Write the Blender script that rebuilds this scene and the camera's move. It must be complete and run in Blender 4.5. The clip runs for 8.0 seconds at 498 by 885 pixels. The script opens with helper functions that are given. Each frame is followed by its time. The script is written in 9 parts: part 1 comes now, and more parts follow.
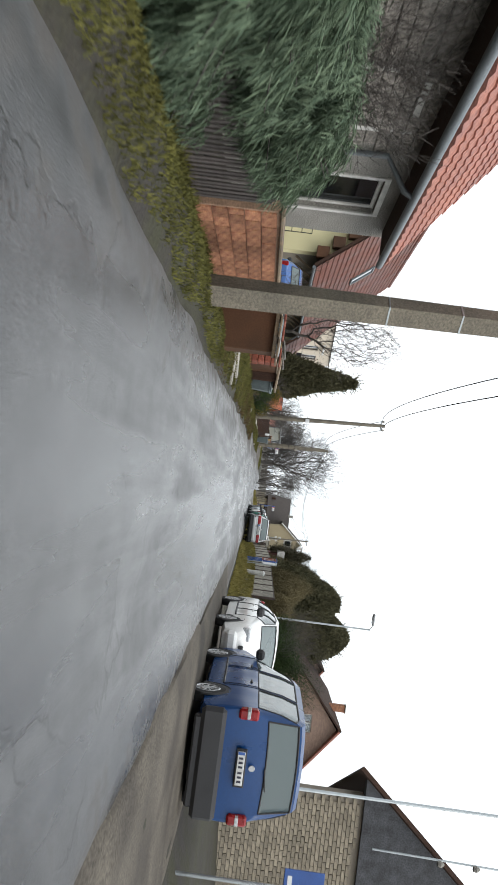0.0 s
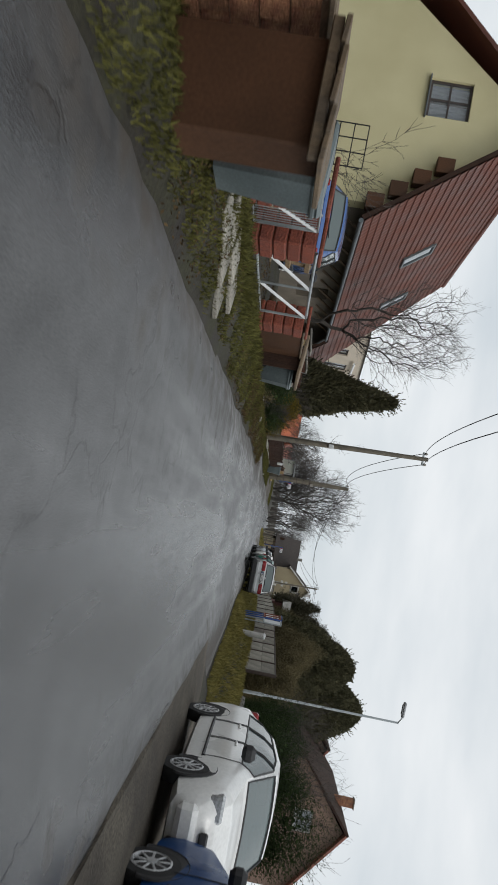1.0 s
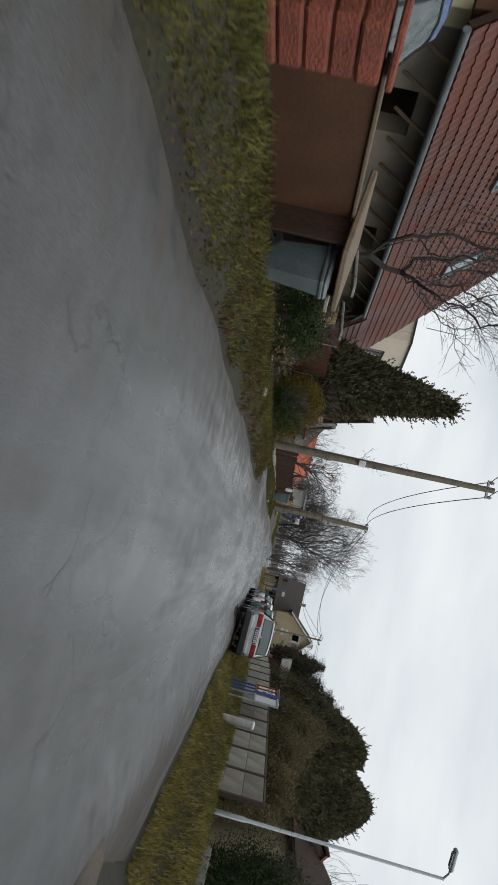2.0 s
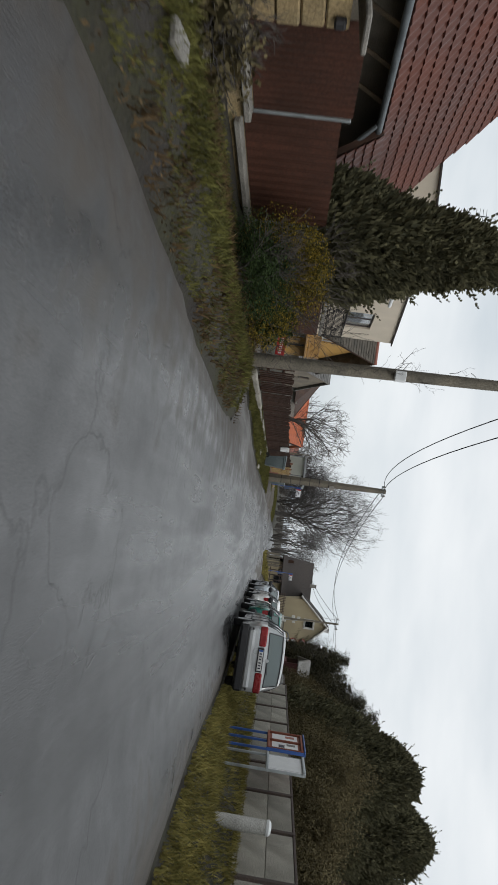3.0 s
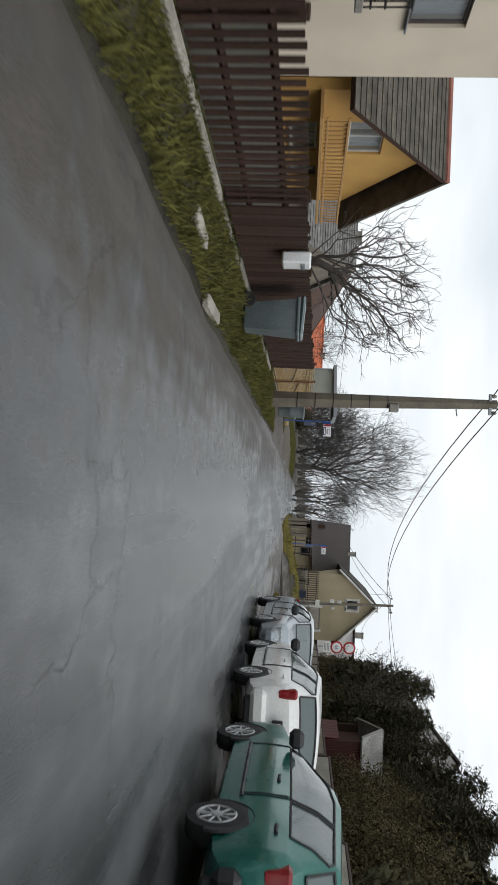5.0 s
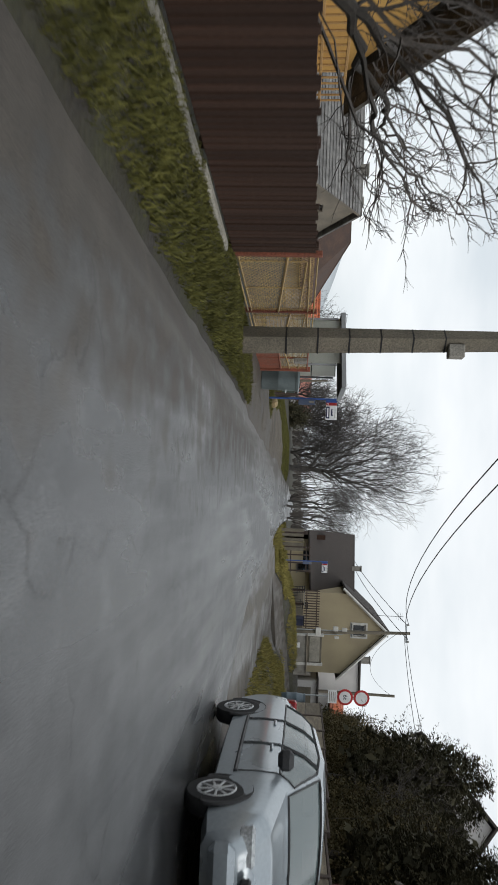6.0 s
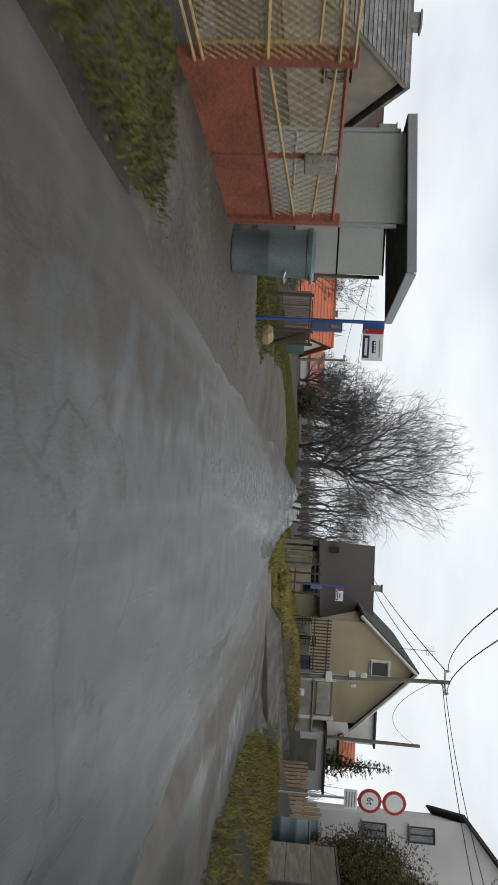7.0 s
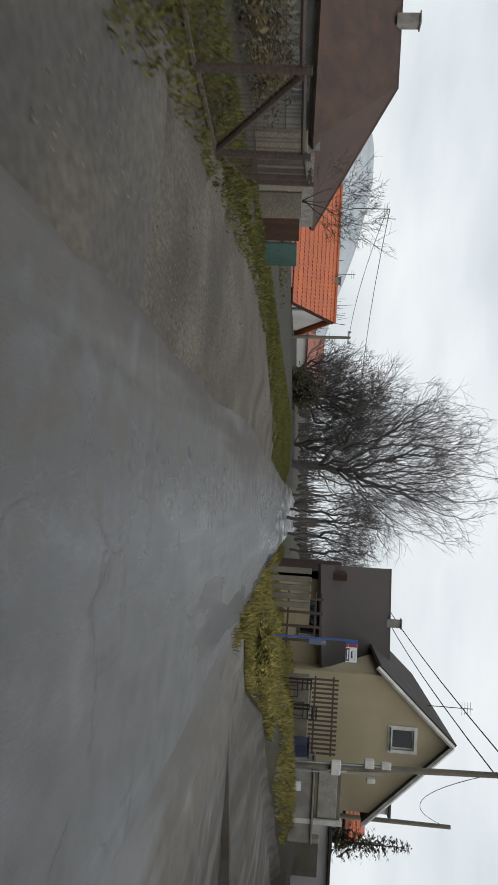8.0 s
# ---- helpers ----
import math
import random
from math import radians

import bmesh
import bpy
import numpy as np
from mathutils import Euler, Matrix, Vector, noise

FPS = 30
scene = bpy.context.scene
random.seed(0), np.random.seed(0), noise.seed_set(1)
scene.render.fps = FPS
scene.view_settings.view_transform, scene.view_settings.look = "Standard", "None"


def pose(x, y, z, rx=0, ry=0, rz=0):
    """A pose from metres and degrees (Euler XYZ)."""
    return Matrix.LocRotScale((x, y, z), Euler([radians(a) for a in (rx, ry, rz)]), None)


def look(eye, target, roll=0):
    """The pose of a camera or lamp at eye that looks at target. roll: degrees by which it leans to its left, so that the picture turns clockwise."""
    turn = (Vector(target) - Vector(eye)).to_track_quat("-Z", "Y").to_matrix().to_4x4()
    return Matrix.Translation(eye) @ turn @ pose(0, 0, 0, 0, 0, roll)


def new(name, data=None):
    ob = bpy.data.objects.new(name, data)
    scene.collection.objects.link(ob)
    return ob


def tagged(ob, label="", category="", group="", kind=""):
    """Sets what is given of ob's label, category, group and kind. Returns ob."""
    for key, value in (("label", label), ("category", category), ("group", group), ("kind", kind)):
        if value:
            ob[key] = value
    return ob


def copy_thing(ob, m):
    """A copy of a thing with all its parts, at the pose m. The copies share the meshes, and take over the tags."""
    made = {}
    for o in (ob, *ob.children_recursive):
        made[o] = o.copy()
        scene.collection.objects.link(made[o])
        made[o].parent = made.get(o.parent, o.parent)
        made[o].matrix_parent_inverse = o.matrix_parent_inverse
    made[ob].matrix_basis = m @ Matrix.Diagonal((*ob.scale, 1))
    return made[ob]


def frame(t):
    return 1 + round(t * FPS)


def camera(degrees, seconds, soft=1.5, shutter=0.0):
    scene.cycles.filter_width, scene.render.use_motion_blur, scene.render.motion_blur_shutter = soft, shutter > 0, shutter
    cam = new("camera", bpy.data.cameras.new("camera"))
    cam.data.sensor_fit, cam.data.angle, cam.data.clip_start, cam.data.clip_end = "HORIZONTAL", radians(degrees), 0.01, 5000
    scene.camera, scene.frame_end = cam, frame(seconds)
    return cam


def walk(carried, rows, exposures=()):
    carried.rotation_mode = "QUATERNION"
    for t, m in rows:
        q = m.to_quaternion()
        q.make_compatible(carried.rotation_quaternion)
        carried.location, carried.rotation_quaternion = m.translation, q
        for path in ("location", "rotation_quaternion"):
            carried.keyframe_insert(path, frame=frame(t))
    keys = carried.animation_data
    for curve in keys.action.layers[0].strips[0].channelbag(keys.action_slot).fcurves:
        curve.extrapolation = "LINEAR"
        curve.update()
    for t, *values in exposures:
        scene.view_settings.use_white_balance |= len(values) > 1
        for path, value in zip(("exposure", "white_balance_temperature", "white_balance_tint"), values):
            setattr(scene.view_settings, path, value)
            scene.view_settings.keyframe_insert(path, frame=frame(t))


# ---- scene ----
cam = camera(39.05, 8.0, 1.5, 0.13)
PATH = [
    (0, (0.817, 0.000, 1.016), (0.236, 9.980, 0.743), 97.32),
    (0.3, (0.812, 2.270, 1.060), (0.322, 12.255, 0.775), 97.30),
    (0.5, (0.816, 3.771, 1.064), (-0.225, 13.716, 0.931), 101.83),
    (0.7, (0.816, 5.351, 1.076), (-0.281, 15.290, 0.947), 101.96),
    (1, (0.791, 7.744, 1.081), (-0.274, 17.673, 0.542), 100.91),
    (1.2, (0.774, 9.416, 1.079), (-0.474, 19.316, 0.434), 102.63),
    (1.5, (0.744, 11.902, 1.081), (-0.556, 21.808, 0.654), 104.93),
    (1.7, (0.718, 13.593, 1.093), (-0.745, 23.455, 0.323), 105.61),
    (2.8, (0.522, 23.152, 1.104), (-0.843, 33.045, 0.586), 99.43),
    (3, (0.467, 24.914, 1.103), (-0.842, 34.809, 0.493), 98.25),
    (3.5, (0.319, 29.422, 1.091), (-0.720, 39.331, 0.235), 95.02),
    (4, (0.146, 33.839, 1.100), (-1.019, 43.733, 0.236), 97.58),
    (4.5, (-0.034, 38.316, 1.067), (-0.865, 48.258, 0.382), 93.52),
    (4.7, (-0.096, 40.113, 1.058), (-0.848, 50.055, 0.280), 93.88),
    (5.8, (-0.232, 49.584, 1.070), (-0.692, 59.544, 0.300), 89.04),
    (6, (-0.261, 51.408, 1.065), (-1.016, 61.353, 0.346), 92.05),
    (6.5, (-0.319, 56.265, 1.065), (-1.009, 66.201, 0.171), 94.25),
    (7, (-0.416, 61.364, 1.061), (-1.133, 71.302, 0.212), 93.33),
    (7.2, (-0.464, 63.318, 1.058), (-1.185, 73.244, 0.075), 93.95),
    (7.5, (-0.534, 66.279, 1.057), (-1.233, 76.202, 0.032), 94.16),
    (8, (-0.670, 71.000, 1.111), (-1.446, 80.936, 0.289), 93.12),
]
walk(cam, [(t, look(eye, target, roll)) for t, eye, target, roll in PATH],
     [(0, 0.9), (0.4, 0.56), (0.7, 0.26), (1.0, 0.0), (3.0, 0.05), (3.5, 0.12), (4.0, 0.3), (5.0, 0.3), (6.0, 0.2), (7.0, 0.18), (8.0, 0.08)])


# ---- world and light ----
world = bpy.data.worlds.new("overcast")
scene.world = world
world.use_nodes = True
wn, wl = world.node_tree.nodes, world.node_tree.links
wn.clear()
SUN_ELEV, SUN_ROT = radians(40), radians(122)
w_out, w_bg = wn.new("ShaderNodeOutputWorld"), wn.new("ShaderNodeBackground")
w_sky = wn.new("ShaderNodeTexSky")
w_sky.sky_type, w_sky.sun_disc = "NISHITA", False
w_sky.sun_elevation, w_sky.sun_rotation = SUN_ELEV, SUN_ROT
w_co, w_map = wn.new("ShaderNodeTexCoord"), wn.new("ShaderNodeMapping")
w_map.inputs["Scale"].default_value = (1.0, 1.0, 3.2)
w_noise = wn.new("ShaderNodeTexNoise")
w_noise.inputs["Scale"].default_value, w_noise.inputs["Detail"].default_value = 2.2, 5.0
w_ramp = wn.new("ShaderNodeValToRGB")
w_ramp.color_ramp.elements[0].position, w_ramp.color_ramp.elements[0].color = 0.32, (6.2, 6.8, 7.25, 1)
w_ramp.color_ramp.elements[1].position, w_ramp.color_ramp.elements[1].color = 0.68, (9.0, 9.25, 9.4, 1)
w_mix = wn.new("ShaderNodeMix")
w_mix.data_type = "RGBA"
w_mix.inputs[0].default_value = 0.94
wl.new(w_co.outputs["Generated"], w_map.inputs["Vector"])
wl.new(w_map.outputs["Vector"], w_noise.inputs["Vector"])
wl.new(w_noise.outputs["Fac"], w_ramp.inputs["Fac"])
wl.new(w_sky.outputs["Color"], w_mix.inputs[6])
wl.new(w_ramp.outputs["Color"], w_mix.inputs[7])
wl.new(w_mix.outputs[2], w_bg.inputs["Color"])
w_bg.inputs["Strength"].default_value = 0.1
wl.new(w_bg.outputs["Background"], w_out.inputs["Surface"])

sun = new("sun", bpy.data.lights.new("sun", "SUN"))
sun.data.energy, sun.data.angle, sun.data.color = 1.0, radians(30), (1.0, 0.97, 0.93)
sun.matrix_world = look((0, 0, 60), (0 - 30 * math.sin(SUN_ROT), 0 - 30 * math.cos(SUN_ROT), 60 - 30 * math.tan(SUN_ELEV)))


# ---- materials ----
def material(name, color, rough=0.7, metal=0.0, second=None, scale=4.0, fine=60.0, bump=0.15, depth=0.02, spec=0.5, vary=0.0, coat=0.0, stretch=(1, 1, 1), wet=0.0, detail=0.35):
    """A procedural surface: two colours mixed by coarse noise, a fine grain, relief, and a shift from object to object."""
    m = bpy.data.materials.new(name)
    m.use_nodes = True
    n, l = m.node_tree.nodes, m.node_tree.links
    b = n["Principled BSDF"]
    co, mp = n.new("ShaderNodeTexCoord"), n.new("ShaderNodeMapping")
    mp.inputs["Scale"].default_value = stretch
    l.new(co.outputs["Object"], mp.inputs["Vector"])
    coarse, grain = n.new("ShaderNodeTexNoise"), n.new("ShaderNodeTexNoise")
    coarse.inputs["Scale"].default_value, coarse.inputs["Detail"].default_value = scale, 6
    grain.inputs["Scale"].default_value, grain.inputs["Detail"].default_value = fine, 3
    for tex in (coarse, grain):
        l.new(mp.outputs["Vector"], tex.inputs["Vector"])
    second = second or tuple(c * 0.72 for c in color)
    ramp = n.new("ShaderNodeValToRGB")
    ramp.color_ramp.elements[0].position, ramp.color_ramp.elements[0].color = 0.36, (*second, 1)
    ramp.color_ramp.elements[1].position, ramp.color_ramp.elements[1].color = 0.64, (*color, 1)
    l.new(coarse.outputs["Fac"], ramp.inputs["Fac"])
    hsv = n.new("ShaderNodeHueSaturation")
    l.new(ramp.outputs["Color"], hsv.inputs["Color"])
    gr = n.new("ShaderNodeMapRange")
    gr.inputs["From Min"].default_value, gr.inputs["From Max"].default_value = 0.3, 0.7
    gr.inputs["To Min"].default_value, gr.inputs["To Max"].default_value = 1 - detail, 1 + detail
    l.new(grain.outputs["Fac"], gr.inputs["Value"])
    value = gr.outputs["Result"]
    if vary:
        info, rr, mul = n.new("ShaderNodeObjectInfo"), n.new("ShaderNodeMapRange"), n.new("ShaderNodeMath")
        rr.inputs["To Min"].default_value, rr.inputs["To Max"].default_value = 1 - vary, 1 + vary
        mul.operation = "MULTIPLY"
        l.new(info.outputs["Random"], rr.inputs["Value"])
        l.new(rr.outputs["Result"], mul.inputs[0])
        l.new(value, mul.inputs[1])
        value = mul.outputs[0]
    l.new(value, hsv.inputs["Value"])
    l.new(hsv.outputs["Color"], b.inputs["Base Color"])
    b.inputs["Metallic"].default_value = metal
    b.inputs["Specular IOR Level"].default_value = spec
    b.inputs["Coat Weight"].default_value = coat
    b.inputs["Coat Roughness"].default_value = 0.08
    rg = n.new("ShaderNodeMapRange")
    rg.inputs["To Min"].default_value, rg.inputs["To Max"].default_value = max(0.02, rough - 0.12 - wet), min(1, rough + 0.1)
    rg.inputs["From Min"].default_value, rg.inputs["From Max"].default_value = 0.35, 0.65
    l.new(coarse.outputs["Fac"], rg.inputs["Value"])
    l.new(rg.outputs["Result"], b.inputs["Roughness"])
    if bump:
        bp = n.new("ShaderNodeBump")
        bp.inputs["Strength"].default_value, bp.inputs["Distance"].default_value = bump, depth
        l.new(grain.outputs["Fac"], bp.inputs["Height"])
        l.new(bp.outputs["Normal"], b.inputs["Normal"])
    return m


def leaf_material(name, color, second, island=0.5, rough=0.85):
    """Foliage whose clumps differ from one another."""
    m = bpy.data.materials.new(name)
    m.use_nodes = True
    n, l = m.node_tree.nodes, m.node_tree.links
    b = n["Principled BSDF"]
    geo, ramp = n.new("ShaderNodeNewGeometry"), n.new("ShaderNodeValToRGB")
    ramp.color_ramp.elements[0].color, ramp.color_ramp.elements[1].color = (*second, 1), (*color, 1)
    ramp.color_ramp.elements[0].position, ramp.color_ramp.elements[1].position = 0.5 - island, 0.5 + island
    l.new(geo.outputs["Random Per Island"], ramp.inputs["Fac"])
    co, big, mix = n.new("ShaderNodeTexCoord"), n.new("ShaderNodeTexNoise"), n.new("ShaderNodeMix")
    big.inputs["Scale"].default_value = 1.3
    mix.data_type, mix.blend_type = "RGBA", "MULTIPLY"
    mix.inputs[0].default_value = 0.7
    l.new(co.outputs["Object"], big.inputs["Vector"])
    l.new(ramp.outputs["Color"], mix.inputs[6])
    tone = n.new("ShaderNodeValToRGB")
    tone.color_ramp.elements[0].position, tone.color_ramp.elements[0].color = 0.35, (0.5, 0.5, 0.5, 1)
    tone.color_ramp.elements[1].position, tone.color_ramp.elements[1].color = 0.65, (1, 1, 1, 1)
    l.new(big.outputs["Fac"], tone.inputs["Fac"])
    l.new(tone.outputs["Color"], mix.inputs[7])
    l.new(mix.outputs[2], b.inputs["Base Color"])
    b.inputs["Roughness"].default_value = rough
    b.inputs["Specular IOR Level"].default_value = 0.12
    return m


def glass_material(name, tint, rough=0.03, ior=1.45):
    m = bpy.data.materials.new(name)
    m.use_nodes = True
    b = m.node_tree.nodes["Principled BSDF"]
    b.inputs["Base Color"].default_value = (*tint, 1)
    b.inputs["Roughness"].default_value, b.inputs["IOR"].default_value = rough, ior
    b.inputs["Transmission Weight"].default_value = 0.9
    return m


def road_material(name, dry, wet_colour, puddle_scale, gloss=(0.15, 0.46), earth=(0.050, 0.041, 0.032)):
    """Damp worn asphalt: aggregate, paler worn patches, damp streaks along the road, cracks, earth on the edges."""
    m = bpy.data.materials.new(name)
    m.use_nodes = True
    n, l = m.node_tree.nodes, m.node_tree.links
    b = n["Principled BSDF"]
    co = n.new("ShaderNodeTexCoord")

    def tex(scale, detail, stretch=(1, 1, 1), distort=0.0):
        t, mp = n.new("ShaderNodeTexNoise"), n.new("ShaderNodeMapping")
        t.inputs["Scale"].default_value, t.inputs["Detail"].default_value, t.inputs["Distortion"].default_value = scale, detail, distort
        mp.inputs["Scale"].default_value = stretch
        l.new(co.outputs["Object"], mp.inputs["Vector"])
        l.new(mp.outputs["Vector"], t.inputs["Vector"])
        return t.outputs["Fac"]

    def span(value, a0, a1, b0, b1):
        r = n.new("ShaderNodeMapRange")
        for key, v in (("From Min", a0), ("From Max", a1), ("To Min", b0), ("To Max", b1)):
            r.inputs[key].default_value = v
        l.new(value, r.inputs["Value"])
        return r.outputs["Result"]

    def maths(op, a, c):
        t = n.new("ShaderNodeMath")
        t.operation = op
        for k, v in ((0, a), (1, c)):
            if isinstance(v, (int, float)):
                t.inputs[k].default_value = v
            else:
                l.new(v, t.inputs[k])
        return t.outputs[0]

    def blend(fac, a, c):
        t = n.new("ShaderNodeMix")
        t.data_type = "RGBA"
        l.new(fac, t.inputs[0])
        for k, v in ((6, a), (7, c)):
            if isinstance(v, tuple):
                t.inputs[k].default_value = (*v, 1)
            else:
                l.new(v, t.inputs[k])
        return t.outputs[2]

    wet, streak = tex(puddle_scale, 5, (1.0, 0.22, 1.0), 0.4), tex(2.3, 4, (1.0, 0.07, 1.0))
    worn, mid, agg = tex(0.9, 7, (1.0, 0.6, 1.0), 0.8), tex(2.6, 8), tex(85, 3)
    dryness = span(maths("ADD", maths("MULTIPLY", wet, 0.65), maths("MULTIPLY", streak, 0.35)), 0.44, 0.56, 0.0, 1.0)
    colour = blend(dryness, wet_colour, dry)
    colour = blend(span(worn, 0.56, 0.66, 0.0, 0.45), colour, tuple(min(1.0, c * 1.5) for c in dry))
    sep = n.new("ShaderNodeSeparateXYZ")
    l.new(co.outputs["Object"], sep.inputs[0])
    side = maths("MAXIMUM", span(sep.outputs["X"], 0.3, -2.1, 0.0, 1.0), span(sep.outputs["X"], 2.5, 4.4, 0.0, 1.0))
    dirt = span(maths("ADD", maths("MULTIPLY", side, 0.75), mid), 0.72, 1.05, 0.0, 0.92)
    colour = blend(dirt, colour, earth)
    crack, warp, mp = n.new("ShaderNodeTexVoronoi"), n.new("ShaderNodeTexNoise"), n.new("ShaderNodeVectorMath")
    crack.feature, crack.inputs["Scale"].default_value = "DISTANCE_TO_EDGE", 0.7
    warp.inputs["Scale"].default_value, warp.inputs["Detail"].default_value = 1.6, 6
    l.new(co.outputs["Object"], warp.inputs["Vector"])
    mp.operation = "ADD"
    l.new(co.outputs["Object"], mp.inputs[0])
    l.new(warp.outputs["Color"], mp.inputs[1])
    l.new(mp.outputs[0], crack.inputs["Vector"])
    line = maths("MULTIPLY", span(crack.outputs["Distance"], 0.004, 0.014, 1.0, 0.0), span(worn, 0.45, 0.55, 0.0, 0.45))
    colour = blend(line, colour, (0.012, 0.011, 0.010))
    hsv = n.new("ShaderNodeHueSaturation")
    l.new(colour, hsv.inputs["Color"])
    l.new(maths("MULTIPLY", span(mid, 0.3, 0.7, 0.7, 1.3), span(agg, 0.3, 0.7, 0.6, 1.4)), hsv.inputs["Value"])
    l.new(hsv.outputs["Color"], b.inputs["Base Color"])
    rough = maths("ADD", span(dryness, 0, 1, *gloss), maths("MULTIPLY", dirt, 0.3))
    l.new(maths("MINIMUM", rough, 0.95), b.inputs["Roughness"])
    bp = n.new("ShaderNodeBump")
    bp.inputs["Strength"].default_value, bp.inputs["Distance"].default_value = 0.4, 0.008
    l.new(maths("SUBTRACT", maths("ADD", agg, maths("MULTIPLY", mid, 0.8)), maths("MULTIPLY", line, 2.0)), bp.inputs["Height"])
    l.new(bp.outputs["Normal"], b.inputs["Normal"])
    return m


M_ROAD = road_material("damp_asphalt", (0.080, 0.080, 0.081), (0.036, 0.036, 0.037), 0.5, (0.2, 0.5))
M_SIDE = road_material("muddy_asphalt", (0.088, 0.074, 0.057), (0.034, 0.028, 0.022), 0.9, (0.3, 0.68))
M_GROUND = material("verge_soil", (0.034, 0.033, 0.015), 0.95, second=(0.022, 0.017, 0.012), scale=1.6, fine=25, bump=0.6, depth=0.05)
M_GRAVEL = material("gravel", (0.115, 0.100, 0.080), 0.9, second=(0.052, 0.043, 0.034), scale=0.9, fine=32, bump=0.4, depth=0.02, detail=0.45, spec=0.25)
M_MUD = material("damp_mud", (0.095, 0.082, 0.066), 0.72, second=(0.048, 0.041, 0.034), scale=1.1, fine=16, bump=0.35, depth=0.02, detail=0.3, spec=0.3)
M_GRASS = leaf_material("grass", (0.178, 0.168, 0.048), (0.064, 0.066, 0.023))
M_DRYGRASS = leaf_material("faded_grass", (0.37, 0.305, 0.095), (0.145, 0.138, 0.045))
M_CONC = material("concrete", (0.27, 0.255, 0.225), 0.85, second=(0.18, 0.17, 0.15), scale=2.5, fine=45, bump=0.4)
M_CONCP = material("pole_concrete", (0.180, 0.158, 0.122), 0.9, second=(0.110, 0.098, 0.075), scale=1.5, fine=34, bump=0.5, detail=0.3)
M_GREY = material("grey_render", (0.275, 0.262, 0.236), 0.9, second=(0.20, 0.19, 0.17), scale=1.6, fine=35, bump=0.9, depth=0.04)
M_STONE = material("old_masonry", (0.34, 0.31, 0.275), 0.9, second=(0.22, 0.20, 0.175), scale=3.5, fine=18, bump=1.0, depth=0.06, detail=0.5, vary=0.2)
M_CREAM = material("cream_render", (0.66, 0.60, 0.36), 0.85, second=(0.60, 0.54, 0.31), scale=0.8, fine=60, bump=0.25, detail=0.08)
M_BEIGE = material("beige_render", (0.66, 0.58, 0.47), 0.85, second=(0.58, 0.51, 0.41), scale=0.7, fine=60, bump=0.25, detail=0.08)
M_OCHRE = material("ochre_render", (0.55, 0.33, 0.10), 0.85, second=(0.46, 0.27, 0.08), scale=0.9, fine=60, bump=0.25, detail=0.1)
M_TAN = material("tan_render", (0.38, 0.32, 0.205), 0.85, second=(0.32, 0.265, 0.17), scale=0.6, fine=60, bump=0.25, detail=0.08)
M_WHITE = material("white_render", (0.60, 0.58, 0.56), 0.85, second=(0.5, 0.48, 0.47), scale=0.6, fine=50, bump=0.2, detail=0.1)
M_BROWNBRICK = material("dull_brown_brick", (0.27, 0.185, 0.14), 0.85, second=(0.20, 0.13, 0.10), scale=3, fine=18, bump=0.5, detail=0.35, stretch=(1, 1, 3))
M_BOARD = material("brown_fence_board", (0.235, 0.20, 0.15), 0.85, second=(0.135, 0.112, 0.082), scale=2, fine=24, bump=0.4, vary=0.2, stretch=(6, 1, 6))
M_TILE = material("red_metal_tile", (0.135, 0.045, 0.029), 0.5, spec=0.3, second=(0.098, 0.035, 0.024), scale=0.9, fine=30, bump=0.1, vary=0.06, detail=0.12)
M_TILE2 = material("faded_clay_tile", (0.34, 0.14, 0.10), 0.7, second=(0.26, 0.10, 0.075), scale=1.4, fine=30, bump=0.3, vary=0.1)
M_ORANGE = material("orange_clay_tile", (0.48, 0.13, 0.05), 0.6, second=(0.40, 0.10, 0.04), scale=1.2, fine=30, bump=0.2, vary=0.08)
M_BROWNROOF = material("brown_roof", (0.088, 0.058, 0.046), 0.85, spec=0.15, second=(0.06, 0.042, 0.036), scale=1.2, fine=30, bump=0.3, vary=0.08)
M_DARKROOF = material("dark_roof", (0.062, 0.054, 0.05), 0.85, spec=0.2, second=(0.05, 0.043, 0.04), scale=1.0, fine=26, bump=0.4, vary=0.08)
M_MOSSROOF = material("mossy_grey_roof", (0.13, 0.115, 0.095), 0.9, spec=0.2, second=(0.07, 0.064, 0.054), scale=2.2, fine=26, bump=0.5, vary=0.15, detail=0.4)
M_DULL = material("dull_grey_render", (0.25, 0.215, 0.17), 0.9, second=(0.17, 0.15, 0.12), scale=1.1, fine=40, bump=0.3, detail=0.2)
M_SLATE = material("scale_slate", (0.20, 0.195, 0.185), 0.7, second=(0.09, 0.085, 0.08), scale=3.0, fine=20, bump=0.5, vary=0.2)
M_BRICK = material("rough_red_brick", (0.42, 0.21, 0.115), 0.9, second=(0.24, 0.095, 0.055), scale=4, fine=30, bump=0.7, vary=0.3, stretch=(1, 1, 3))
M_YBRICK = material("weathered_yellow_brick", (0.28, 0.24, 0.18), 0.9, second=(0.19, 0.165, 0.125), scale=6, fine=50, bump=0.5, vary=0.25)
M_BLOCK = material("red_split_block", (0.27, 0.075, 0.045), 0.85, second=(0.20, 0.055, 0.035), scale=5, fine=45, bump=0.8, depth=0.03, vary=0.12)
M_MORTAR = material("mortar", (0.30, 0.19, 0.125), 0.95, scale=6, fine=60, bump=0.4)
M_BROWNPLATE = material("brown_sheet", (0.098, 0.047, 0.025), 0.75, spec=0.25, second=(0.066, 0.033, 0.018), scale=1.3, fine=40, bump=0.15, detail=0.15)
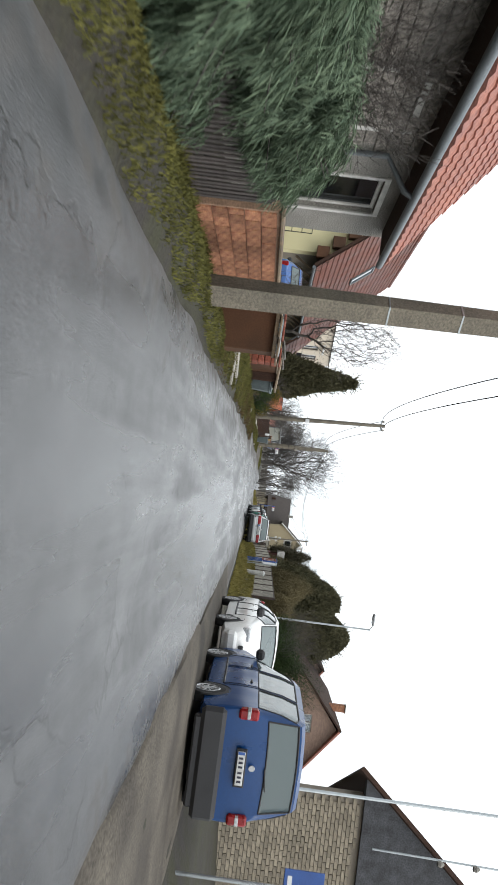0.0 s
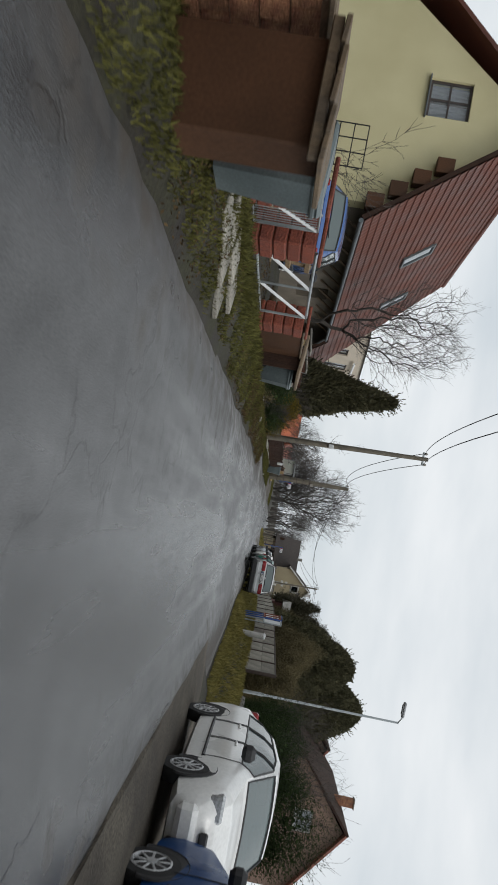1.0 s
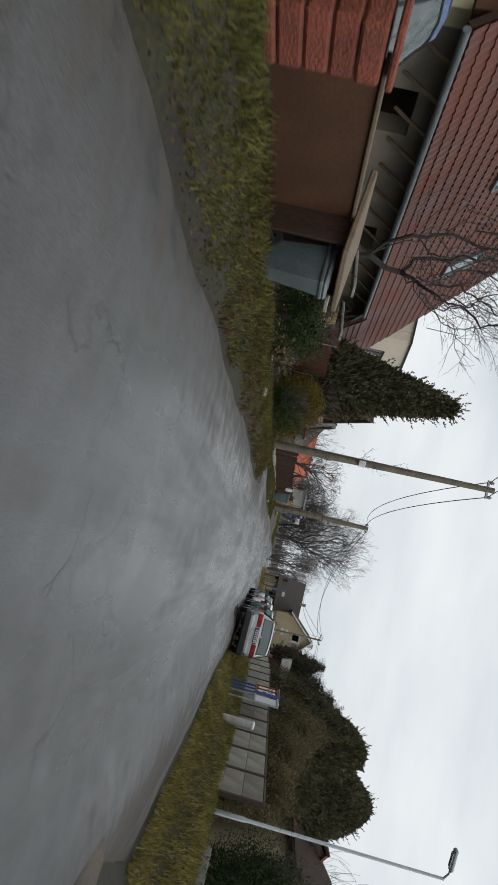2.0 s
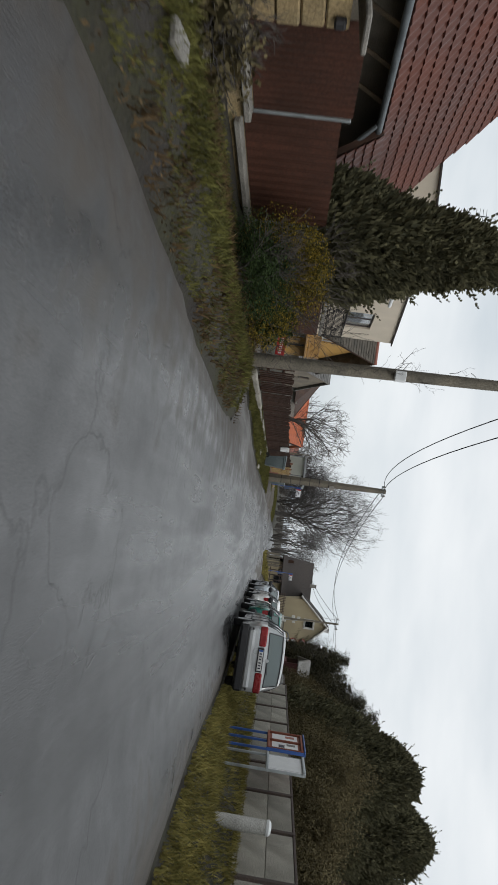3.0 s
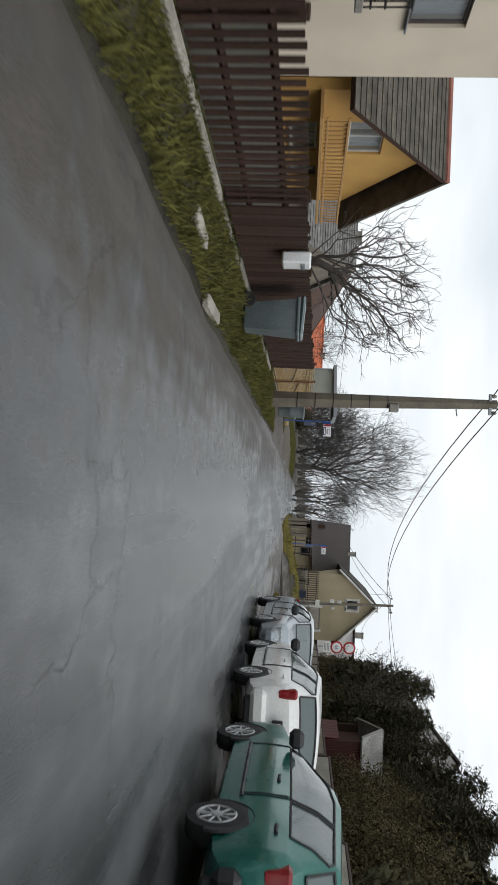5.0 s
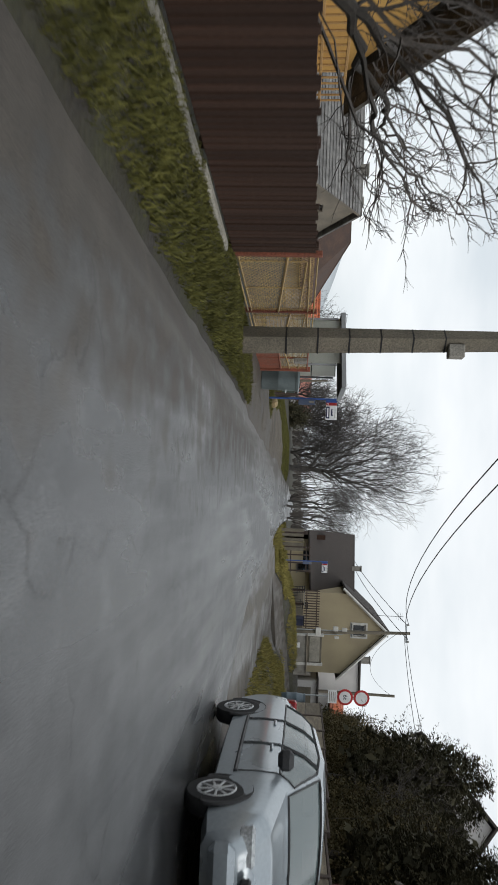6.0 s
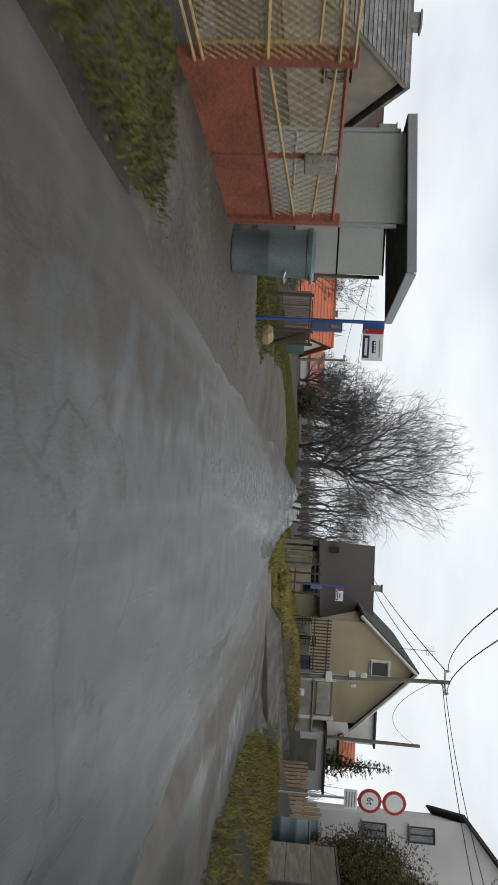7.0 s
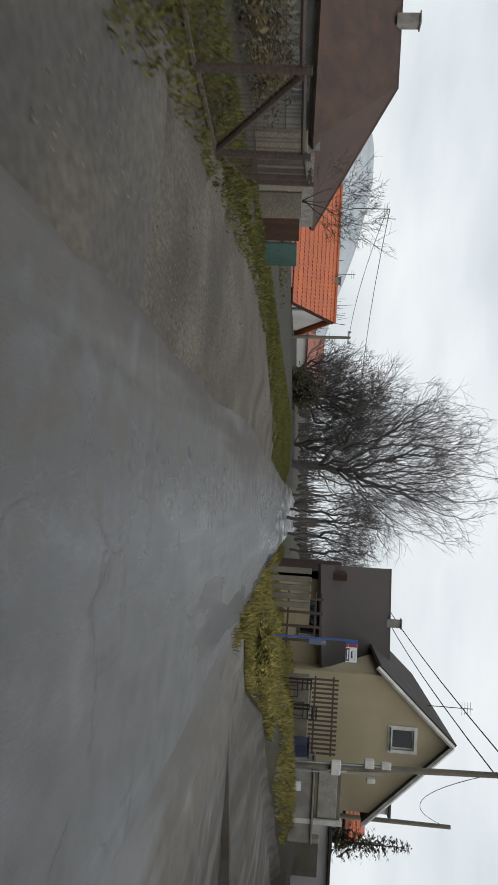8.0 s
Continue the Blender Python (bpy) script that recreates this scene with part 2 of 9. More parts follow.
M_SHEETDARK = material("dark_red_brown_sheet", (0.066, 0.026, 0.016), 0.7, spec=0.25, second=(0.044, 0.019, 0.012), scale=1.3, fine=30, bump=0.15, vary=0.12)
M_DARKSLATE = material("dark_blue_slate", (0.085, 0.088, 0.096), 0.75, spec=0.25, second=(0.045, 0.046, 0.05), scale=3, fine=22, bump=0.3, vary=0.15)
M_DARKWOOD = material("dark_brown_wood", (0.056, 0.031, 0.022), 0.88, spec=0.2, second=(0.038, 0.022, 0.016), scale=2, fine=30, bump=0.3, vary=0.25, stretch=(6, 6, 0.6))
M_WOOD = material("weathered_plank", (0.20, 0.145, 0.09), 0.8, second=(0.13, 0.10, 0.07), scale=2, fine=30, bump=0.4, vary=0.2, stretch=(6, 6, 0.8))
M_PLY = material("ochre_board", (0.42, 0.25, 0.09), 0.7, second=(0.34, 0.19, 0.07), scale=1.5, fine=30, bump=0.2, stretch=(4, 4, 0.6))
M_STEEL = material("galvanised_steel", (0.42, 0.45, 0.46), 0.45, 0.7, second=(0.32, 0.35, 0.36), scale=4, fine=60, bump=0.05, detail=0.12)
M_BIN = material("dull_zinc_bin", (0.165, 0.20, 0.205), 0.5, 0.35, second=(0.12, 0.15, 0.155), scale=3, fine=50, bump=0.1, detail=0.15)
M_RUST = material("red_oxide_paint", (0.25, 0.072, 0.04), 0.7, second=(0.17, 0.055, 0.03), scale=3, fine=40, bump=0.2)
M_YELLOWPIPE = material("yellow_painted_tube", (0.42, 0.29, 0.11), 0.6, second=(0.30, 0.20, 0.09), scale=5, fine=50, bump=0.1)
M_DARKIRON = material("black_iron", (0.022, 0.022, 0.023), 0.65, 0.0, spec=0.25, scale=5, fine=60, bump=0.1)
M_BLUEPAINT = material("blue_paint", (0.035, 0.10, 0.33), 0.45, second=(0.03, 0.08, 0.27), scale=3, fine=50, bump=0.05, detail=0.1)
M_REDPAINT = material("red_paint", (0.45, 0.03, 0.03), 0.45, scale=3, fine=50, bump=0.05, detail=0.1)
M_WHITEPAINT = material("white_paint", (0.74, 0.75, 0.75), 0.5, second=(0.66, 0.67, 0.67), scale=3, fine=50, bump=0.05, detail=0.06)
M_INK = material("dark_ink", (0.03, 0.03, 0.05), 0.6, scale=3, fine=50, bump=0.0, detail=0.1)
M_NAVY = material("navy_print", (0.022, 0.032, 0.10), 0.5, scale=3, fine=50, bump=0.0, detail=0.1)
M_GREYPANEL = material("grey_cladding", (0.30, 0.31, 0.32), 0.5, second=(0.25, 0.26, 0.27), scale=1, fine=40, bump=0.05, detail=0.08)
M_FROST = material("frosted_panel", (0.74, 0.75, 0.69), 0.55, second=(0.66, 0.67, 0.61), scale=1.2, fine=40, bump=0.05, detail=0.08)
M_FROST.node_tree.nodes["Principled BSDF"].inputs["Transmission Weight"].default_value = 0.75
M_GUTTER = material("zinc_gutter", (0.17, 0.19, 0.20), 0.5, 0.4, scale=3, fine=40, bump=0.1, detail=0.15)
M_TRIM = material("white_trim", (0.62, 0.61, 0.57), 0.6, scale=3, fine=50, bump=0.1, detail=0.1)
M_DARKFRAME = material("dark_window_frame", (0.06, 0.045, 0.04), 0.5, scale=3, fine=50, bump=0.1, detail=0.1)
M_CURTAIN = material("net_curtain", (0.55, 0.55, 0.58), 0.9, second=(0.42, 0.42, 0.46), scale=7, fine=40, bump=0.2, stretch=(3, 3, 0.3))
M_GLASS = glass_material("window_glass", (0.75, 0.8, 0.82))
M_TINTED = glass_material("dark_window_glass", (0.06, 0.075, 0.09))
M_CARGLASS = glass_material("car_glass", (0.19, 0.24, 0.24), 0.05, 1.62)
M_CARGLASS.node_tree.nodes["Principled BSDF"].inputs["Transmission Weight"].default_value = 0.45
M_BARK = material("bark", (0.052, 0.044, 0.036), 0.95, second=(0.030, 0.026, 0.022), scale=5, fine=25, bump=0.8, stretch=(3, 3, 0.7))
M_TWIG = material("twig", (0.088, 0.076, 0.067), 0.95, second=(0.046, 0.040, 0.036), scale=2, fine=30, bump=0.0)
# bark and twigs of the far trees, with distance haze painted in as paler grey
M_HAZEBARK = material("haze_paled_bark", (0.085, 0.078, 0.070), 0.95, second=(0.05, 0.046, 0.042), scale=3, fine=25, bump=0.4)
M_HAZETWIG = material("haze_paled_twig", (0.115, 0.108, 0.104), 0.95, second=(0.075, 0.070, 0.067), scale=2, fine=30, bump=0.1)
M_SPRUCE = leaf_material("spruce_needles", (0.110, 0.100, 0.060), (0.052, 0.050, 0.032))
M_CEDAR = leaf_material("blue_green_needles", (0.19, 0.25, 0.16), (0.07, 0.105, 0.07))
M_HEDGE = leaf_material("hedge_leaves", (0.055, 0.085, 0.028), (0.018, 0.03, 0.012))
M_BROWNHEDGE = leaf_material("brown_green_sprays", (0.178, 0.146, 0.074), (0.082, 0.069, 0.037))
M_THUJA = leaf_material("dark_thuja_sprays", (0.165, 0.153, 0.085), (0.070, 0.070, 0.043))
M_YELLOWLEAF = leaf_material("yellowing_leaves", (0.30, 0.21, 0.03), (0.045, 0.05, 0.016), 0.4)
M_LITTER = leaf_material("fallen_leaves", (0.16, 0.105, 0.05), (0.05, 0.036, 0.022))
# aerial haze is put into the hill's pale bluish base colour
M_HILL = material("haze_tinted_hill", (0.42, 0.45, 0.47), 0.95, second=(0.33, 0.36, 0.38), scale=0.02, fine=0.3, bump=0.0, detail=0.12)
M_SLATGREY = material("grey_weathered_slat", (0.085, 0.072, 0.066), 0.85, second=(0.055, 0.047, 0.044), scale=2, fine=30, bump=0.3, vary=0.25, stretch=(6, 6, 0.6))
M_SAND = material("sandstone", (0.34, 0.25, 0.13), 0.9, second=(0.25, 0.19, 0.10), scale=3, fine=35, bump=0.6, vary=0.15)
M_CONCV = material("stained_concrete", (0.32, 0.30, 0.255), 0.88, second=(0.19, 0.18, 0.15), scale=1.8, fine=40, bump=0.5, vary=0.2)
M_RUSTDARK = material("rust_brown_iron", (0.075, 0.052, 0.042), 0.8, second=(0.05, 0.036, 0.03), scale=4, fine=40, bump=0.2)
M_GREENSHEET = material("green_sheet", (0.05, 0.10, 0.085), 0.6, scale=2, fine=40, bump=0.1)
M_PALLET = material("pallet_wood", (0.30, 0.22, 0.13), 0.8, second=(0.22, 0.155, 0.09), scale=3, fine=30, bump=0.3, vary=0.15)
M_RUBBER = material("tyre_rubber", (0.022, 0.022, 0.023), 0.85, scale=6, fine=60, bump=0.2)
M_RIM = material("alloy_rim", (0.60, 0.61, 0.62), 0.35, 0.25, scale=6, fine=60, bump=0.0, detail=0.1)
M_BLACKPLASTIC = material("black_plastic", (0.028, 0.028, 0.03), 0.55, scale=5, fine=70, bump=0.1)
M_TAIL = material("red_lens", (0.27, 0.010, 0.013), 0.25, scale=6, fine=50, bump=0.05, detail=0.1)
M_LENS = material("clear_lens", (0.55, 0.57, 0.58), 0.12, 0.3, scale=6, fine=40, bump=0.1)
M_PLATE = material("plate_white", (0.70, 0.70, 0.68), 0.5, scale=6, fine=50, bump=0.0, detail=0.05)


def paint(name, color, metal=0.35, coat=0.6):
    return material(name, color, 0.32, metal, spec=0.35, second=tuple(c * 0.9 for c in color), scale=1.2, fine=25, bump=0.0, coat=coat, detail=0.06)


P_WHITE, P_BLUE = paint("white_car_paint", (0.84, 0.84, 0.82), 0.0), paint("blue_van_paint", (0.006, 0.046, 0.16), 0.0, 0.1)
P_SILVER, P_GREEN = paint("silver_car_paint", (0.44, 0.45, 0.45), 0.45), paint("green_car_paint", (0.02, 0.15, 0.12), 0.3)
P_BLUEFADE = paint("faded_blue_paint", (0.05, 0.12, 0.32), 0.1)
P_ICE = paint("pale_silver_car_paint", (0.36, 0.40, 0.43), 0.5)


# ---- mesh building ----
class Shape:
    """Collects vertices and faces for one mesh."""

    def __init__(self):
        self.v, self.f = [], []

    def add(self, pts, faces):
        k = len(self.v)
        self.v.extend(tuple(p) for p in pts)
        self.f.extend(tuple(k + i for i in face) for face in faces)
        return self

    def box(self, c, s, ch=0.0, m=None):
        hx, hy, hz = s[0] / 2, s[1] / 2, s[2] / 2
        if ch <= 0:
            pts = [(x * hx, y * hy, z * hz) for x in (-1, 1) for y in (-1, 1) for z in (-1, 1)]
            faces = [(0, 1, 3, 2), (4, 6, 7, 5), (0, 4, 5, 1), (2, 3, 7, 6), (0, 2, 6, 4), (1, 5, 7, 3)]
        else:
            ch = min(ch, hx * 0.9, hy * 0.9, hz * 0.9)
            pts, at = [], {}
            for sx in (-1, 1):
                for sy in (-1, 1):
                    for sz in (-1, 1):
                        for ax in range(3):
                            d = [hx - ch, hy - ch, hz - ch]
                            d[ax] += ch
                            at[sx, sy, sz, ax] = len(pts)
                            pts.append((sx * d[0], sy * d[1], sz * d[2]))
            faces = []
            for ax in range(3):
                o = [i for i in range(3) if i != ax]
                for s0 in (-1, 1):
                    q = []
                    for a, b in ((-1, -1), (1, -1), (1, 1), (-1, 1)):
                        k = [0, 0, 0]
                        k[ax], k[o[0]], k[o[1]] = s0, a, b
                        q.append(at[(*k, ax)])
                    faces.append(q if (s0 > 0) == (ax != 1) else q[::-1])
                for a in (-1, 1):
                    for b in (-1, 1):
                        k0, k1 = [0, 0, 0], [0, 0, 0]
                        k0[ax], k1[ax] = -1, 1
                        k0[o[0]] = k1[o[0]] = a
                        k0[o[1]] = k1[o[1]] = b
                        q = [at[(*k0, o[0])], at[(*k1, o[0])], at[(*k1, o[1])], at[(*k0, o[1])]]
                        faces.append(q)
            for sx in (-1, 1):
                for sy in (-1, 1):
                    for sz in (-1, 1):
                        faces.append([at[sx, sy, sz, 0], at[sx, sy, sz, 1], at[sx, sy, sz, 2]])
        if m is not None:
            pts = [tuple(m @ Vector(p)) for p in pts]
        return self.add([(p[0] + c[0], p[1] + c[1], p[2] + c[2]) for p in pts], faces)

    def tube(self, pts, radii, n=8, cap=True):
        pts = [Vector(p) for p in pts]
        if not hasattr(radii, "__len__"):
            radii = [radii] * len(pts)
        rings, side = [], None
        for i, p in enumerate(pts):
            d = (pts[min(i + 1, len(pts) - 1)] - pts[max(i - 1, 0)]).normalized()
            if side is None:
                side = d.cross(Vector((0, 0, 1)) if abs(d.z) < 0.9 else Vector((1, 0, 0))).normalized()
            side = (side - d * side.dot(d)).normalized()
            up = d.cross(side)
            rings.append([p + radii[i] * (math.cos(a) * side + math.sin(a) * up) for a in (2 * math.pi * k / n for k in range(n))])
        faces = [(i * n + k, i * n + (k + 1) % n, (i + 1) * n + (k + 1) % n, (i + 1) * n + k) for i in range(len(pts) - 1) for k in range(n)]
        if cap:
            faces += [tuple(range(n))[::-1], tuple((len(pts) - 1) * n + k for k in range(n))]
        return self.add([p for r in rings for p in r], faces)

    def lathe(self, prof, n=24, c=(0, 0, 0), m=None):
        """prof: pairs of radius and height along z."""
        pts = [Vector((r * math.cos(2 * math.pi * k / n), r * math.sin(2 * math.pi * k / n), z)) for r, z in prof for k in range(n)]
        if m is not None:
            pts = [m @ p for p in pts]
        faces = [(i * n + k, i * n + (k + 1) % n, (i + 1) * n + (k + 1) % n, (i + 1) * n + k) for i in range(len(prof) - 1) for k in range(n)]
        return self.add([p + Vector(c) for p in pts], faces)

    def slab(self, a, b, c, d, th):
        """A plate with the corners a, b, c, d, th thick below them."""
        a, b, c, d = (Vector(p) for p in (a, b, c, d))
        nrm = (b - a).cross(d - a).normalized() * th
        return self.add([a, b, c, d, a - nrm, b - nrm, c - nrm, d - nrm], [(0, 1, 2, 3), (7, 6, 5, 4), (0, 4, 5, 1), (1, 5, 6, 2), (2, 6, 7, 3), (3, 7, 4, 0)])

    def mesh(self, name, mat, smooth=False, weld=False):
        me = bpy.data.meshes.new(name)
        me.from_pydata(self.v, [], self.f)
        me.update()
        if mat:
            me.materials.append(mat)
        bm = bmesh.new()
        bm.from_mesh(me)
        if weld:
            bmesh.ops.remove_doubles(bm, verts=bm.verts, dist=0.0005)
        if len(self.v) < 40000:
            bmesh.ops.recalc_face_normals(bm, faces=bm.faces)
        bm.to_mesh(me)
        bm.free()
        if smooth:
            me.shade_smooth()
            me.set_sharp_from_angle(angle=radians(38))
        return me


def part(name, shape, mat, parent=None, label="", smooth=False):
    ob = new(name, shape.mesh(name, mat, smooth) if isinstance(shape, Shape) else shape)
    if parent is not None:
        ob.parent = parent
    if label:
        tagged(ob, label)
    return ob


def thing(name, loc=(0, 0, 0), rz=0.0, label="", category="", group="", kind=""):
    ob = new(name)
    ob.empty_display_size = 0.2
    ob.matrix_basis = pose(loc[0], loc[1], loc[2], 0, 0, rz)
    return tagged(ob, label, category, group, kind)


def rod(a, b, r, n=8):
    return Shape().tube([a, b], [r, r], n)


def text_mesh(name, body, size, depth, mat, parent, m):
    """Raised lettering in the built-in font, as a mesh."""
    cu = bpy.data.curves.new(name, "FONT")
    cu.body, cu.size, cu.extrude, cu.align_x, cu.align_y = body, size, depth, "CENTER", "CENTER"
    tmp = bpy.data.objects.new(name, cu)
    scene.collection.objects.link(tmp)
    bpy.context.view_layer.update()
    me = bpy.data.meshes.new_from_object(tmp.evaluated_get(bpy.context.evaluated_depsgraph_get()))
    bpy.data.objects.remove(tmp)
    me.materials.clear()
    me.materials.append(mat)
    ob = new(name, me)
    ob.parent = parent
    ob.matrix_basis = m
    return ob


# ---- ground ----
LEFT_Y = [-40, 0, 12, 18, 24, 30, 34, 37.4, 38.6, 40, 42, 44, 46, 50, 58, 66, 76, 80, 84.5, 92, 105, 130, 400]
LEFT_X = [-0.6, -0.75, -1.0, -1.25, -1.35, -1.55, -1.35, -1.5, -2.65, -2.6, -2.5, -2.3, -2.12, -2.0, -2.0, -2.1, -2.0, -2.05, -2.3, -2.0, -1.65, -1.6, 8]
RIGHT_Y, RIGHT_X = [-40, 0, 14, 23, 26, 33, 37, 46, 57, 61, 64, 68, 72, 80, 92, 97, 105, 130, 400], [3.4, 3.4, 3.5, 3.7, 4.9, 4.6, 4.1, 4.35, 4.1, 3.4, 2.6, 2.0, 1.75, 1.6, 1.5, 1.6, 1.7, 2.2, 13]
MUD_Y, MUD_X = [57, 61, 66, 74, 78, 81.5, 83], [4.1, 3.7, 3.75, 4.1, 5.0, 6.2, 7.0]


def road_left(y):
    return float(np.interp(y, LEFT_Y, LEFT_X)) + 0.10 * noise.noise((3.1, y * 0.55, 0)) + 0.05 * noise.noise((9.1, y * 2.1, 0))


def road_right(y):
    return float(np.interp(y, RIGHT_Y, RIGHT_X)) + 0.10 * noise.noise((7.7, y * 0.5, 0)) + 0.05 * noise.noise((1.1, y * 2.3, 0))


def mud_edge(y):
    return float(np.interp(y, MUD_Y, MUD_X)) + 0.14 * noise.noise((2.2, y * 0.7, 0)) if 57 < y < 83 else -9.0


def ease(t):
    t = min(max(t, 0.0), 1.0)
    return t * t * (3 - 2 * t)


def side_mouth(x, y):
    """1 in the side road that leaves to the right, 0 outside it."""
    mid = 82.3 + 1.2 * max(x - 3.0, 0)
    half = 3.8 - 0.08 * max(min(x - 3.0, 9), 0)
    return ease((half - abs(y - mid)) / 0.8) if 2 < x < 13 else 0.0


def height(x, y):
    """The ground's height above the road."""
    l, r = float(np.interp(y, LEFT_Y, LEFT_X)), float(np.interp(y, RIGHT_Y, RIGHT_X))
    z = 0.0
    if x < l:
        d = l - x
        z = 0.13 * ease(d / 0.9) - 0.045 * max(d - 3.0, 0)
        z -= float(np.interp(y, [-40, 11, 15], [0.36, 0.36, 0.0])) * ease((d - 0.3) / 1.2)
        z -= float(np.interp(y, [25, 28.5, 35.5, 38], [0.0, 0.42, 0.40, 0.0])) * ease((d - 0.5) / 2.6)
        z -= float(np.interp(y, [60, 65, 69.5, 72, 77, 84], [0.0, 0.15, 0.15, 0.06, 0.07, 0.0])) * ease((d - 0.1) / 0.9)
        z = max(z, -1.3) + 0.03 * noise.noise((x * 1.3, y * 1.3, 0))
    elif x > r:
        d = x - r
        flat = float(np.interp(y, [0, 22, 27, 58, 62, 66, 74, 78, 81.5, 84, 87, 92, 400], [3.0, 2.4, 0.05, 0.05, 0.3, 1.5, 2.4, 3.3, 4.4, 3.0, 1.2, 0.6, 0.05]))
        bank = float(np.interp(y, [0, 20, 34, 48, 58, 66, 80, 90, 110, 400], [0.25, 0.4, 0.4, 0.4, 0.35, 0.4, 0.45, 0.35, 0.2, 0.1]))
        z = 0.05 * ease(d / 0.4) + bank * ease((d - flat) / 1.5) + 0.09 * min(max(d - flat - 1.2, 0), 12)
        if 26 < y < 60:
            z += 0.36 * ease((x - 5.4) / 0.5) * (1 - ease((x - 6.5) / 0.8)) * ease((y - 26) / 3) * ease((60 - y) / 3)
        z += 0.03 * noise.noise((x * 1.3, y * 1.3, 5)) * ease(d)
        z *= 1 - 0.45 * side_mouth(x, y)
        if 4.0 < x < 14 and y > 84:
            z += 0.34 * ease((y - (86.0 + 1.1 * max(x - 3.0, 0))) / 2.0) * ease((x - 4.3) / 1.8) * ease((14 - x) / 2)
    if x > 2.0:
        z += float(np.interp(y, [0, 25, 45, 54, 60, 66, 400], [0.22, 0.22, 0.21, 0.15, 0.06, 0.05, 0.05])) * ease((x - 2.0) / 1.5)
    far = math.hypot(x, max(abs(y - 60) - 90, 0))
    if y > 150 or abs(x) > 60:
        z += 10 * ease((far - 120) / 500) * (0.6 + 0.4 * noise.noise((x * 0.004, y * 0.004, 3)))
    return z


def lift_at(x, y):
    """How far the paved strip rises where cars park."""
    return float(np.interp(y, [0, 25, 45, 54, 60, 66, 400], [0.22, 0.22, 0.21, 0.15, 0.06, 0.05, 0.05])) * ease((x - 2.0) / 1.5)


def in_road(x, y):
    return road_left(y) < x < road_right(y)


xs = np.unique(np.concatenate([[-900, -500, -300, -180, -120, -80, -60, -45, -34], np.arange(-26, -8, 1.5), np.arange(-8, 12.01, 0.28), np.arange(13.5, 30, 1.8), [36, 48, 64, 90, 130, 200, 320, 520, 900]]))
ys = np.unique(np.concatenate([[-300, -120, -60, -40, -30, -22, -16], np.arange(-12, 120, 0.6), np.arange(121, 150, 3), [156, 165, 180, 200, 230, 270, 330, 420, 560, 800, 1200]]))
ground_shape = Shape()
for yy in ys:
    for xx in xs:
        z = height(xx, yy)
        mid = 0.5 * (np.interp(yy, LEFT_Y, LEFT_X) + np.interp(yy, RIGHT_Y, RIGHT_X))
        half = 0.5 * (np.interp(yy, RIGHT_Y, RIGHT_X) - np.interp(yy, LEFT_Y, LEFT_X))
        if abs(xx - mid) < half + 0.1 or (57 < yy < 84.5 and mid < xx < mud_edge(yy)):
            z -= 0.06
        elif side_mouth(xx, yy) > 0.1 and xx < 12:
            z -= 0.06
        ground_shape.v.append((xx, yy, z))
nx = len(xs)
ground_shape.f = [(j * nx + i, j * nx + i + 1, (j + 1) * nx + i + 1, (j + 1) * nx + i) for j in range(len(ys) - 1) for i in range(nx - 1)]
ground = part("ground", ground_shape, M_GROUND, smooth=True)
tagged(ground, "damp verge soil with thin winter grass", "ground", kind="structure")

road_shape = Shape()
road_ys = np.concatenate([np.arange(-40, 130, 0.4), np.arange(130, 400, 6)])
for yy in road_ys:
    a, b = road_left(yy), road_right(yy)
    for k in range(15):
        s = k / 14
        xx = a + (b - a) * s
        crown = 0.03 * (1 - min(1.0, abs((xx - 1.2) / 3.4)) ** 2) + 0.003 * noise.noise((xx * 0.9, yy * 0.25, 2)) * min(1.0, max(0.0, (110 - yy) / 60))
        rim = -0.05 if k == 0 or (k == 14 and not 56 < yy < 93) else 0.0
        road_shape.v.append((xx, yy, 0.005 + crown + rim + (height(0.5 * (a + b), yy) if yy > 140 else lift_at(xx, yy))))
road_shape.f = [(j * 15 + i, j * 15 + i + 1, (j + 1) * 15 + i + 1, (j + 1) * 15 + i) for j in range(len(road_ys) - 1) for i in range(14)]
road = part("road", road_shape, M_ROAD, smooth=True)
tagged(road, "damp worn grey asphalt village road", "road", kind="structure")

side_shape = Shape()
side_n = 26
for j in range(18):
    xx = 0.9 + j * 0.65
    for k in range(side_n):
        mid = 82.3 + 1.2 * max(xx - 3.0, 0)
        half = (3.8 - 0.08 * max(min(xx - 3.0, 9), 0)) * (0.93 + 0.05 * noise.noise((xx * 0.8, k > 13, 1)))
        yy = mid + half * (2 * k / (side_n - 1) - 1)
        side_shape.v.append((xx, yy, height(xx, yy) + 0.012 + 0.018 * noise.noise((xx * 0.8, yy * 0.8, 4)) - (0.06 if k in (0, side_n - 1) or j == 0 else 0)))
side_shape.f = [(j * side_n + i, (j + 1) * side_n + i, (j + 1) * side_n + i + 1, j * side_n + i + 1) for j in range(17) for i in range(side_n - 1)]
side_road = part("side_road", side_shape, M_SIDE, smooth=True)
tagged(side_road, "muddy patched asphalt side road with shallow puddles", "road", kind="structure")


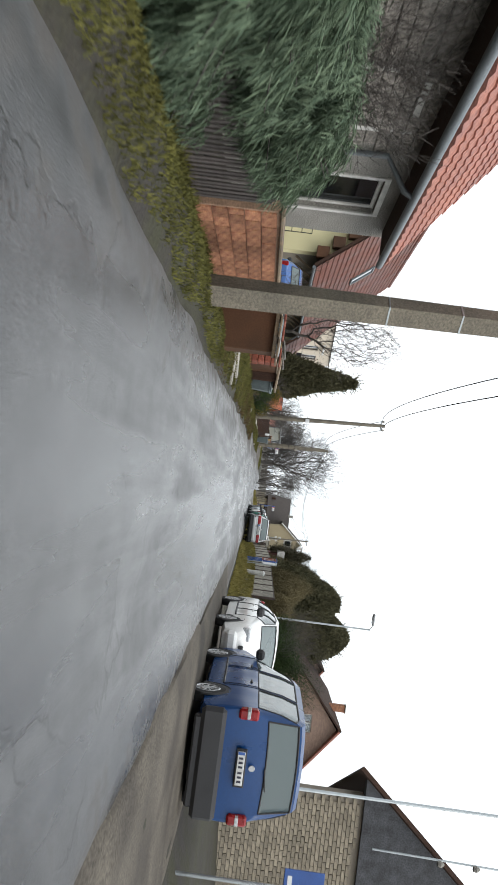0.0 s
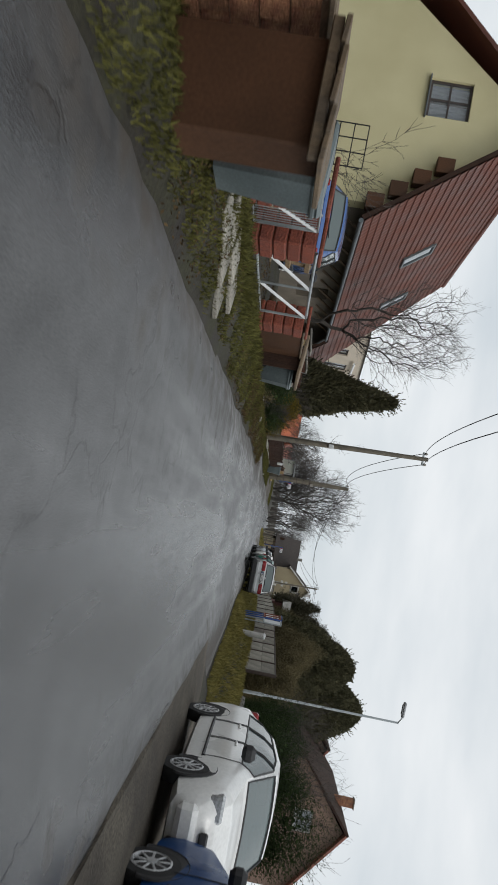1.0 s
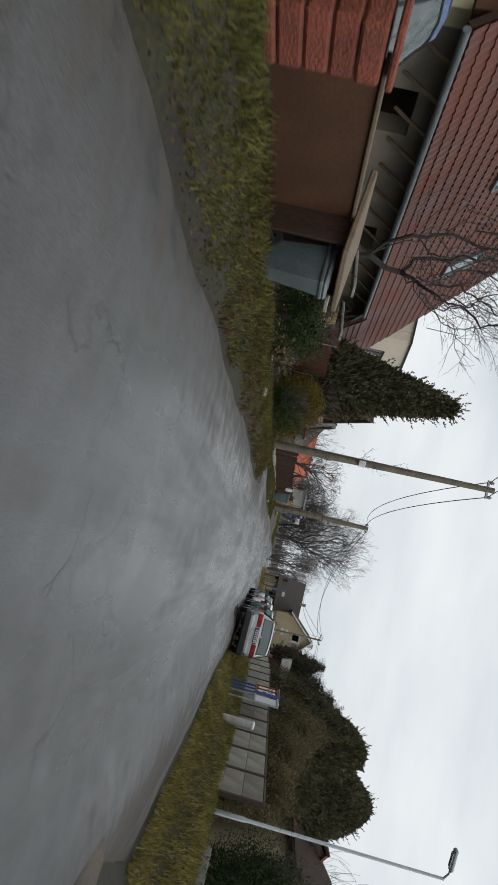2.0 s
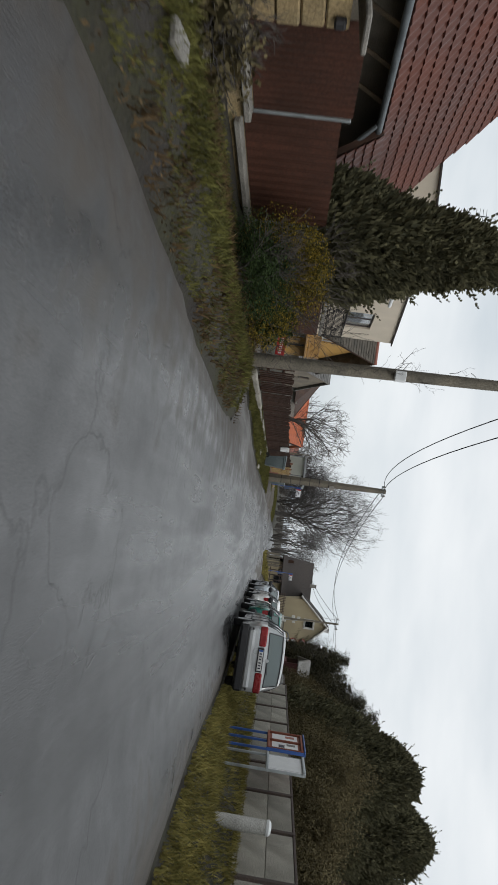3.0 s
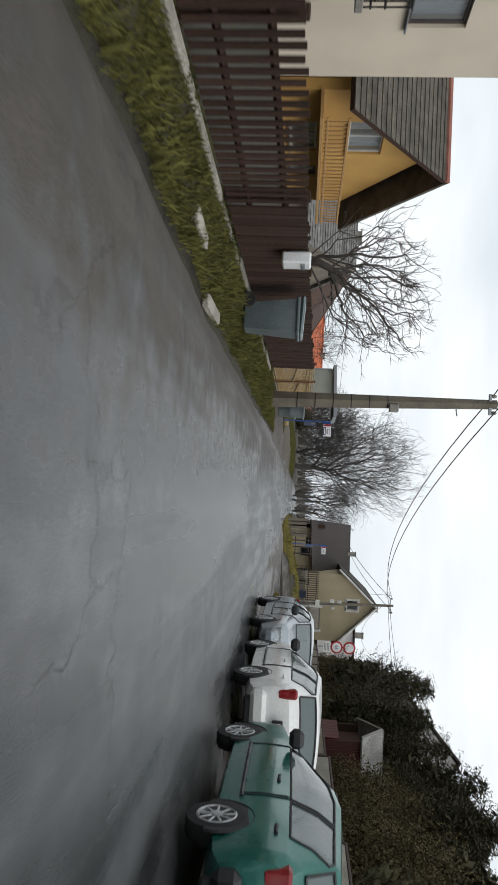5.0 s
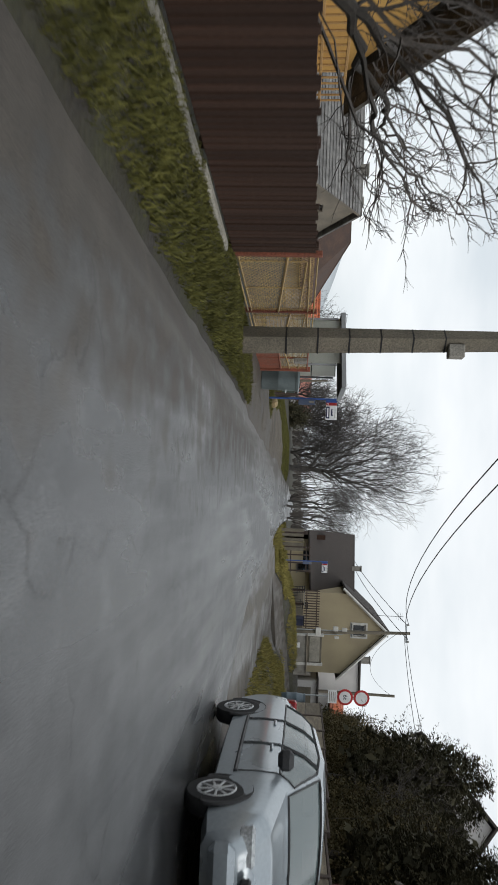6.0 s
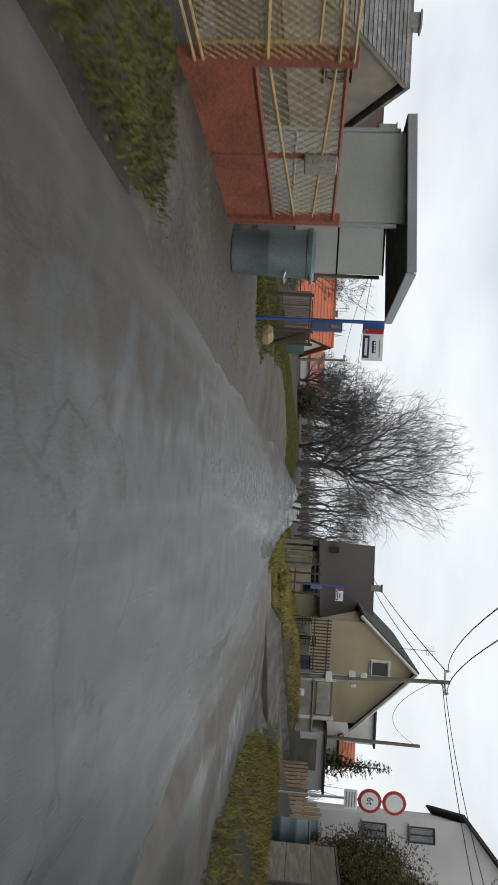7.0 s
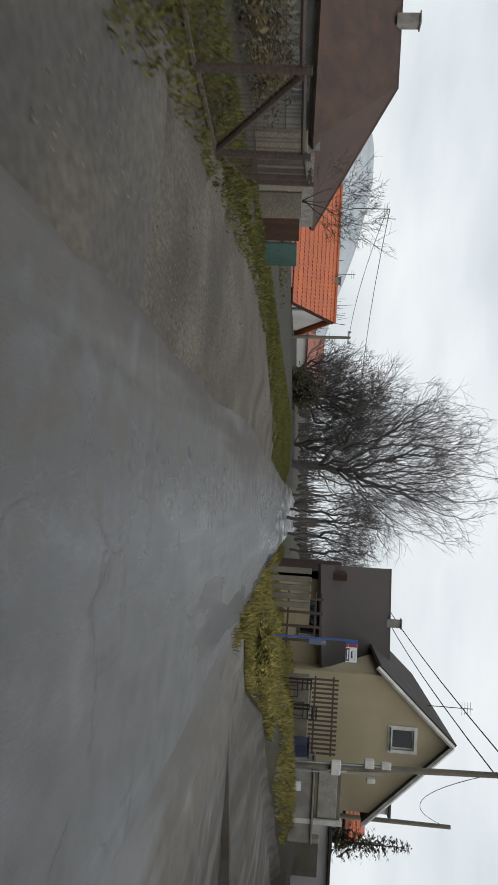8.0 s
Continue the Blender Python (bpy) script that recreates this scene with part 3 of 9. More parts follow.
def patch(name, label, mat, x0, x1, y0, y1, lift, n=20):
    s = Shape()
    for j in range(n + 1):
        for i in range(n + 1):
            u, v = i / n, j / n
            x, y = x0 + (x1 - x0) * u, y0 + (y1 - y0) * v
            e = min(u, 1 - u, v, 1 - v)
            wob = 0.35 * noise.noise((x * 1.1, y * 1.1, 8))
            edge = e * n < 1
            s.v.append((x + (wob if u in (0, 1) else 0), y + (wob if v in (0, 1) else 0), height(x, y) + (lift + 0.015 * noise.noise((x * 3, y * 3, 0)) if not edge else -0.06)))
    s.f = [(j * (n + 1) + i, j * (n + 1) + i + 1, (j + 1) * (n + 1) + i + 1, (j + 1) * (n + 1) + i) for j in range(n) for i in range(n)]
    return tagged(part(name, s, mat, smooth=True), label, "pavement", kind="structure")


mud_shape = Shape()
mud_ys = np.arange(57.5, 84.01, 0.5)
for yy in mud_ys:
    a, b = road_right(yy) - 0.35, max(mud_edge(yy), road_right(yy)) + 0.4
    for k in range(9):
        xx = a + (b - a) * k / 8
        mud_shape.v.append((xx, yy, max(height(xx, yy), lift_at(xx, yy)) + 0.02 + 0.015 * noise.noise((xx * 1.2, yy * 0.8, 6)) - (0.07 if k in (0, 8) else 0) - 0.1 * ease((yy - 80.5) / 3.0)))
mud_shape.f = [(j * 9 + i, j * 9 + i + 1, (j + 1) * 9 + i + 1, (j + 1) * 9 + i) for j in range(len(mud_ys) - 1) for i in range(8)]
tagged(part("pavement_5", mud_shape, M_SIDE, smooth=True), "muddy worn strip between the road and a grass island", "pavement", kind="structure")
patch("pavement_1", "rough asphalt driveway mouth beside the road", M_MUD, -3.9, -2.5, 37.9, 39.6, 0.02)
def grass_line(y):
    """Where the verge grass begins beside the gravel of the bus stop."""
    return float(np.interp(y, [65.6, 66.3, 66.9, 71.8, 72.6, 74.2, 75.2, 76.2, 78.4, 80.6, 82.5, 85, 90.7, 93], [-2.4, -2.95, -4.3, -4.3, -2.95, -2.75, -3.2, -3.5, -3.65, -3.95, -4.0, -3.84, -2.62, -2.2])) + 0.12 * noise.noise((5.5, y * 1.3, 0))


def shoulder(name, label, mat, y0, y1):
    """A bare strip between the asphalt's edge and the verge grass."""
    sp, rows = Shape(), np.arange(y0, y1 + 0.01, 0.3)
    for yy in rows:
        a, b = grass_line(yy) - 0.55, road_left(yy) + 0.32
        for k in range(15):
            xx = a + (b - a) * k / 14
            dip = 0.09 * (1 - ease((yy - 65.0) / 1.2)) + (0.07 if k == 0 else (0.045 if k == 14 else 0.0))
            sp.v.append((xx, yy, height(xx, yy) + 0.022 + 0.014 * noise.noise((xx * 1.7, yy * 1.3, 6)) + 0.006 * noise.noise((xx * 6, yy * 6, 1)) - dip))
    sp.f = [(j * 15 + i, j * 15 + i + 1, (j + 1) * 15 + i + 1, (j + 1) * 15 + i) for j in range(len(rows) - 1) for i in range(14)]
    return tagged(part(name, sp, mat, smooth=True), label, "pavement", kind="structure")


shoulder("pavement_2", "muddy gravel pull-in by the bus shelter", M_MUD, 65.1, 75.3)
shoulder("pavement_3", "loose grey-brown gravel shoulder", M_GRAVEL, 75.3, 93.0)
patch("pavement_4", "gravel parking strip beside the road", M_GRAVEL, 3.3, 6.8, -6.0, 25.0, 0.012, 30)


# ---- walls, windows, roofs ----
def wall_shape(length, top, th, openings=(), base=0.0, inset=0.0):
    """A wall along x from 0 to length, th thick towards +y. top: (u, z) pairs of its upper edge. openings: (u0, u1, z0, z1)."""
    s = Shape()
    tu, tz = [p[0] for p in top], [p[1] for p in top]
    us = sorted({0.0, float(length), *[float(u) for u in tu], *[float(o[i]) for o in openings for i in (0, 1)]})
    us = sorted({inset, length - inset, *[u for u in us if inset <= u <= length - inset]})
    zs = sorted({base, *[float(o[i]) for o in openings for i in (2, 3)]})
    for a, b in zip(us, us[1:]):
        ha, hb = float(np.interp(a, tu, tz)), float(np.interp(b, tu, tz))
        lines = [z for z in zs if z < min(ha, hb) - 1e-4] + [None]
        for lo, hi in zip(lines, lines[1:]):
            mid_u, mid_z = (a + b) / 2, (lo + (hi if hi is not None else lo + 0.02)) / 2 + 1e-3
            if any(o[0] < mid_u < o[1] and o[2] < mid_z < o[3] for o in openings):
                continue
            za, zb = (hi, hi) if hi is not None else (ha, hb)
            s.add([(a, 0, lo), (b, 0, lo), (b, 0, zb), (a, 0, za), (a, th, lo), (b, th, lo), (b, th, zb), (a, th, za)],
                  [(0, 1, 2, 3), (7, 6, 5, 4), (0, 4, 5, 1), (1, 5, 6, 2), (2, 6, 7, 3), (3, 7, 4, 0)])
    return s


def wall(name, mat, parent, a, b, top, th=0.35, openings=(), base=-1.0, inset=None):
    """A wall from a to b (plan points); its thickness lies to the left of that way."""
    length = math.dist(a, b)
    inset = (0.41 if name == "side_wall" else 0.0) if inset is None else inset
    ob = part(name, wall_shape(length, top, th, openings, base, inset).mesh(name, mat, False, True), mat, parent)
    ob.matrix_basis = pose(a[0], a[1], 0, 0, 0, math.degrees(math.atan2(b[1] - a[1], b[0] - a[0])))
    return ob


def window(parent_wall, u0, u1, z0, z1, frame_mat=M_TRIM, cross=True, curtain=True, sill=True, surround=0.0):
    """A window in the opening of a wall, in that wall's own axes."""
    w, h = u1 - u0, z1 - z0
    cu, cz = (u0 + u1) / 2, (z0 + z1) / 2
    fr = Shape()
    t = 0.07
    for x in (u0 + t / 2, u1 - t / 2):
        fr.box((x, 0.12, cz), (t, 0.07, h), 0.01)
    for z in (z0 + t / 2, z1 - t / 2):
        fr.box((cu, 0.12, z), (w - 2 * t, 0.07, t), 0.01)
    if cross:
        fr.box((cu, 0.12, cz), (0.06, 0.065, h - 2 * t), 0.008)
    win = part("window", fr, frame_mat, parent_wall)
    part("pane", Shape().box((cu, 0.125, cz), (w - 2 * t, 0.008, h - 2 * t)), M_GLASS if curtain else M_TINTED, win)
    if curtain:
        cur = Shape()
        n = 24
        for side in (0, 1):
            for k in range(n + 1):
                f = k / n
                x = u0 + 0.06 + (w - 0.12) * f
                cur.v.append((x, 0.24 + 0.025 * math.sin(k * 1.9), z0 + 0.03 if side == 0 else z1 - 0.03))
        cur.f = [(k, k + 1, n + 2 + k, n + 1 + k) for k in range(n) if not (9 < k < 13)]
        part("curtain", cur, M_CURTAIN, win)
    if sill:
        part("sill", Shape().box((cu, -0.03, z0 - 0.025), (w + 0.12, 0.16, 0.04), 0.01), M_GUTTER, win)
    if surround:
        sr = Shape()
        for x in (u0 - surround / 2, u1 + surround / 2):
            sr.box((x, -0.012, cz), (surround, 0.03, h + 2 * surround))
        sr.box((cu, -0.012, z1 + surround / 2), (w, 0.03, surround))
        sr.box((cu, -0.012, z0 - surround / 2), (w, 0.03, surround))
        part("surround", sr, M_TRIM, win, "pale window surround")
    return win


def roof_plane(parent, name, eave_a, eave_b, ridge_b, ridge_a, mat, courses=0, wave=0.0, under=M_DARKWOOD, th=0.12, pitch=0.24):
    """One slope of a roof; with courses, its tiles lie in rows, each a piece of its own."""
    ea, eb, ra, rb = (Vector(p) for p in (eave_a, eave_b, ridge_a, ridge_b))
    base = part(name, Shape().slab(ea, eb, rb, ra, th), under if courses else mat, parent)
    if not courses:
        return base
    nrm = (eb - ea).cross(ra - ea).normalized()
    if nrm.z < 0:
        nrm = -nrm
    for k in range(courses):
        lo, hi = k / courses, min(1.0, (k + 1.12) / courses)
        a0, a1, b0, b1 = ea.lerp(ra, lo), ea.lerp(ra, hi), eb.lerp(rb, lo), eb.lerp(rb, hi)
        n = max(4, int((b0 - a0).length / pitch * 4)) if wave else max(2, int((b0 - a0).length / 1.2))
        n = min(n, 300)
        s = Shape()
        for j, (p, q, up) in enumerate(((a0, b0, 0.012), (a0, b0, 0.045), (a1, b1, 0.014))):
            for i in range(n + 1):
                f = i / n
                w = wave * (0.5 + 0.5 * math.sin(2 * math.pi * i / 4)) if wave else 0.006 * noise.noise((i * 0.7, k * 0.9, 1))
                s.v.append(p.lerp(q, f) + nrm * (up + (w if j else 0)))
        s.f = [(j * (n + 1) + i, j * (n + 1) + i + 1, (j + 1) * (n + 1) + i + 1, (j + 1) * (n + 1) + i) for j in range(2) for i in range(n)]
        part("tile_course", s, mat, base, smooth=bool(wave))
    return base


def gutter(parent, a, b, down=None):
    g = part("gutter", Shape().tube([a, b], 0.065, 10), M_GUTTER, parent, "grey zinc eaves gutter", True)
    if down:
        part("downpipe", Shape().tube(down, 0.045, 10), M_GUTTER, parent, "grey zinc downpipe", True)
    return g


def skylight(roof, c, across, up, w, h):
    across, up = Vector(across).normalized(), Vector(up).normalized()
    nrm = across.cross(up)
    if nrm.z < 0:
        nrm = -nrm
    m = Matrix((across, up, nrm)).transposed()
    s = Shape()
    for sx in (-1, 1):
        s.box(Vector(c) + across * sx * (w / 2) + nrm * 0.06, (0.07, h + 0.07, 0.14), 0.01, m)
        s.box(Vector(c) + up * sx * (h / 2) + nrm * 0.06, (w - 0.07, 0.07, 0.14), 0.01, m)
    fr = part("skylight", s, M_GUTTER, roof, "zinc-framed roof window")
    part("pane", Shape().box(Vector(c) + nrm * 0.08, (w - 0.07, h - 0.07, 0.012), 0, m), M_SKYPANE, fr)


M_SKYPANE = material("bright_pane", (0.35, 0.38, 0.40), 0.04, 0.9, scale=2, fine=20, bump=0.0, detail=0.05)


def chimney(parent, x, y, z, h, s=0.45, mat=M_BRICK):
    c = part("chimney", Shape().box((x, y, z + h / 2), (s, s, h), 0.01), mat, parent)
    part("cap", Shape().box((x, y, z + h + 0.03), (s + 0.12, s + 0.12, 0.06), 0.01), M_CONC, c)
    return c


def aerial(parent, x, y, z, h, arms=4):
    s = Shape().tube([(x, y, z), (x, y, z + h)], 0.018, 6)
    for k in range(arms):
        s.tube([(x - 0.28, y, z + h - 0.1 - 0.12 * k), (x + 0.28, y, z + h - 0.1 - 0.12 * k)], 0.008, 5)
    return part("aerial", s, M_DARKIRON, parent)


# ---- grey house beside the road ----
grey = thing("house", label="low grey rendered house with a faded red tiled roof", category="house")
w_front = wall("front_wall", M_GREY, grey, (-4.22, -9), (-4.22, 13.35), [(0, 2.8), (22.35, 2.8)], 0.4, [(19.88, 21.24, 0.75, 2.33), (17.0, 18.3, 0.75, 2.33), (9.0, 10.3, 0.75, 2.33)])
w_front.matrix_basis = pose(-4.22, -9, 0, 0, 0, 90)
for a, b in ((19.88, 21.24), (17.0, 18.3), (9.0, 10.3)):
    wnd = window(w_front, a, b, 0.75, 2.33, cross=False, curtain=False, surround=0.09)
    part("blind", Shape().box(((a + b) / 2, 0.22, 1.55), (b - a - 0.1, 0.012, 1.5)), M_BLACKPLASTIC, wnd, "dark roller blind")
wall("gable_wall", M_GREY, grey, (-4.22, 13.35), (-10.8, 13.35), [(0, 2.8), (3.3, 6.0), (6.58, 2.8)], inset=0.41)
wall("back_wall", M_GREY, grey, (-10.8, 13.35), (-10.8, -9), [(0, 2.8), (22.35, 2.8)])
wall("gable_wall", M_GREY, grey, (-10.8, -9), (-4.22, -9), [(0, 2.8), (3.3, 6.0), (6.58, 2.8)], inset=0.41)
roof_plane(grey, "roof", (-3.62, -9.3, 2.74), (-3.62, 13.0, 2.74), (-7.5, 13.0, 6.1), (-7.5, -9.3, 6.1), M_TILE2, 18, 0.03)
roof_plane(grey, "roof", (-11.4, -9.3, 2.74), (-11.4, 13.0, 2.74), (-7.5, 13.0, 6.1), (-7.5, -9.3, 6.1), M_TILE2)
gutter(grey, (-3.56, -9.3, 2.66), (-3.56, 13.05, 2.66), [(-3.56, 9.9, 2.62), (-3.62, 9.9, 2.5), (-4.12, 9.9, 2.2), (-4.14, 9.9, 0.0)])
part("eaves_board", Shape().box((-3.92, 1.9, 2.66), (0.56, 22.2, 0.05)), M_DARKWOOD, grey, "dark boarded eaves")
lean = Shape()
random.seed(4)
for row in range(15):
    z0, y0 = 0.18 + row * 0.17, 0.8 + 0.3 * random.random()
    while y0 < 9.7:
        lw = random.uniform(0.16, 0.46)
        lean.box((-4.27 + 0.012 * random.random(), y0 + lw / 2, z0 + 0.01 * random.random()), (0.14, lw - 0.012, 0.155 + 0.012 * random.random()), 0.014)
        y0 += lw
part("masonry", lean, M_STONE, grey, "bare rough old masonry face").parent = grey

# ---- cream house with red metal-tile roof ----
cream = thing("house", label="cream rendered house with a dark red tiled roof and skylights", category="house")
RX, RZ, EX, EZ = -10.7, 6.35, -7.35, 1.92
gw = wall("gable_wall", M_CREAM, cream, (-15.2, 25.6), (-8.0, 25.6), [(0, 0.9), (4.5, 6.2), (7.2, 2.6)], 0.4, [(3.4, 4.5, 3.05, 4.2)])
window(gw, 3.4, 4.5, 3.05, 4.2, M_DARKFRAME, True, True)
part("glazing_bar", Shape().box((3.95, 0.115, 3.62), (0.98, 0.05, 0.045)), M_DARKFRAME, gw)
# a cream wall too: the shade under the eaves is put into its duller colour
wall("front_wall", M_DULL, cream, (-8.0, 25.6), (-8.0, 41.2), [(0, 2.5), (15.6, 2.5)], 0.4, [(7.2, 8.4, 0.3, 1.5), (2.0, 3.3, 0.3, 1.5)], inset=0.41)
wall("back_wall", M_CREAM, cream, (-14.8, 41.2), (-14.8, 25.6), [(0, 2.0), (15.6, 2.0)], inset=0.41)
wall("gable_wall", M_CREAM, cream, (-8.0, 41.2), (-15.0, 41.2), [(0, 2.0), (7.0, 2.0)])
roof_c = roof_plane(cream, "roof", (EX, 25.2, EZ), (EX, 41.6, EZ), (RX, 37.4, RZ), (RX, 25.2, RZ), M_TILE, 22, 0.03)
roof_plane(cream, "roof", (EX, 41.6, EZ), (-15.0, 41.6, EZ), (RX - 0.1, 37.4, RZ), (RX, 37.4, RZ), M_TILE, 14, 0.03)
roof_plane(cream, "roof", (-6.6, 37.2, 0.95), (-6.6, 41.6, 0.95), (EX + 0.06, 41.6, EZ + 0.06), (EX + 0.06, 37.2, EZ + 0.06), M_TILE, 6, 0.03)
roof_plane(cream, "roof", (-15.6, 25.2, 1.6), (-15.6, 41.6, 1.6), (RX, 37.4, RZ), (RX, 25.2, RZ), M_TILE)
slope = (RX - EX, 0, RZ - EZ)
for y, f in ((30.7, 0.5), (35.6, 0.5)):
    skylight(roof_c, (EX + (RX - EX) * f, y, EZ + (RZ - EZ) * f), (0, 1, 0), slope, 0.75, 1.15)
part("ridge_cap", Shape().tube([(RX, 25.15, RZ + 0.03), (RX, 37.4, RZ + 0.03)], 0.11, 10), M_TILE, cream, smooth=True)
gutter(cream, (EX + 0.04, 25.2, EZ - 0.06), (EX + 0.04, 37.2, EZ - 0.06), [(EX + 0.04, 37.0, EZ - 0.1), (EX + 0.3, 37.3, EZ - 0.5), (EX + 0.5, 37.4, 1.2)])
for k in range(4):
    part("verge_step", Shape().box((-7.95 - 0.42 * k, 25.4, 2.12 + 0.55 * k), (0.42, 0.28, 0.46), 0.01), M_BROWNPLATE, cream)
for k in range(12):
    part("eaves_strut", Shape().tube([(-7.98, 26.2 + 0.95 * k, 1.15), (-7.5, 26.2 + 0.95 * k, 1.86)], 0.045, 4), M_WOOD, cream, "pale timber eaves strut")
part("soffit", Shape().box((-7.72, 31.3, 1.98), (0.5, 11.6, 0.03)), M_DARKWOOD, cream, "dark boarded eaves")
# ---- beige two-storey house ----
beige = thing("house", label="beige rendered two-storey house with a long wrought-iron balcony", category="house")
bw = [(2.0, 3.5, 2.3, 3.55), (5.65, 7.5, 1.75, 3.8), (9.25, 11.4, 2.7, 3.88), (9.6, 10.6, -0.2, 0.9)]
bf = wall("front_wall", M_BEIGE, beige, (-9.75, 45.2), (-9.75, 58.3), [(0, 4.42), (13.1, 5.2)], 0.4, bw)
for o in bw[:3]:
    window(bf, *o, M_DARKFRAME, True, True)
window(bf, *bw[3], M_DARKFRAME, True, True)
wall("side_wall", M_BEIGE, beige, (-9.75, 58.3), (-18.5, 58.3), [(0, 5.2), (8.75, 5.2)])
wall("back_wall", M_BEIGE, beige, (-18.5, 58.3), (-18.5, 45.2), [(0, 5.2), (13.1, 4.42)])
wall("side_wall", M_BEIGE, beige, (-18.5, 45.2), (-9.75, 45.2), [(0, 4.42), (8.75, 4.42)])
part("roof", Shape().slab((-9.66, 45.1, 4.42), (-18.8, 45.1, 4.42), (-18.8, 58.45, 5.22), (-9.66, 58.45, 5.22), -0.06), M_DARKROOF, beige, "thin dark flat roof edge")
bal = part("balcony", Shape().box((-9.08, 50.85, 1.6), (1.34, 6.9, 0.14), 0.015), M_CONC, beige, "concrete balcony with black wrought-iron railing")
rail = Shape()
for z in (1.8, 2.05, 2.5):
    rail.tube([(-9.7, 47.45, z), (-8.46, 47.45, z), (-8.46, 54.25, z), (-9.7, 54.25, z)], 0.018, 6)
part("rail", rail, M_DARKIRON, bal)
ba = rod((-8.46, 0, 1.67), (-8.46, 0, 2.5), 0.017, 5).mesh("baluster", M_DARKIRON)
for k in range(46):
    b = new("baluster", ba)
    b.parent, b.location = bal, (0, 47.5 + k * 0.149, 0)
for yc in (48.6, 50.85, 53.1):
    scroll = Shape()
    for sgn in (-1, 1):
        scroll.tube([(-8.44, yc + sgn * (0.04 + 0.16 * math.sin(a * 0.5)) * math.cos(a), 2.08 + 0.17 * math.sin(a)) for a in np.linspace(0.2, 5.8, 16)], 0.012, 5)
    part("scrollwork", scroll, M_DARKIRON, bal)
part("awning_case", Shape().tube([(-9.55, 49.5, 4.12), (-9.55, 52.6, 4.2)], 0.075, 10), M_WHITEPAINT, beige, "rolled-up white awning", True)
aerial(beige, -12, 49, 5.3, 1.6)

# ---- ochre gabled house behind ----
ochre = thing("house", label="ochre house with a steep dark roof and timber balcony", category="house")
og = wall("gable_wall", M_OCHRE, ochre, (-11.4, 61.6), (-11.4, 69.0), [(0, 2.0), (3.7, 4.75), (7.4, 2.0)], 0.35, [(1.7, 3.7, 1.92, 3.05), (1.7, 3.5, 0.1, 0.95), (4.6, 5.4, 0.0, 0.95)])
window(og, 1.7, 3.7, 1.92, 3.05, M_TRIM)
window(og, 1.7, 3.5, 0.1, 0.95, M_TRIM)
window(og, 4.6, 5.4, 0.0, 0.95, M_DARKFRAME, False)
wall("side_wall", M_OCHRE, ochre, (-18.0, 61.6), (-11.4, 61.6), [(0, 2.0), (6.6, 2.0)])
wall("side_wall", M_OCHRE, ochre, (-11.4, 69.0), (-18.0, 69.0), [(0, 2.0), (6.6, 2.0)])
wall("gable_wall", M_OCHRE, ochre, (-18.0, 69.0), (-18.0, 61.6), [(0, 2.0), (3.7, 4.75), (7.4, 2.0)])
roof_plane(ochre, "roof", (-18.4, 61.0, 1.92), (-10.5, 61.0, 1.92), (-10.5, 65.3, 5.2), (-18.4, 65.3, 5.2), M_MOSSROOF, 20)
roof_plane(ochre, "roof", (-18.4, 69.6, 1.92), (-10.5, 69.6, 1.92), (-10.5, 65.3, 5.2), (-18.4, 65.3, 5.2), M_MOSSROOF)
part("ridge_cap", Shape().tube([(-18.4, 65.3, 5.24), (-10.5, 65.3, 5.24)], 0.1, 8), M_TILE2, ochre, smooth=True)
ob = part("balcony", Shape().box((-10.95, 65.3, 1.08), (0.9, 7.6, 0.1), 0.01), M_PLY, ochre, "timber balcony")
for z in (1.25, 1.85):
    part("rail", Shape().box((-10.52, 65.3, z), (0.06, 7.6, 0.07), 0.01), M_PLY, ob)
for k in range(30):
    part("slat", Shape().box((-10.52, 61.7 + k * 0.248, 1.5), (0.03, 0.05, 0.66)), M_PLY, ob)

# ---- slate-roofed house behind the mesh fence ----
slate = thing("house", label="tan house with an old scale-slate gable roof", category="house")
sg = wall("gable_wall", M_DULL, slate, (-13.0, 78.0), (-13.0, 85.6), [(0, 0.85), (3.8, 3.2), (7.6, 0.85)], 0.35, [(3.2, 3.95, 0.9, 1.7)])
window(sg, 3.2, 3.95, 0.9, 1.7, M_DARKFRAME)
wall("side_wall", M_DULL, slate, (-20.6, 78.0), (-13.0, 78.0), [(0, 0.85), (7.6, 0.85)])
wall("side_wall", M_DULL, slate, (-13.0, 85.6), (-20.6, 85.6), [(0, 0.85), (7.6, 0.85)])
wall("gable_wall", M_DULL, slate, (-20.6, 85.6), (-20.6, 78.0), [(0, 0.85), (3.8, 3.2), (7.6, 0.85)])
roof_plane(slate, "roof", (-20.9, 77.5, 0.62), (-12.8, 77.5, 0.62), (-12.8, 81.8, 3.36), (-20.9, 81.8, 3.36), M_SLATE, 20, under=M_DULL)
roof_plane(slate, "roof", (-20.9, 86.1, 0.62), (-12.8, 86.1, 0.62), (-12.8, 81.8, 3.36), (-20.9, 81.8, 3.36), M_SLATE)
chimney(slate, -14.9, 81.9, 3.1, 0.55, 0.4, M_CONC)

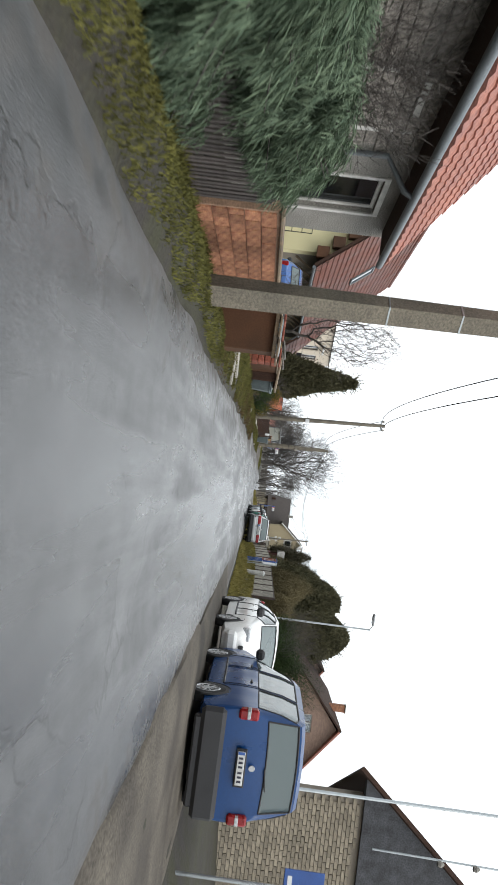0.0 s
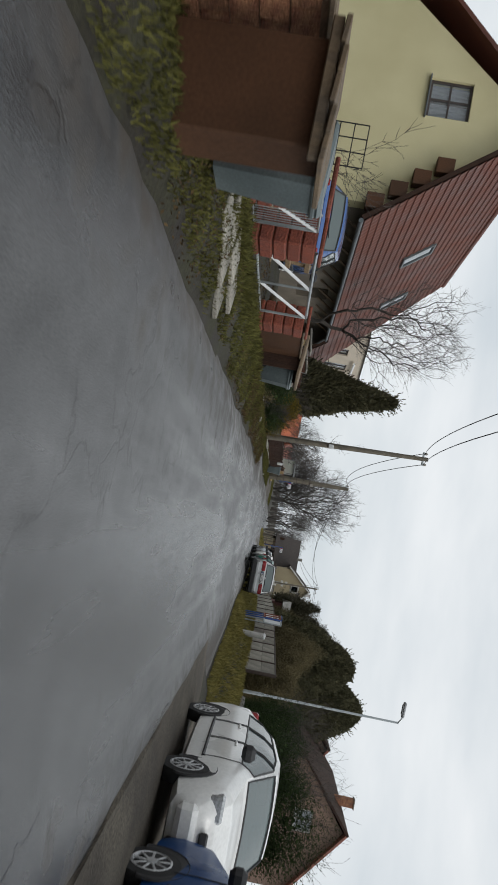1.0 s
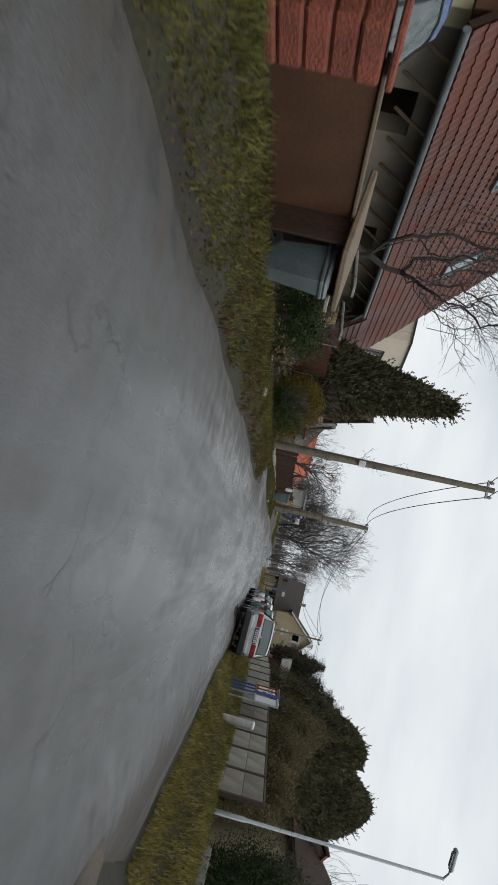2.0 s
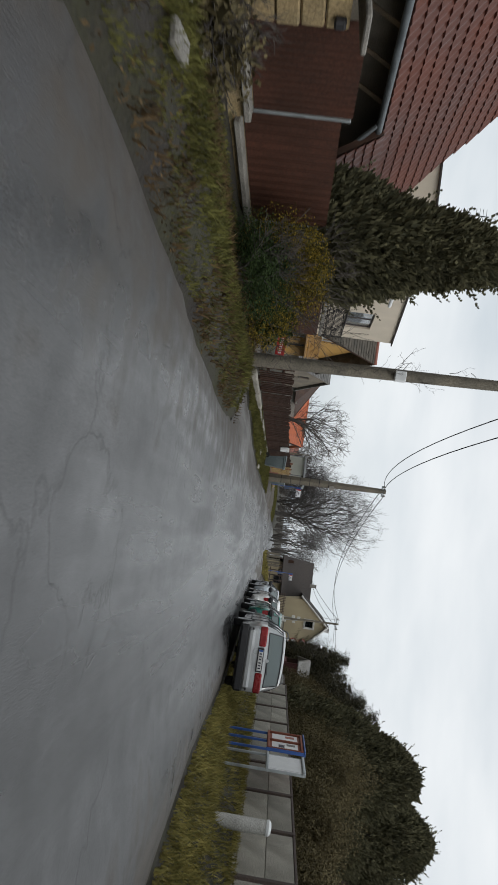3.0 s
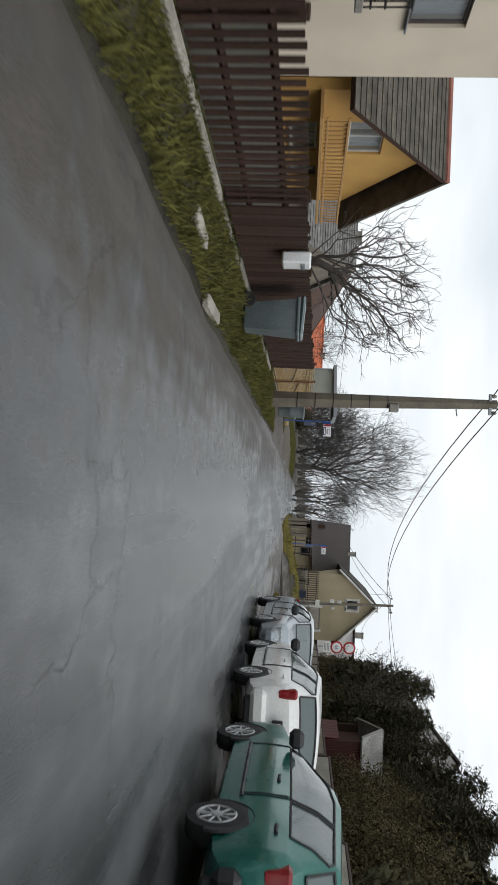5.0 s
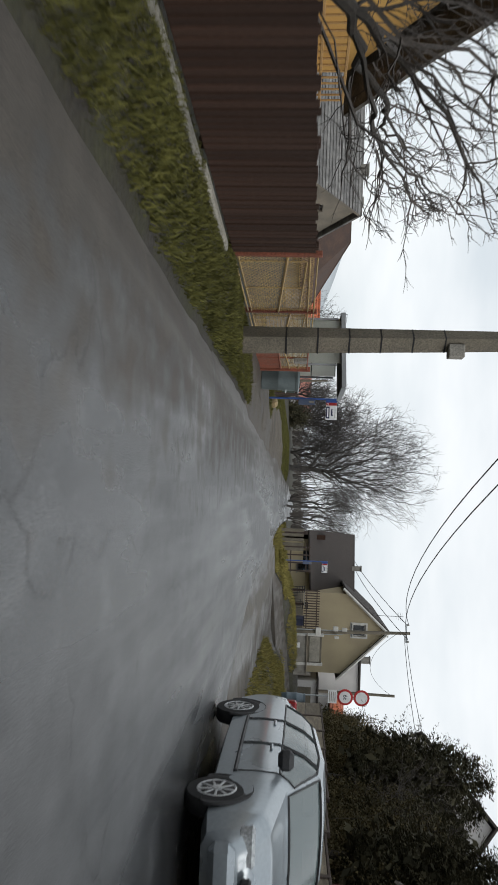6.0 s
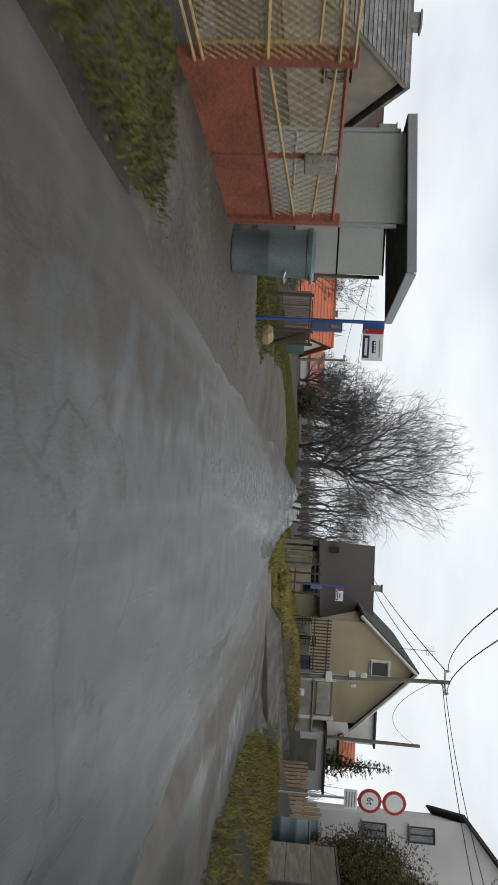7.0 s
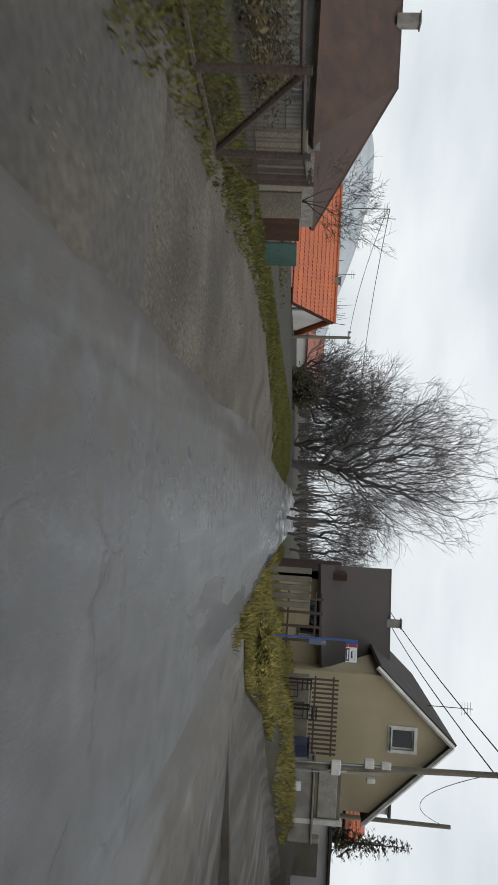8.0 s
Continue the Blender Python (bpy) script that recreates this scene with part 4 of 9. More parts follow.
# ---- brown-roofed house and orange-roofed house beyond the bus stop ----
brown = thing("house", label="old house with a broad brown roof and grey chimney", category="house")
wall("gable_wall", M_STONE, brown, (-20.5, 96.5), (-20.5, 110), [(0, 1.2), (13.5, 1.2)])
fw = wall("front_wall", M_GREY, brown, (-26, 96.0), (-13.7, 96.0), [(0, 1.0), (12.3, 1.0)], 0.35, [(9.5, 10.6, -0.6, 0.5)])
window(fw, 9.5, 10.6, -0.6, 0.5, M_TRIM)
part("end_wall", Shape().box((-13.6, 99.6, -0.3), (0.3, 7.0, 2.2)), M_STONE, brown)
roof_plane(brown, "roof", (-32, 95.3, 0.75), (-13.6, 95.3, 0.75), (-18.2, 99.6, 4.05), (-32, 99.6, 4.15), M_BROWNROOF)
roof_plane(brown, "roof", (-13.6, 95.3, 0.75), (-13.6, 103.9, 0.75), (-18.2, 99.7, 4.05), (-18.2, 99.6, 4.05), M_BROWNROOF)
roof_plane(brown, "roof", (-32, 103.9, 0.75), (-13.6, 103.9, 0.75), (-18.2, 99.6, 4.05), (-32, 99.6, 4.15), M_BROWNROOF)
chimney(brown, -21.0, 99.4, 3.9, 0.95, 0.45, M_CONC)
aerial(brown, -13.3, 100.5, 2.5, 1.6, 2)
orange = thing("house", label="low house with a bright orange tiled roof", category="house")
ow = wall("gable_wall", M_WHITE, orange, (-11.9, 109.8), (-11.9, 117.0), [(0, 0.0), (3.6, 2.15), (7.2, 0.0)], 0.35, [(1.6, 2.4, -0.4, 0.5)], base=-2.0)
window(ow, 1.6, 2.4, -0.4, 0.5, M_DARKFRAME)
wall("front_wall", M_GREY, orange, (-21.2, 109.8), (-11.9, 109.8), [(0, 0.0), (9.3, 0.0)], 0.35, base=-2.0, inset=0.41)
wall("gable_wall", M_GREY, orange, (-21.2, 117.0), (-21.2, 109.8), [(0, 0.0), (3.6, 1.0), (7.2, 0.0)], 0.35, base=-2.0)
roof_plane(orange, "roof", (-21.6, 109.2, -0.15), (-11.6, 109.2, -0.15), (-11.6, 113.4, 2.32), (-20.3, 113.4, 2.32), M_ORANGE, 10, 0.03)
roof_plane(orange, "roof", (-21.6, 117.6, -0.15), (-11.6, 117.6, -0.15), (-11.6, 113.4, 2.32), (-20.3, 113.4, 2.32), M_ORANGE)
roof_plane(orange, "roof", (-21.6, 109.2, -0.15), (-21.6, 117.6, -0.15), (-20.3, 113.5, 2.32), (-20.3, 113.4, 2.32), M_ORANGE)
roof_plane(orange, "roof", (-21.4, 105.6, -1.15), (-12.4, 105.6, -1.15), (-12.4, 109.2, -0.2), (-21.4, 109.2, -0.2), M_TILE2, 6, 0.03)
part("ridge_cap", Shape().tube([(-20.3, 113.4, 2.36), (-11.6, 113.4, 2.36)], 0.12, 8), M_ORANGE, orange, smooth=True)
part("bargeboard", Shape().tube([(-11.55, 109.2, -0.22), (-11.55, 113.4, 2.24)], 0.09, 4), M_DARKWOOD, orange, "dark bargeboard")
chimney(orange, -14.2, 113.4, 2.1, 0.5, 0.4, M_CONC)
aerial(orange, -14.6, 113.3, 2.2, 1.3, 2)
dist = thing("house", label="distant low house with a red roof", category="house")
part("wall", Shape().box((-14.0, 140, 0.0), (5, 5, 1.6)), M_WHITE, dist)
roof_plane(dist, "roof", (-16.8, 137.2, 0.7), (-11.2, 137.2, 0.7), (-11.2, 140, 2.2), (-16.8, 140, 2.2), M_TILE2)
roof_plane(dist, "roof", (-16.8, 142.8, 0.7), (-11.2, 142.8, 0.7), (-11.2, 140, 2.2), (-16.8, 140, 2.2), M_TILE2)

# ---- tan gabled house at the far right ----
tan = thing("house", label="tan rendered house with a white-edged gable and dark cross wing", category="house")
tg = wall("gable_wall", M_TAN, tan, (6.1, 100.0), (11.4, 100.0), [(0, 4.7), (2.45, 7.3), (5.3, 4.4)], 0.35, [(2.0, 2.8, 5.05, 5.95)])
tw = window(tg, 2.0, 2.8, 5.05, 5.95, M_TRIM, False, False, surround=0.12)
# added black panel behind the pane paints the darkness of the room
part("blind", Shape().box((2.4, 0.25, 5.5), (0.79, 0.012, 0.88)), M_BLACKPLASTIC, tw, "black panel standing for the unlit room")
wall("side_wall", M_TAN, tan, (11.4, 100.0), (11.4, 111), [(0, 4.4), (11, 4.4)])
wall("side_wall", M_TAN, tan, (6.1, 111), (6.1, 100.0), [(0, 4.7), (11, 4.7)])
wall("gable_wall", M_TAN, tan, (11.4, 111), (6.1, 111), [(0, 4.4), (2.85, 7.3), (5.3, 4.7)])
roof_plane(tan, "roof", (5.75, 99.75, 4.45), (5.75, 111.2, 4.45), (8.55, 111.2, 7.48), (8.55, 99.75, 7.48), M_DARKROOF)
roof_plane(tan, "roof", (11.75, 99.75, 4.1), (11.75, 111.2, 4.1), (8.55, 111.2, 7.48), (8.55, 99.75, 7.48), M_DARKROOF)
for p, q in (((5.72, 99.7, 4.38), (8.55, 99.7, 7.42)), ((11.78, 99.7, 4.03), (8.55, 99.7, 7.42))):
    part("bargeboard", Shape().tube([p, q], 0.09, 4), M_TRIM, tan, "white bargeboard")
chimney(tan, 9.3, 104, 6.6, 1.3, 0.4, M_WHITE)
aerial(tan, 7.9, 103, 6.9, 2.0)
wing = wall("wing_wall", M_TAN, tan, (2.3, 101.2), (6.1, 101.2), [(0, 2.25), (3.8, 2.4)], 0.35, [(1.1, 2.6, 1.2, 2.1)])
window(wing, 1.1, 2.6, 1.2, 2.1, M_DARKFRAME, True, False)
part("wing_side", Shape().box((2.45, 104.2, 1.0), (0.3, 6, 4.2)), M_DARKWOOD, tan)
roof_plane(tan, "roof", (1.9, 100.4, 1.95), (6.0, 100.4, 2.2), (6.9, 105.5, 5.5), (2.35, 105.5, 5.4), M_DARKROOF)
roof_plane(tan, "roof", (2.9, 110.4, 1.95), (6.0, 110.4, 2.2), (6.9, 105.5, 5.5), (2.35, 105.5, 5.4), M_DARKROOF)
chimney(tan, 4.9, 105.5, 5.3, 0.7, 0.35, M_CONC)

far_white = thing("house", label="small pale house with a flat dark roof behind the tan house", category="house")
wall("front_wall", M_WHITE, far_white, (12.6, 112.0), (16.4, 112.0), [(0, 6.6), (3.8, 6.7)], 0.35)
wall("side_wall", M_WHITE, far_white, (16.4, 112.0), (16.4, 118.0), [(0, 6.7), (6, 6.7)])
wall("side_wall", M_WHITE, far_white, (12.6, 118.0), (12.6, 112.0), [(0, 6.6), (6, 6.6)])
wall("back_wall", M_WHITE, far_white, (16.4, 118.0), (12.6, 118.0), [(0, 6.7), (3.8, 6.6)])
part("roof", Shape().box((14.5, 115.0, 6.76), (4.2, 6.4, 0.14), 0.02), M_DARKROOF, far_white)
chimney(far_white, 13.4, 113.5, 6.8, 0.9, 0.5, M_CONC)
low_orange = thing("outbuilding", label="low outbuilding with an orange tiled roof among the far houses", category="shed")
part("wall", Shape().box((17.0, 113.0, 2.2), (2.0, 2.5, 4.4)), M_WHITE, low_orange)
roof_plane(low_orange, "roof", (15.8, 111.6, 4.3), (18.2, 111.6, 4.3), (18.2, 113.2, 5.5), (15.8, 113.2, 5.5), M_ORANGE, 5, 0.03)
roof_plane(low_orange, "roof", (15.8, 114.8, 4.3), (18.2, 114.8, 4.3), (18.2, 113.2, 5.5), (15.8, 113.2, 5.5), M_ORANGE)

# ---- white block behind the right-hand trees ----
white = thing("house", label="pale two-storey house with a low-pitched roof", category="house")
WW = [(0.3, 0.95, 6.3, 7.4), (0.3, 0.95, 4.3, 5.35), (3.2, 4.5, 4.3, 5.35), (3.2, 4.5, 6.3, 7.4)]
wf = wall("front_wall", M_WHITE, white, (13.1, 93.3), (21.3, 90.2), [(0, 8.7), (4.38, 12.2), (8.76, 8.7)], 0.4, WW)
for o in WW:
    window(wf, *o, M_DARKFRAME)
wall("side_wall", M_WHITE, white, (16.1, 101.2), (13.1, 93.3), [(0, 8.7), (8.45, 8.7)])
wall("side_wall", M_WHITE, white, (21.3, 90.2), (24.3, 98.1), [(0, 8.7), (8.45, 8.7)])
wall("back_wall", M_WHITE, white, (24.3, 98.1), (16.1, 101.2), [(0, 8.7), (4.38, 12.2), (8.76, 8.7)])
roof_plane(white, "roof", (12.75, 93.1, 8.5), (15.9, 101.6, 8.5), (20.3, 99.9, 12.4), (17.1, 91.4, 12.4), M_DARKROOF)
roof_plane(white, "roof", (21.65, 89.8, 8.5), (24.7, 98.2, 8.5), (20.3, 99.9, 12.4), (17.1, 91.4, 12.4), M_DARKROOF)
redh = thing("house", label="red-brown house end with a pale gable roof", category="house")
wall("front_wall", M_BROWNPLATE, redh, (13.4, 80.0), (20.5, 80.0), [(0, 5.4), (3.5, 7.6), (7.1, 5.4)], 0.35, [(2.2, 3.0, 3.6, 4.6)])
roof_plane(redh, "roof", (13.0, 79.6, 5.2), (13.0, 90, 5.2), (16.9, 90, 7.8), (16.9, 79.6, 7.8), M_SLATE)
roof_plane(redh, "roof", (20.9, 79.6, 5.2), (20.9, 90, 5.2), (16.9, 90, 7.8), (16.9, 79.6, 7.8), M_SLATE)
wall("side_wall", M_BROWNPLATE, redh, (20.5, 80), (20.5, 90), [(0, 5.4), (10, 5.4)])
wall("back_wall", M_BROWNPLATE, redh, (20.5, 90), (13.4, 90), [(0, 5.4), (3.5, 7.6), (7.1, 5.4)])
part("wing_wall", Shape().box((13.5, 85, 2.5), (0.3, 10, 5.2)), M_BROWNPLATE, redh)

# ---- orange-brown houses behind the parked van ----
for lab, x0, x1, y0, y1, ez, rz_ in (("house with a red-brown gable and tiled roof", 12.8, 19.6, 47.5, 57, 5.3, 8.1), ("house with a red-brown roof behind the hedge", 11.4, 18, 56.5, 66, 5.0, 7.6)):
    h = thing("house", label=lab, category="house")
    mid = (x0 + x1) / 2
    gb = wall("gable_wall", M_BROWNBRICK, h, (x0, y0), (x1, y0), [(0, ez), (mid - x0, rz_ - 0.2), (x1 - x0, ez)], 0.35, [(2.6, 3.8, 5.2, 6.2)])
    window(gb, 2.6, 3.8, 5.2, 6.2)
    wall("side_wall", M_TAN, h, (x0, y1), (x0, y0), [(0, ez), (y1 - y0, ez)])
    wall("side_wall", M_TAN, h, (x1, y0), (x1, y1), [(0, ez), (y1 - y0, ez)])
    wall("gable_wall", M_TAN, h, (x1, y1), (x0, y1), [(0, ez), (mid - x0, rz_ - 0.2), (x1 - x0, ez)])
    roof_plane(h, "roof", (x0 - 0.5, y0 - 0.4, ez - 0.4), (x0 - 0.5, y1, ez - 0.4), (mid, y1, rz_), (mid, y0 - 0.4, rz_), M_TILE2, 10)
    roof_plane(h, "roof", (x1 + 0.5, y0 - 0.4, ez - 0.4), (x1 + 0.5, y1, ez - 0.4), (mid, y1, rz_), (mid, y0 - 0.4, rz_), M_TILE2)
    chimney(h, mid - 0.6, y0 + 3, rz_ - 0.6, 1.2)

# ---- brick building with sheet roof ----
brickh = thing("brick_building", label="yellow-grey brick outbuilding with a dark weathered roof", category="building")
wall("front_wall", M_DULL, brickh, (9.4, 21.05), (17.4, 21.05), [(0, 5.1), (8, 5.3)], 0.35)
wall("gable", M_DARKSLATE, brickh, (8.75, 20.9), (18.0, 20.9), [(0, 5.15), (4.6, 10.1), (9.25, 5.15)], 0.3, base=5.1)
wall("side_wall", M_YBRICK, brickh, (12.65, 27.2), (9.4, 21.05), [(0, 5.1), (6.96, 5.1)])
wall("back_wall", M_YBRICK, brickh, (20.6, 27.2), (12.65, 27.2), [(0, 5.1), (7.95, 5.1)])
wall("side_wall", M_YBRICK, brickh, (17.4, 21.05), (20.6, 27.2), [(0, 5.1), (6.93, 5.1)])
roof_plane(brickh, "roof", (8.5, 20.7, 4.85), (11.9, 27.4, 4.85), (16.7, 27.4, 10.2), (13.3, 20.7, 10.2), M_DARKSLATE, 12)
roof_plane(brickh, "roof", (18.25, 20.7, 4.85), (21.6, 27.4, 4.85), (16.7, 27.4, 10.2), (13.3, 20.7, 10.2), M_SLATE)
rm = part("roof_mast", Shape().tube([(10.6, 20.6, 5.4), (10.7, 20.6, 9.6)], 0.03, 8), M_STEEL, brickh, "steel roof mast with insulators", True)
for z in (7.3, 8.3):
    part("insulator", Shape().lathe([(0.0, -0.1), (0.07, -0.08), (0.09, 0.0), (0.05, 0.08), (0, 0.12)], 10, (10.68, 20.45, z)), M_CONC, rm, smooth=True)
BRICKS_AT = brickh

# ---- poles ----
def concrete_pole(base, top, r0, r1, label, square=False):
    b, t = Vector(base), Vector(top)
    p = thing("utility_pole", base, label=label, category="pole", group="concrete utility poles")
    d = t - b
    s = Shape()
    if square:
        s.tube([Vector((0, 0, -0.3)), d * 0.5, d], [r0 * 1.25, (r0 + r1) * 0.62, r1 * 1.2], 4)
    else:
        s.tube([Vector((0, 0, -0.3)), d * 0.25, d * 0.5, d * 0.75, d], [r0, r0 * 0.75 + r1 * 0.25, (r0 + r1) / 2, r0 * 0.25 + r1 * 0.75, r1], 14)
    part("shaft", s, M_CONCP, p, smooth=not square)
    return p, d


pole_1, d1 = concrete_pole((-1.58, 8.85, -0.1), (-1.66, 9.1, 6.6), 0.17, 0.12, "thick square-edged concrete utility pole on the grass verge", True)
for f in (0.36, 0.5, 0.62):
    part("strap", Shape().tube([d1 * f, d1 * f + Vector((0, 0, 0.02))], (0.2125 - 0.055 * f) * 1.015, 4), M_STEEL, pole_1)
pole_2, d2 = concrete_pole((-2.86, 38.0, 0.08), (-3.3, 38.9, 7.3), 0.135, 0.09, "concrete utility pole with a small white box")
part("meter_box", Shape().box(d2 * 0.4 + Vector((0.06, -0.16, 0)), (0.2, 0.14, 0.22), 0.015), M_WHITEPAINT, pole_2, "small white junction box")
pole_3, d3 = concrete_pole((-2.84, 62.9, 0.0), (-2.98, 63.0, 6.45), 0.19, 0.11, "banded concrete utility pole with a grey box", True)
for f in (0.12, 0.2, 0.28, 0.36, 0.44, 0.52):
    part("band", Shape().tube([d3 * f, d3 * f + Vector((0, 0, 0.025))], (0.2375 - 0.1 * f) * 1.012, 4), M_DARKIRON, pole_3)
part("meter_box", Shape().box(d3 * 0.55 + Vector((0.18, -0.05, 0)), (0.22, 0.2, 0.26), 0.015), M_CONC, pole_3, "grey street-light switch box")
part("lamp_arm", Shape().tube([d3 * 0.82, d3 * 0.82 + Vector((0.35, 0, 0.05))], 0.02, 6), M_STEEL, pole_3)
pole_4, d4 = concrete_pole((7.66, 94.0, 0.6), (7.44, 94.1, 7.95), 0.125, 0.085, "concrete utility pole with cable boxes by the garden wall")
for x, z, sx, sz in ((-0.1, 1.95, 0.42, 0.3), (-0.3, 2.98, 0.26, 0.3), (-0.28, 3.5, 0.2, 0.3), (0.2, 3.05, 0.14, 0.26)):
    part("cable_box", Shape().box(Vector((x, -0.16, z)), (sx, 0.18, sz), 0.02), M_TRIM, pole_4, "pale cable box")
for x in (-0.15, 0.14):
    part("conduit", Shape().tube([(x, -0.1, 0.2), (x * 0.8 - 0.08, -0.08, 3.4)], 0.022, 6), M_STEEL, pole_4, "grey cable conduit", True)
pole_5, d5 = concrete_pole((-10.6, 113.4, -1.2), (-10.7, 113.4, 3.4), 0.12, 0.08, "distant concrete utility pole")
pole_6, d6 = concrete_pole((14.3, 106.4, 0.6), (14.4, 106.5, 8.9), 0.12, 0.10, "slim grey pole beside the tan house")


def crossarm(p, d, z, along=0.55, n=2):
    a = part("crossarm", Shape().box(d * z, (2 * along, 0.08, 0.08), 0.01), M_STEEL, p, "steel crossarm with insulators")
    for k in range(n):
        x = -along + 0.06 + k * (2 * along - 0.12) / max(1, n - 1)
        part("insulator", Shape().lathe([(0.0, 0.0), (0.05, 0.02), (0.06, 0.08), (0.035, 0.14), (0, 0.16)], 10, d * z + Vector((x, 0, 0.03))), M_CONC, a, smooth=True)


for p, d, w in ((pole_2, d2, 0.3), (pole_3, d3, 0.3), (pole_4, d4, 0.55), (pole_5, d5, 0.4)):
    crossarm(p, d, 0.97, w)


def cable(name, a, b, sag, r=0.012, label="black overhead cable sagging between poles"):
    a, b = Vector(a), Vector(b)
    pts = [a.lerp(b, k / 16) - Vector((0, 0, sag * 4 * (k / 16) * (1 - k / 16))) for k in range(17)]
    return tagged(part(name, Shape().tube(pts, r, 5, False), M_DARKIRON, smooth=True), label, "cable", "overhead cables")


cable("cable", (-1.85, 9.1, 6.5), (-3.55, 38.9, 7.15), 1.1, 0.014)
cable("cable", (-1.45, 9.1, 6.5), (-3.05, 38.9, 7.15), 1.1, 0.014)
cable("cable", (-3.55, 38.9, 7.15), (-3.25, 63, 6.35), 1.2, 0.016)
cable("cable", (-3.05, 38.9, 7.15), (-2.7, 63, 6.35), 1.2, 0.016)
cable("cable", (-3.25, 63, 6.35), (6.9, 94.1, 7.85), 1.3, 0.018)
cable("cable", (-2.7, 63, 6.35), (7.9, 94.1, 7.85), 1.3, 0.018)
cable("cable", (7.0, 94.1, 7.8), (2.0, 150, 7.5), 1.5, 0.022)
cable("cable", (7.8, 94.1, 7.8), (4.0, 150, 8.5), 1.5, 0.022)
cable("cable", (7.4, 94.1, 7.6), (22, 70, 9.5), 1.0, 0.016)
cable("cable", (7.4, 94.1, 7.7), (20, 80, 10.5), 0.8, 0.016)
cable("cable", (7.5, 94.1, 7.2), (14.4, 106.5, 8.7), 1.6, 0.012)
cable("cable", (-10.7, 113.4, 3.3), (-13.3, 100.5, 4.0), 0.2, 0.014)
cable("cable", (-13.3, 100.5, 4.1), (-2.0, 150, 8.0), 1.0, 0.016)
cable("cable", (12, 20.6, 8.6), (30, 40, 11), 0.8, 0.012)


def street_lamp(base, h, arm, label):
    p = thing("street_lamp", base, label=label, category="street lamp", group="street lamps")
    part("pole", Shape().tube([(0, 0, -0.2), (0, 0, 1.2), (0, 0, 1.25), (-0.02, 0, h)], [0.07, 0.07, 0.05, 0.04], 12), M_STEEL, p, smooth=True)
    part("arm", Shape().tube([(-0.02, 0, h - 0.02), (arm[0] * 0.4, arm[1] * 0.4, h + 0.08), (arm[0], arm[1], h + 0.12)], 0.03, 8), M_STEEL, p, smooth=True)
    hd = Shape().box((0, 0, 0), (0.62, 0.2, 0.11), 0.04, Matrix.Rotation(math.atan2(arm[1], arm[0]), 3, "Z"))
    head = part("head", hd, M_GREYPANEL, p)
    head.location = (arm[0] * 1.25, arm[1] * 1.25, h + 0.1)
    part("lens", Shape().box((0, 0, -0.06), (0.4, 0.15, 0.04), 0.015, Matrix.Rotation(math.atan2(arm[1], arm[0]), 3, "Z")), M_LENS, head)
    return p


street_lamp((7.35, 36.0, 0.8), 6.5, (-0.45, -0.1), "slim galvanised street lamp beside the hedge")
street_lamp((9.0, 20.0, 0.6), 8.9, (-0.5, -0.2), "tall slim street lamp in front of the brick building")


# ---- parked vehicles ----
M_SEAT = material("grey_cloth", (0.06, 0.062, 0.065), 0.9, scale=6, fine=60, bump=0.2)


def wheel(parent, x, y, r, w, side, spokes):
    """A wheel whose axle lies along x."""
    m = Matrix.Rotation(radians(90), 3, "Y")
    hub = part("wheel", Shape().lathe([(0.02, 0.03 - w / 2), (r * 0.62, 0.03 - w / 2), (r * 0.66, -w / 2), (r * 0.95, -w / 2 + 0.01), (r, -w / 2 + 0.04), (r, w / 2 - 0.04), (r * 0.95, w / 2 - 0.01), (r * 0.66, w / 2), (r * 0.62, w / 2 - 0.03), (0.02, w / 2 - 0.03)], 28, (0, 0, 0), m), M_RUBBER, parent, "black tyre on a light rim", True)
    hub.location = (x, y, r)
    o = side * w / 2
    s = Shape().lathe([(r * 0.66, o - side * 0.005), (r * 0.60, o + side * 0.004), (r * 0.55, o - side * 0.03)], 28, (0, 0, 0), m)
    for k in range(spokes):
        a = 2 * math.pi * k / spokes
        s.box((o - side * 0.012, 0.33 * r * math.cos(a), 0.33 * r * math.sin(a)), (0.022, 0.56 * r, 0.075 * r * 9 / spokes * 1.1), 0.006, Matrix.Rotation(a, 3, "X"))
    s.lathe([(0.0, 0.012 * side + o), (r * 0.16, 0.008 * side + o), (r * 0.18, o - side * 0.03)], 16, (0, 0, 0), m)
    part("rim", s, M_RIM, hub, smooth=True)
    return hub


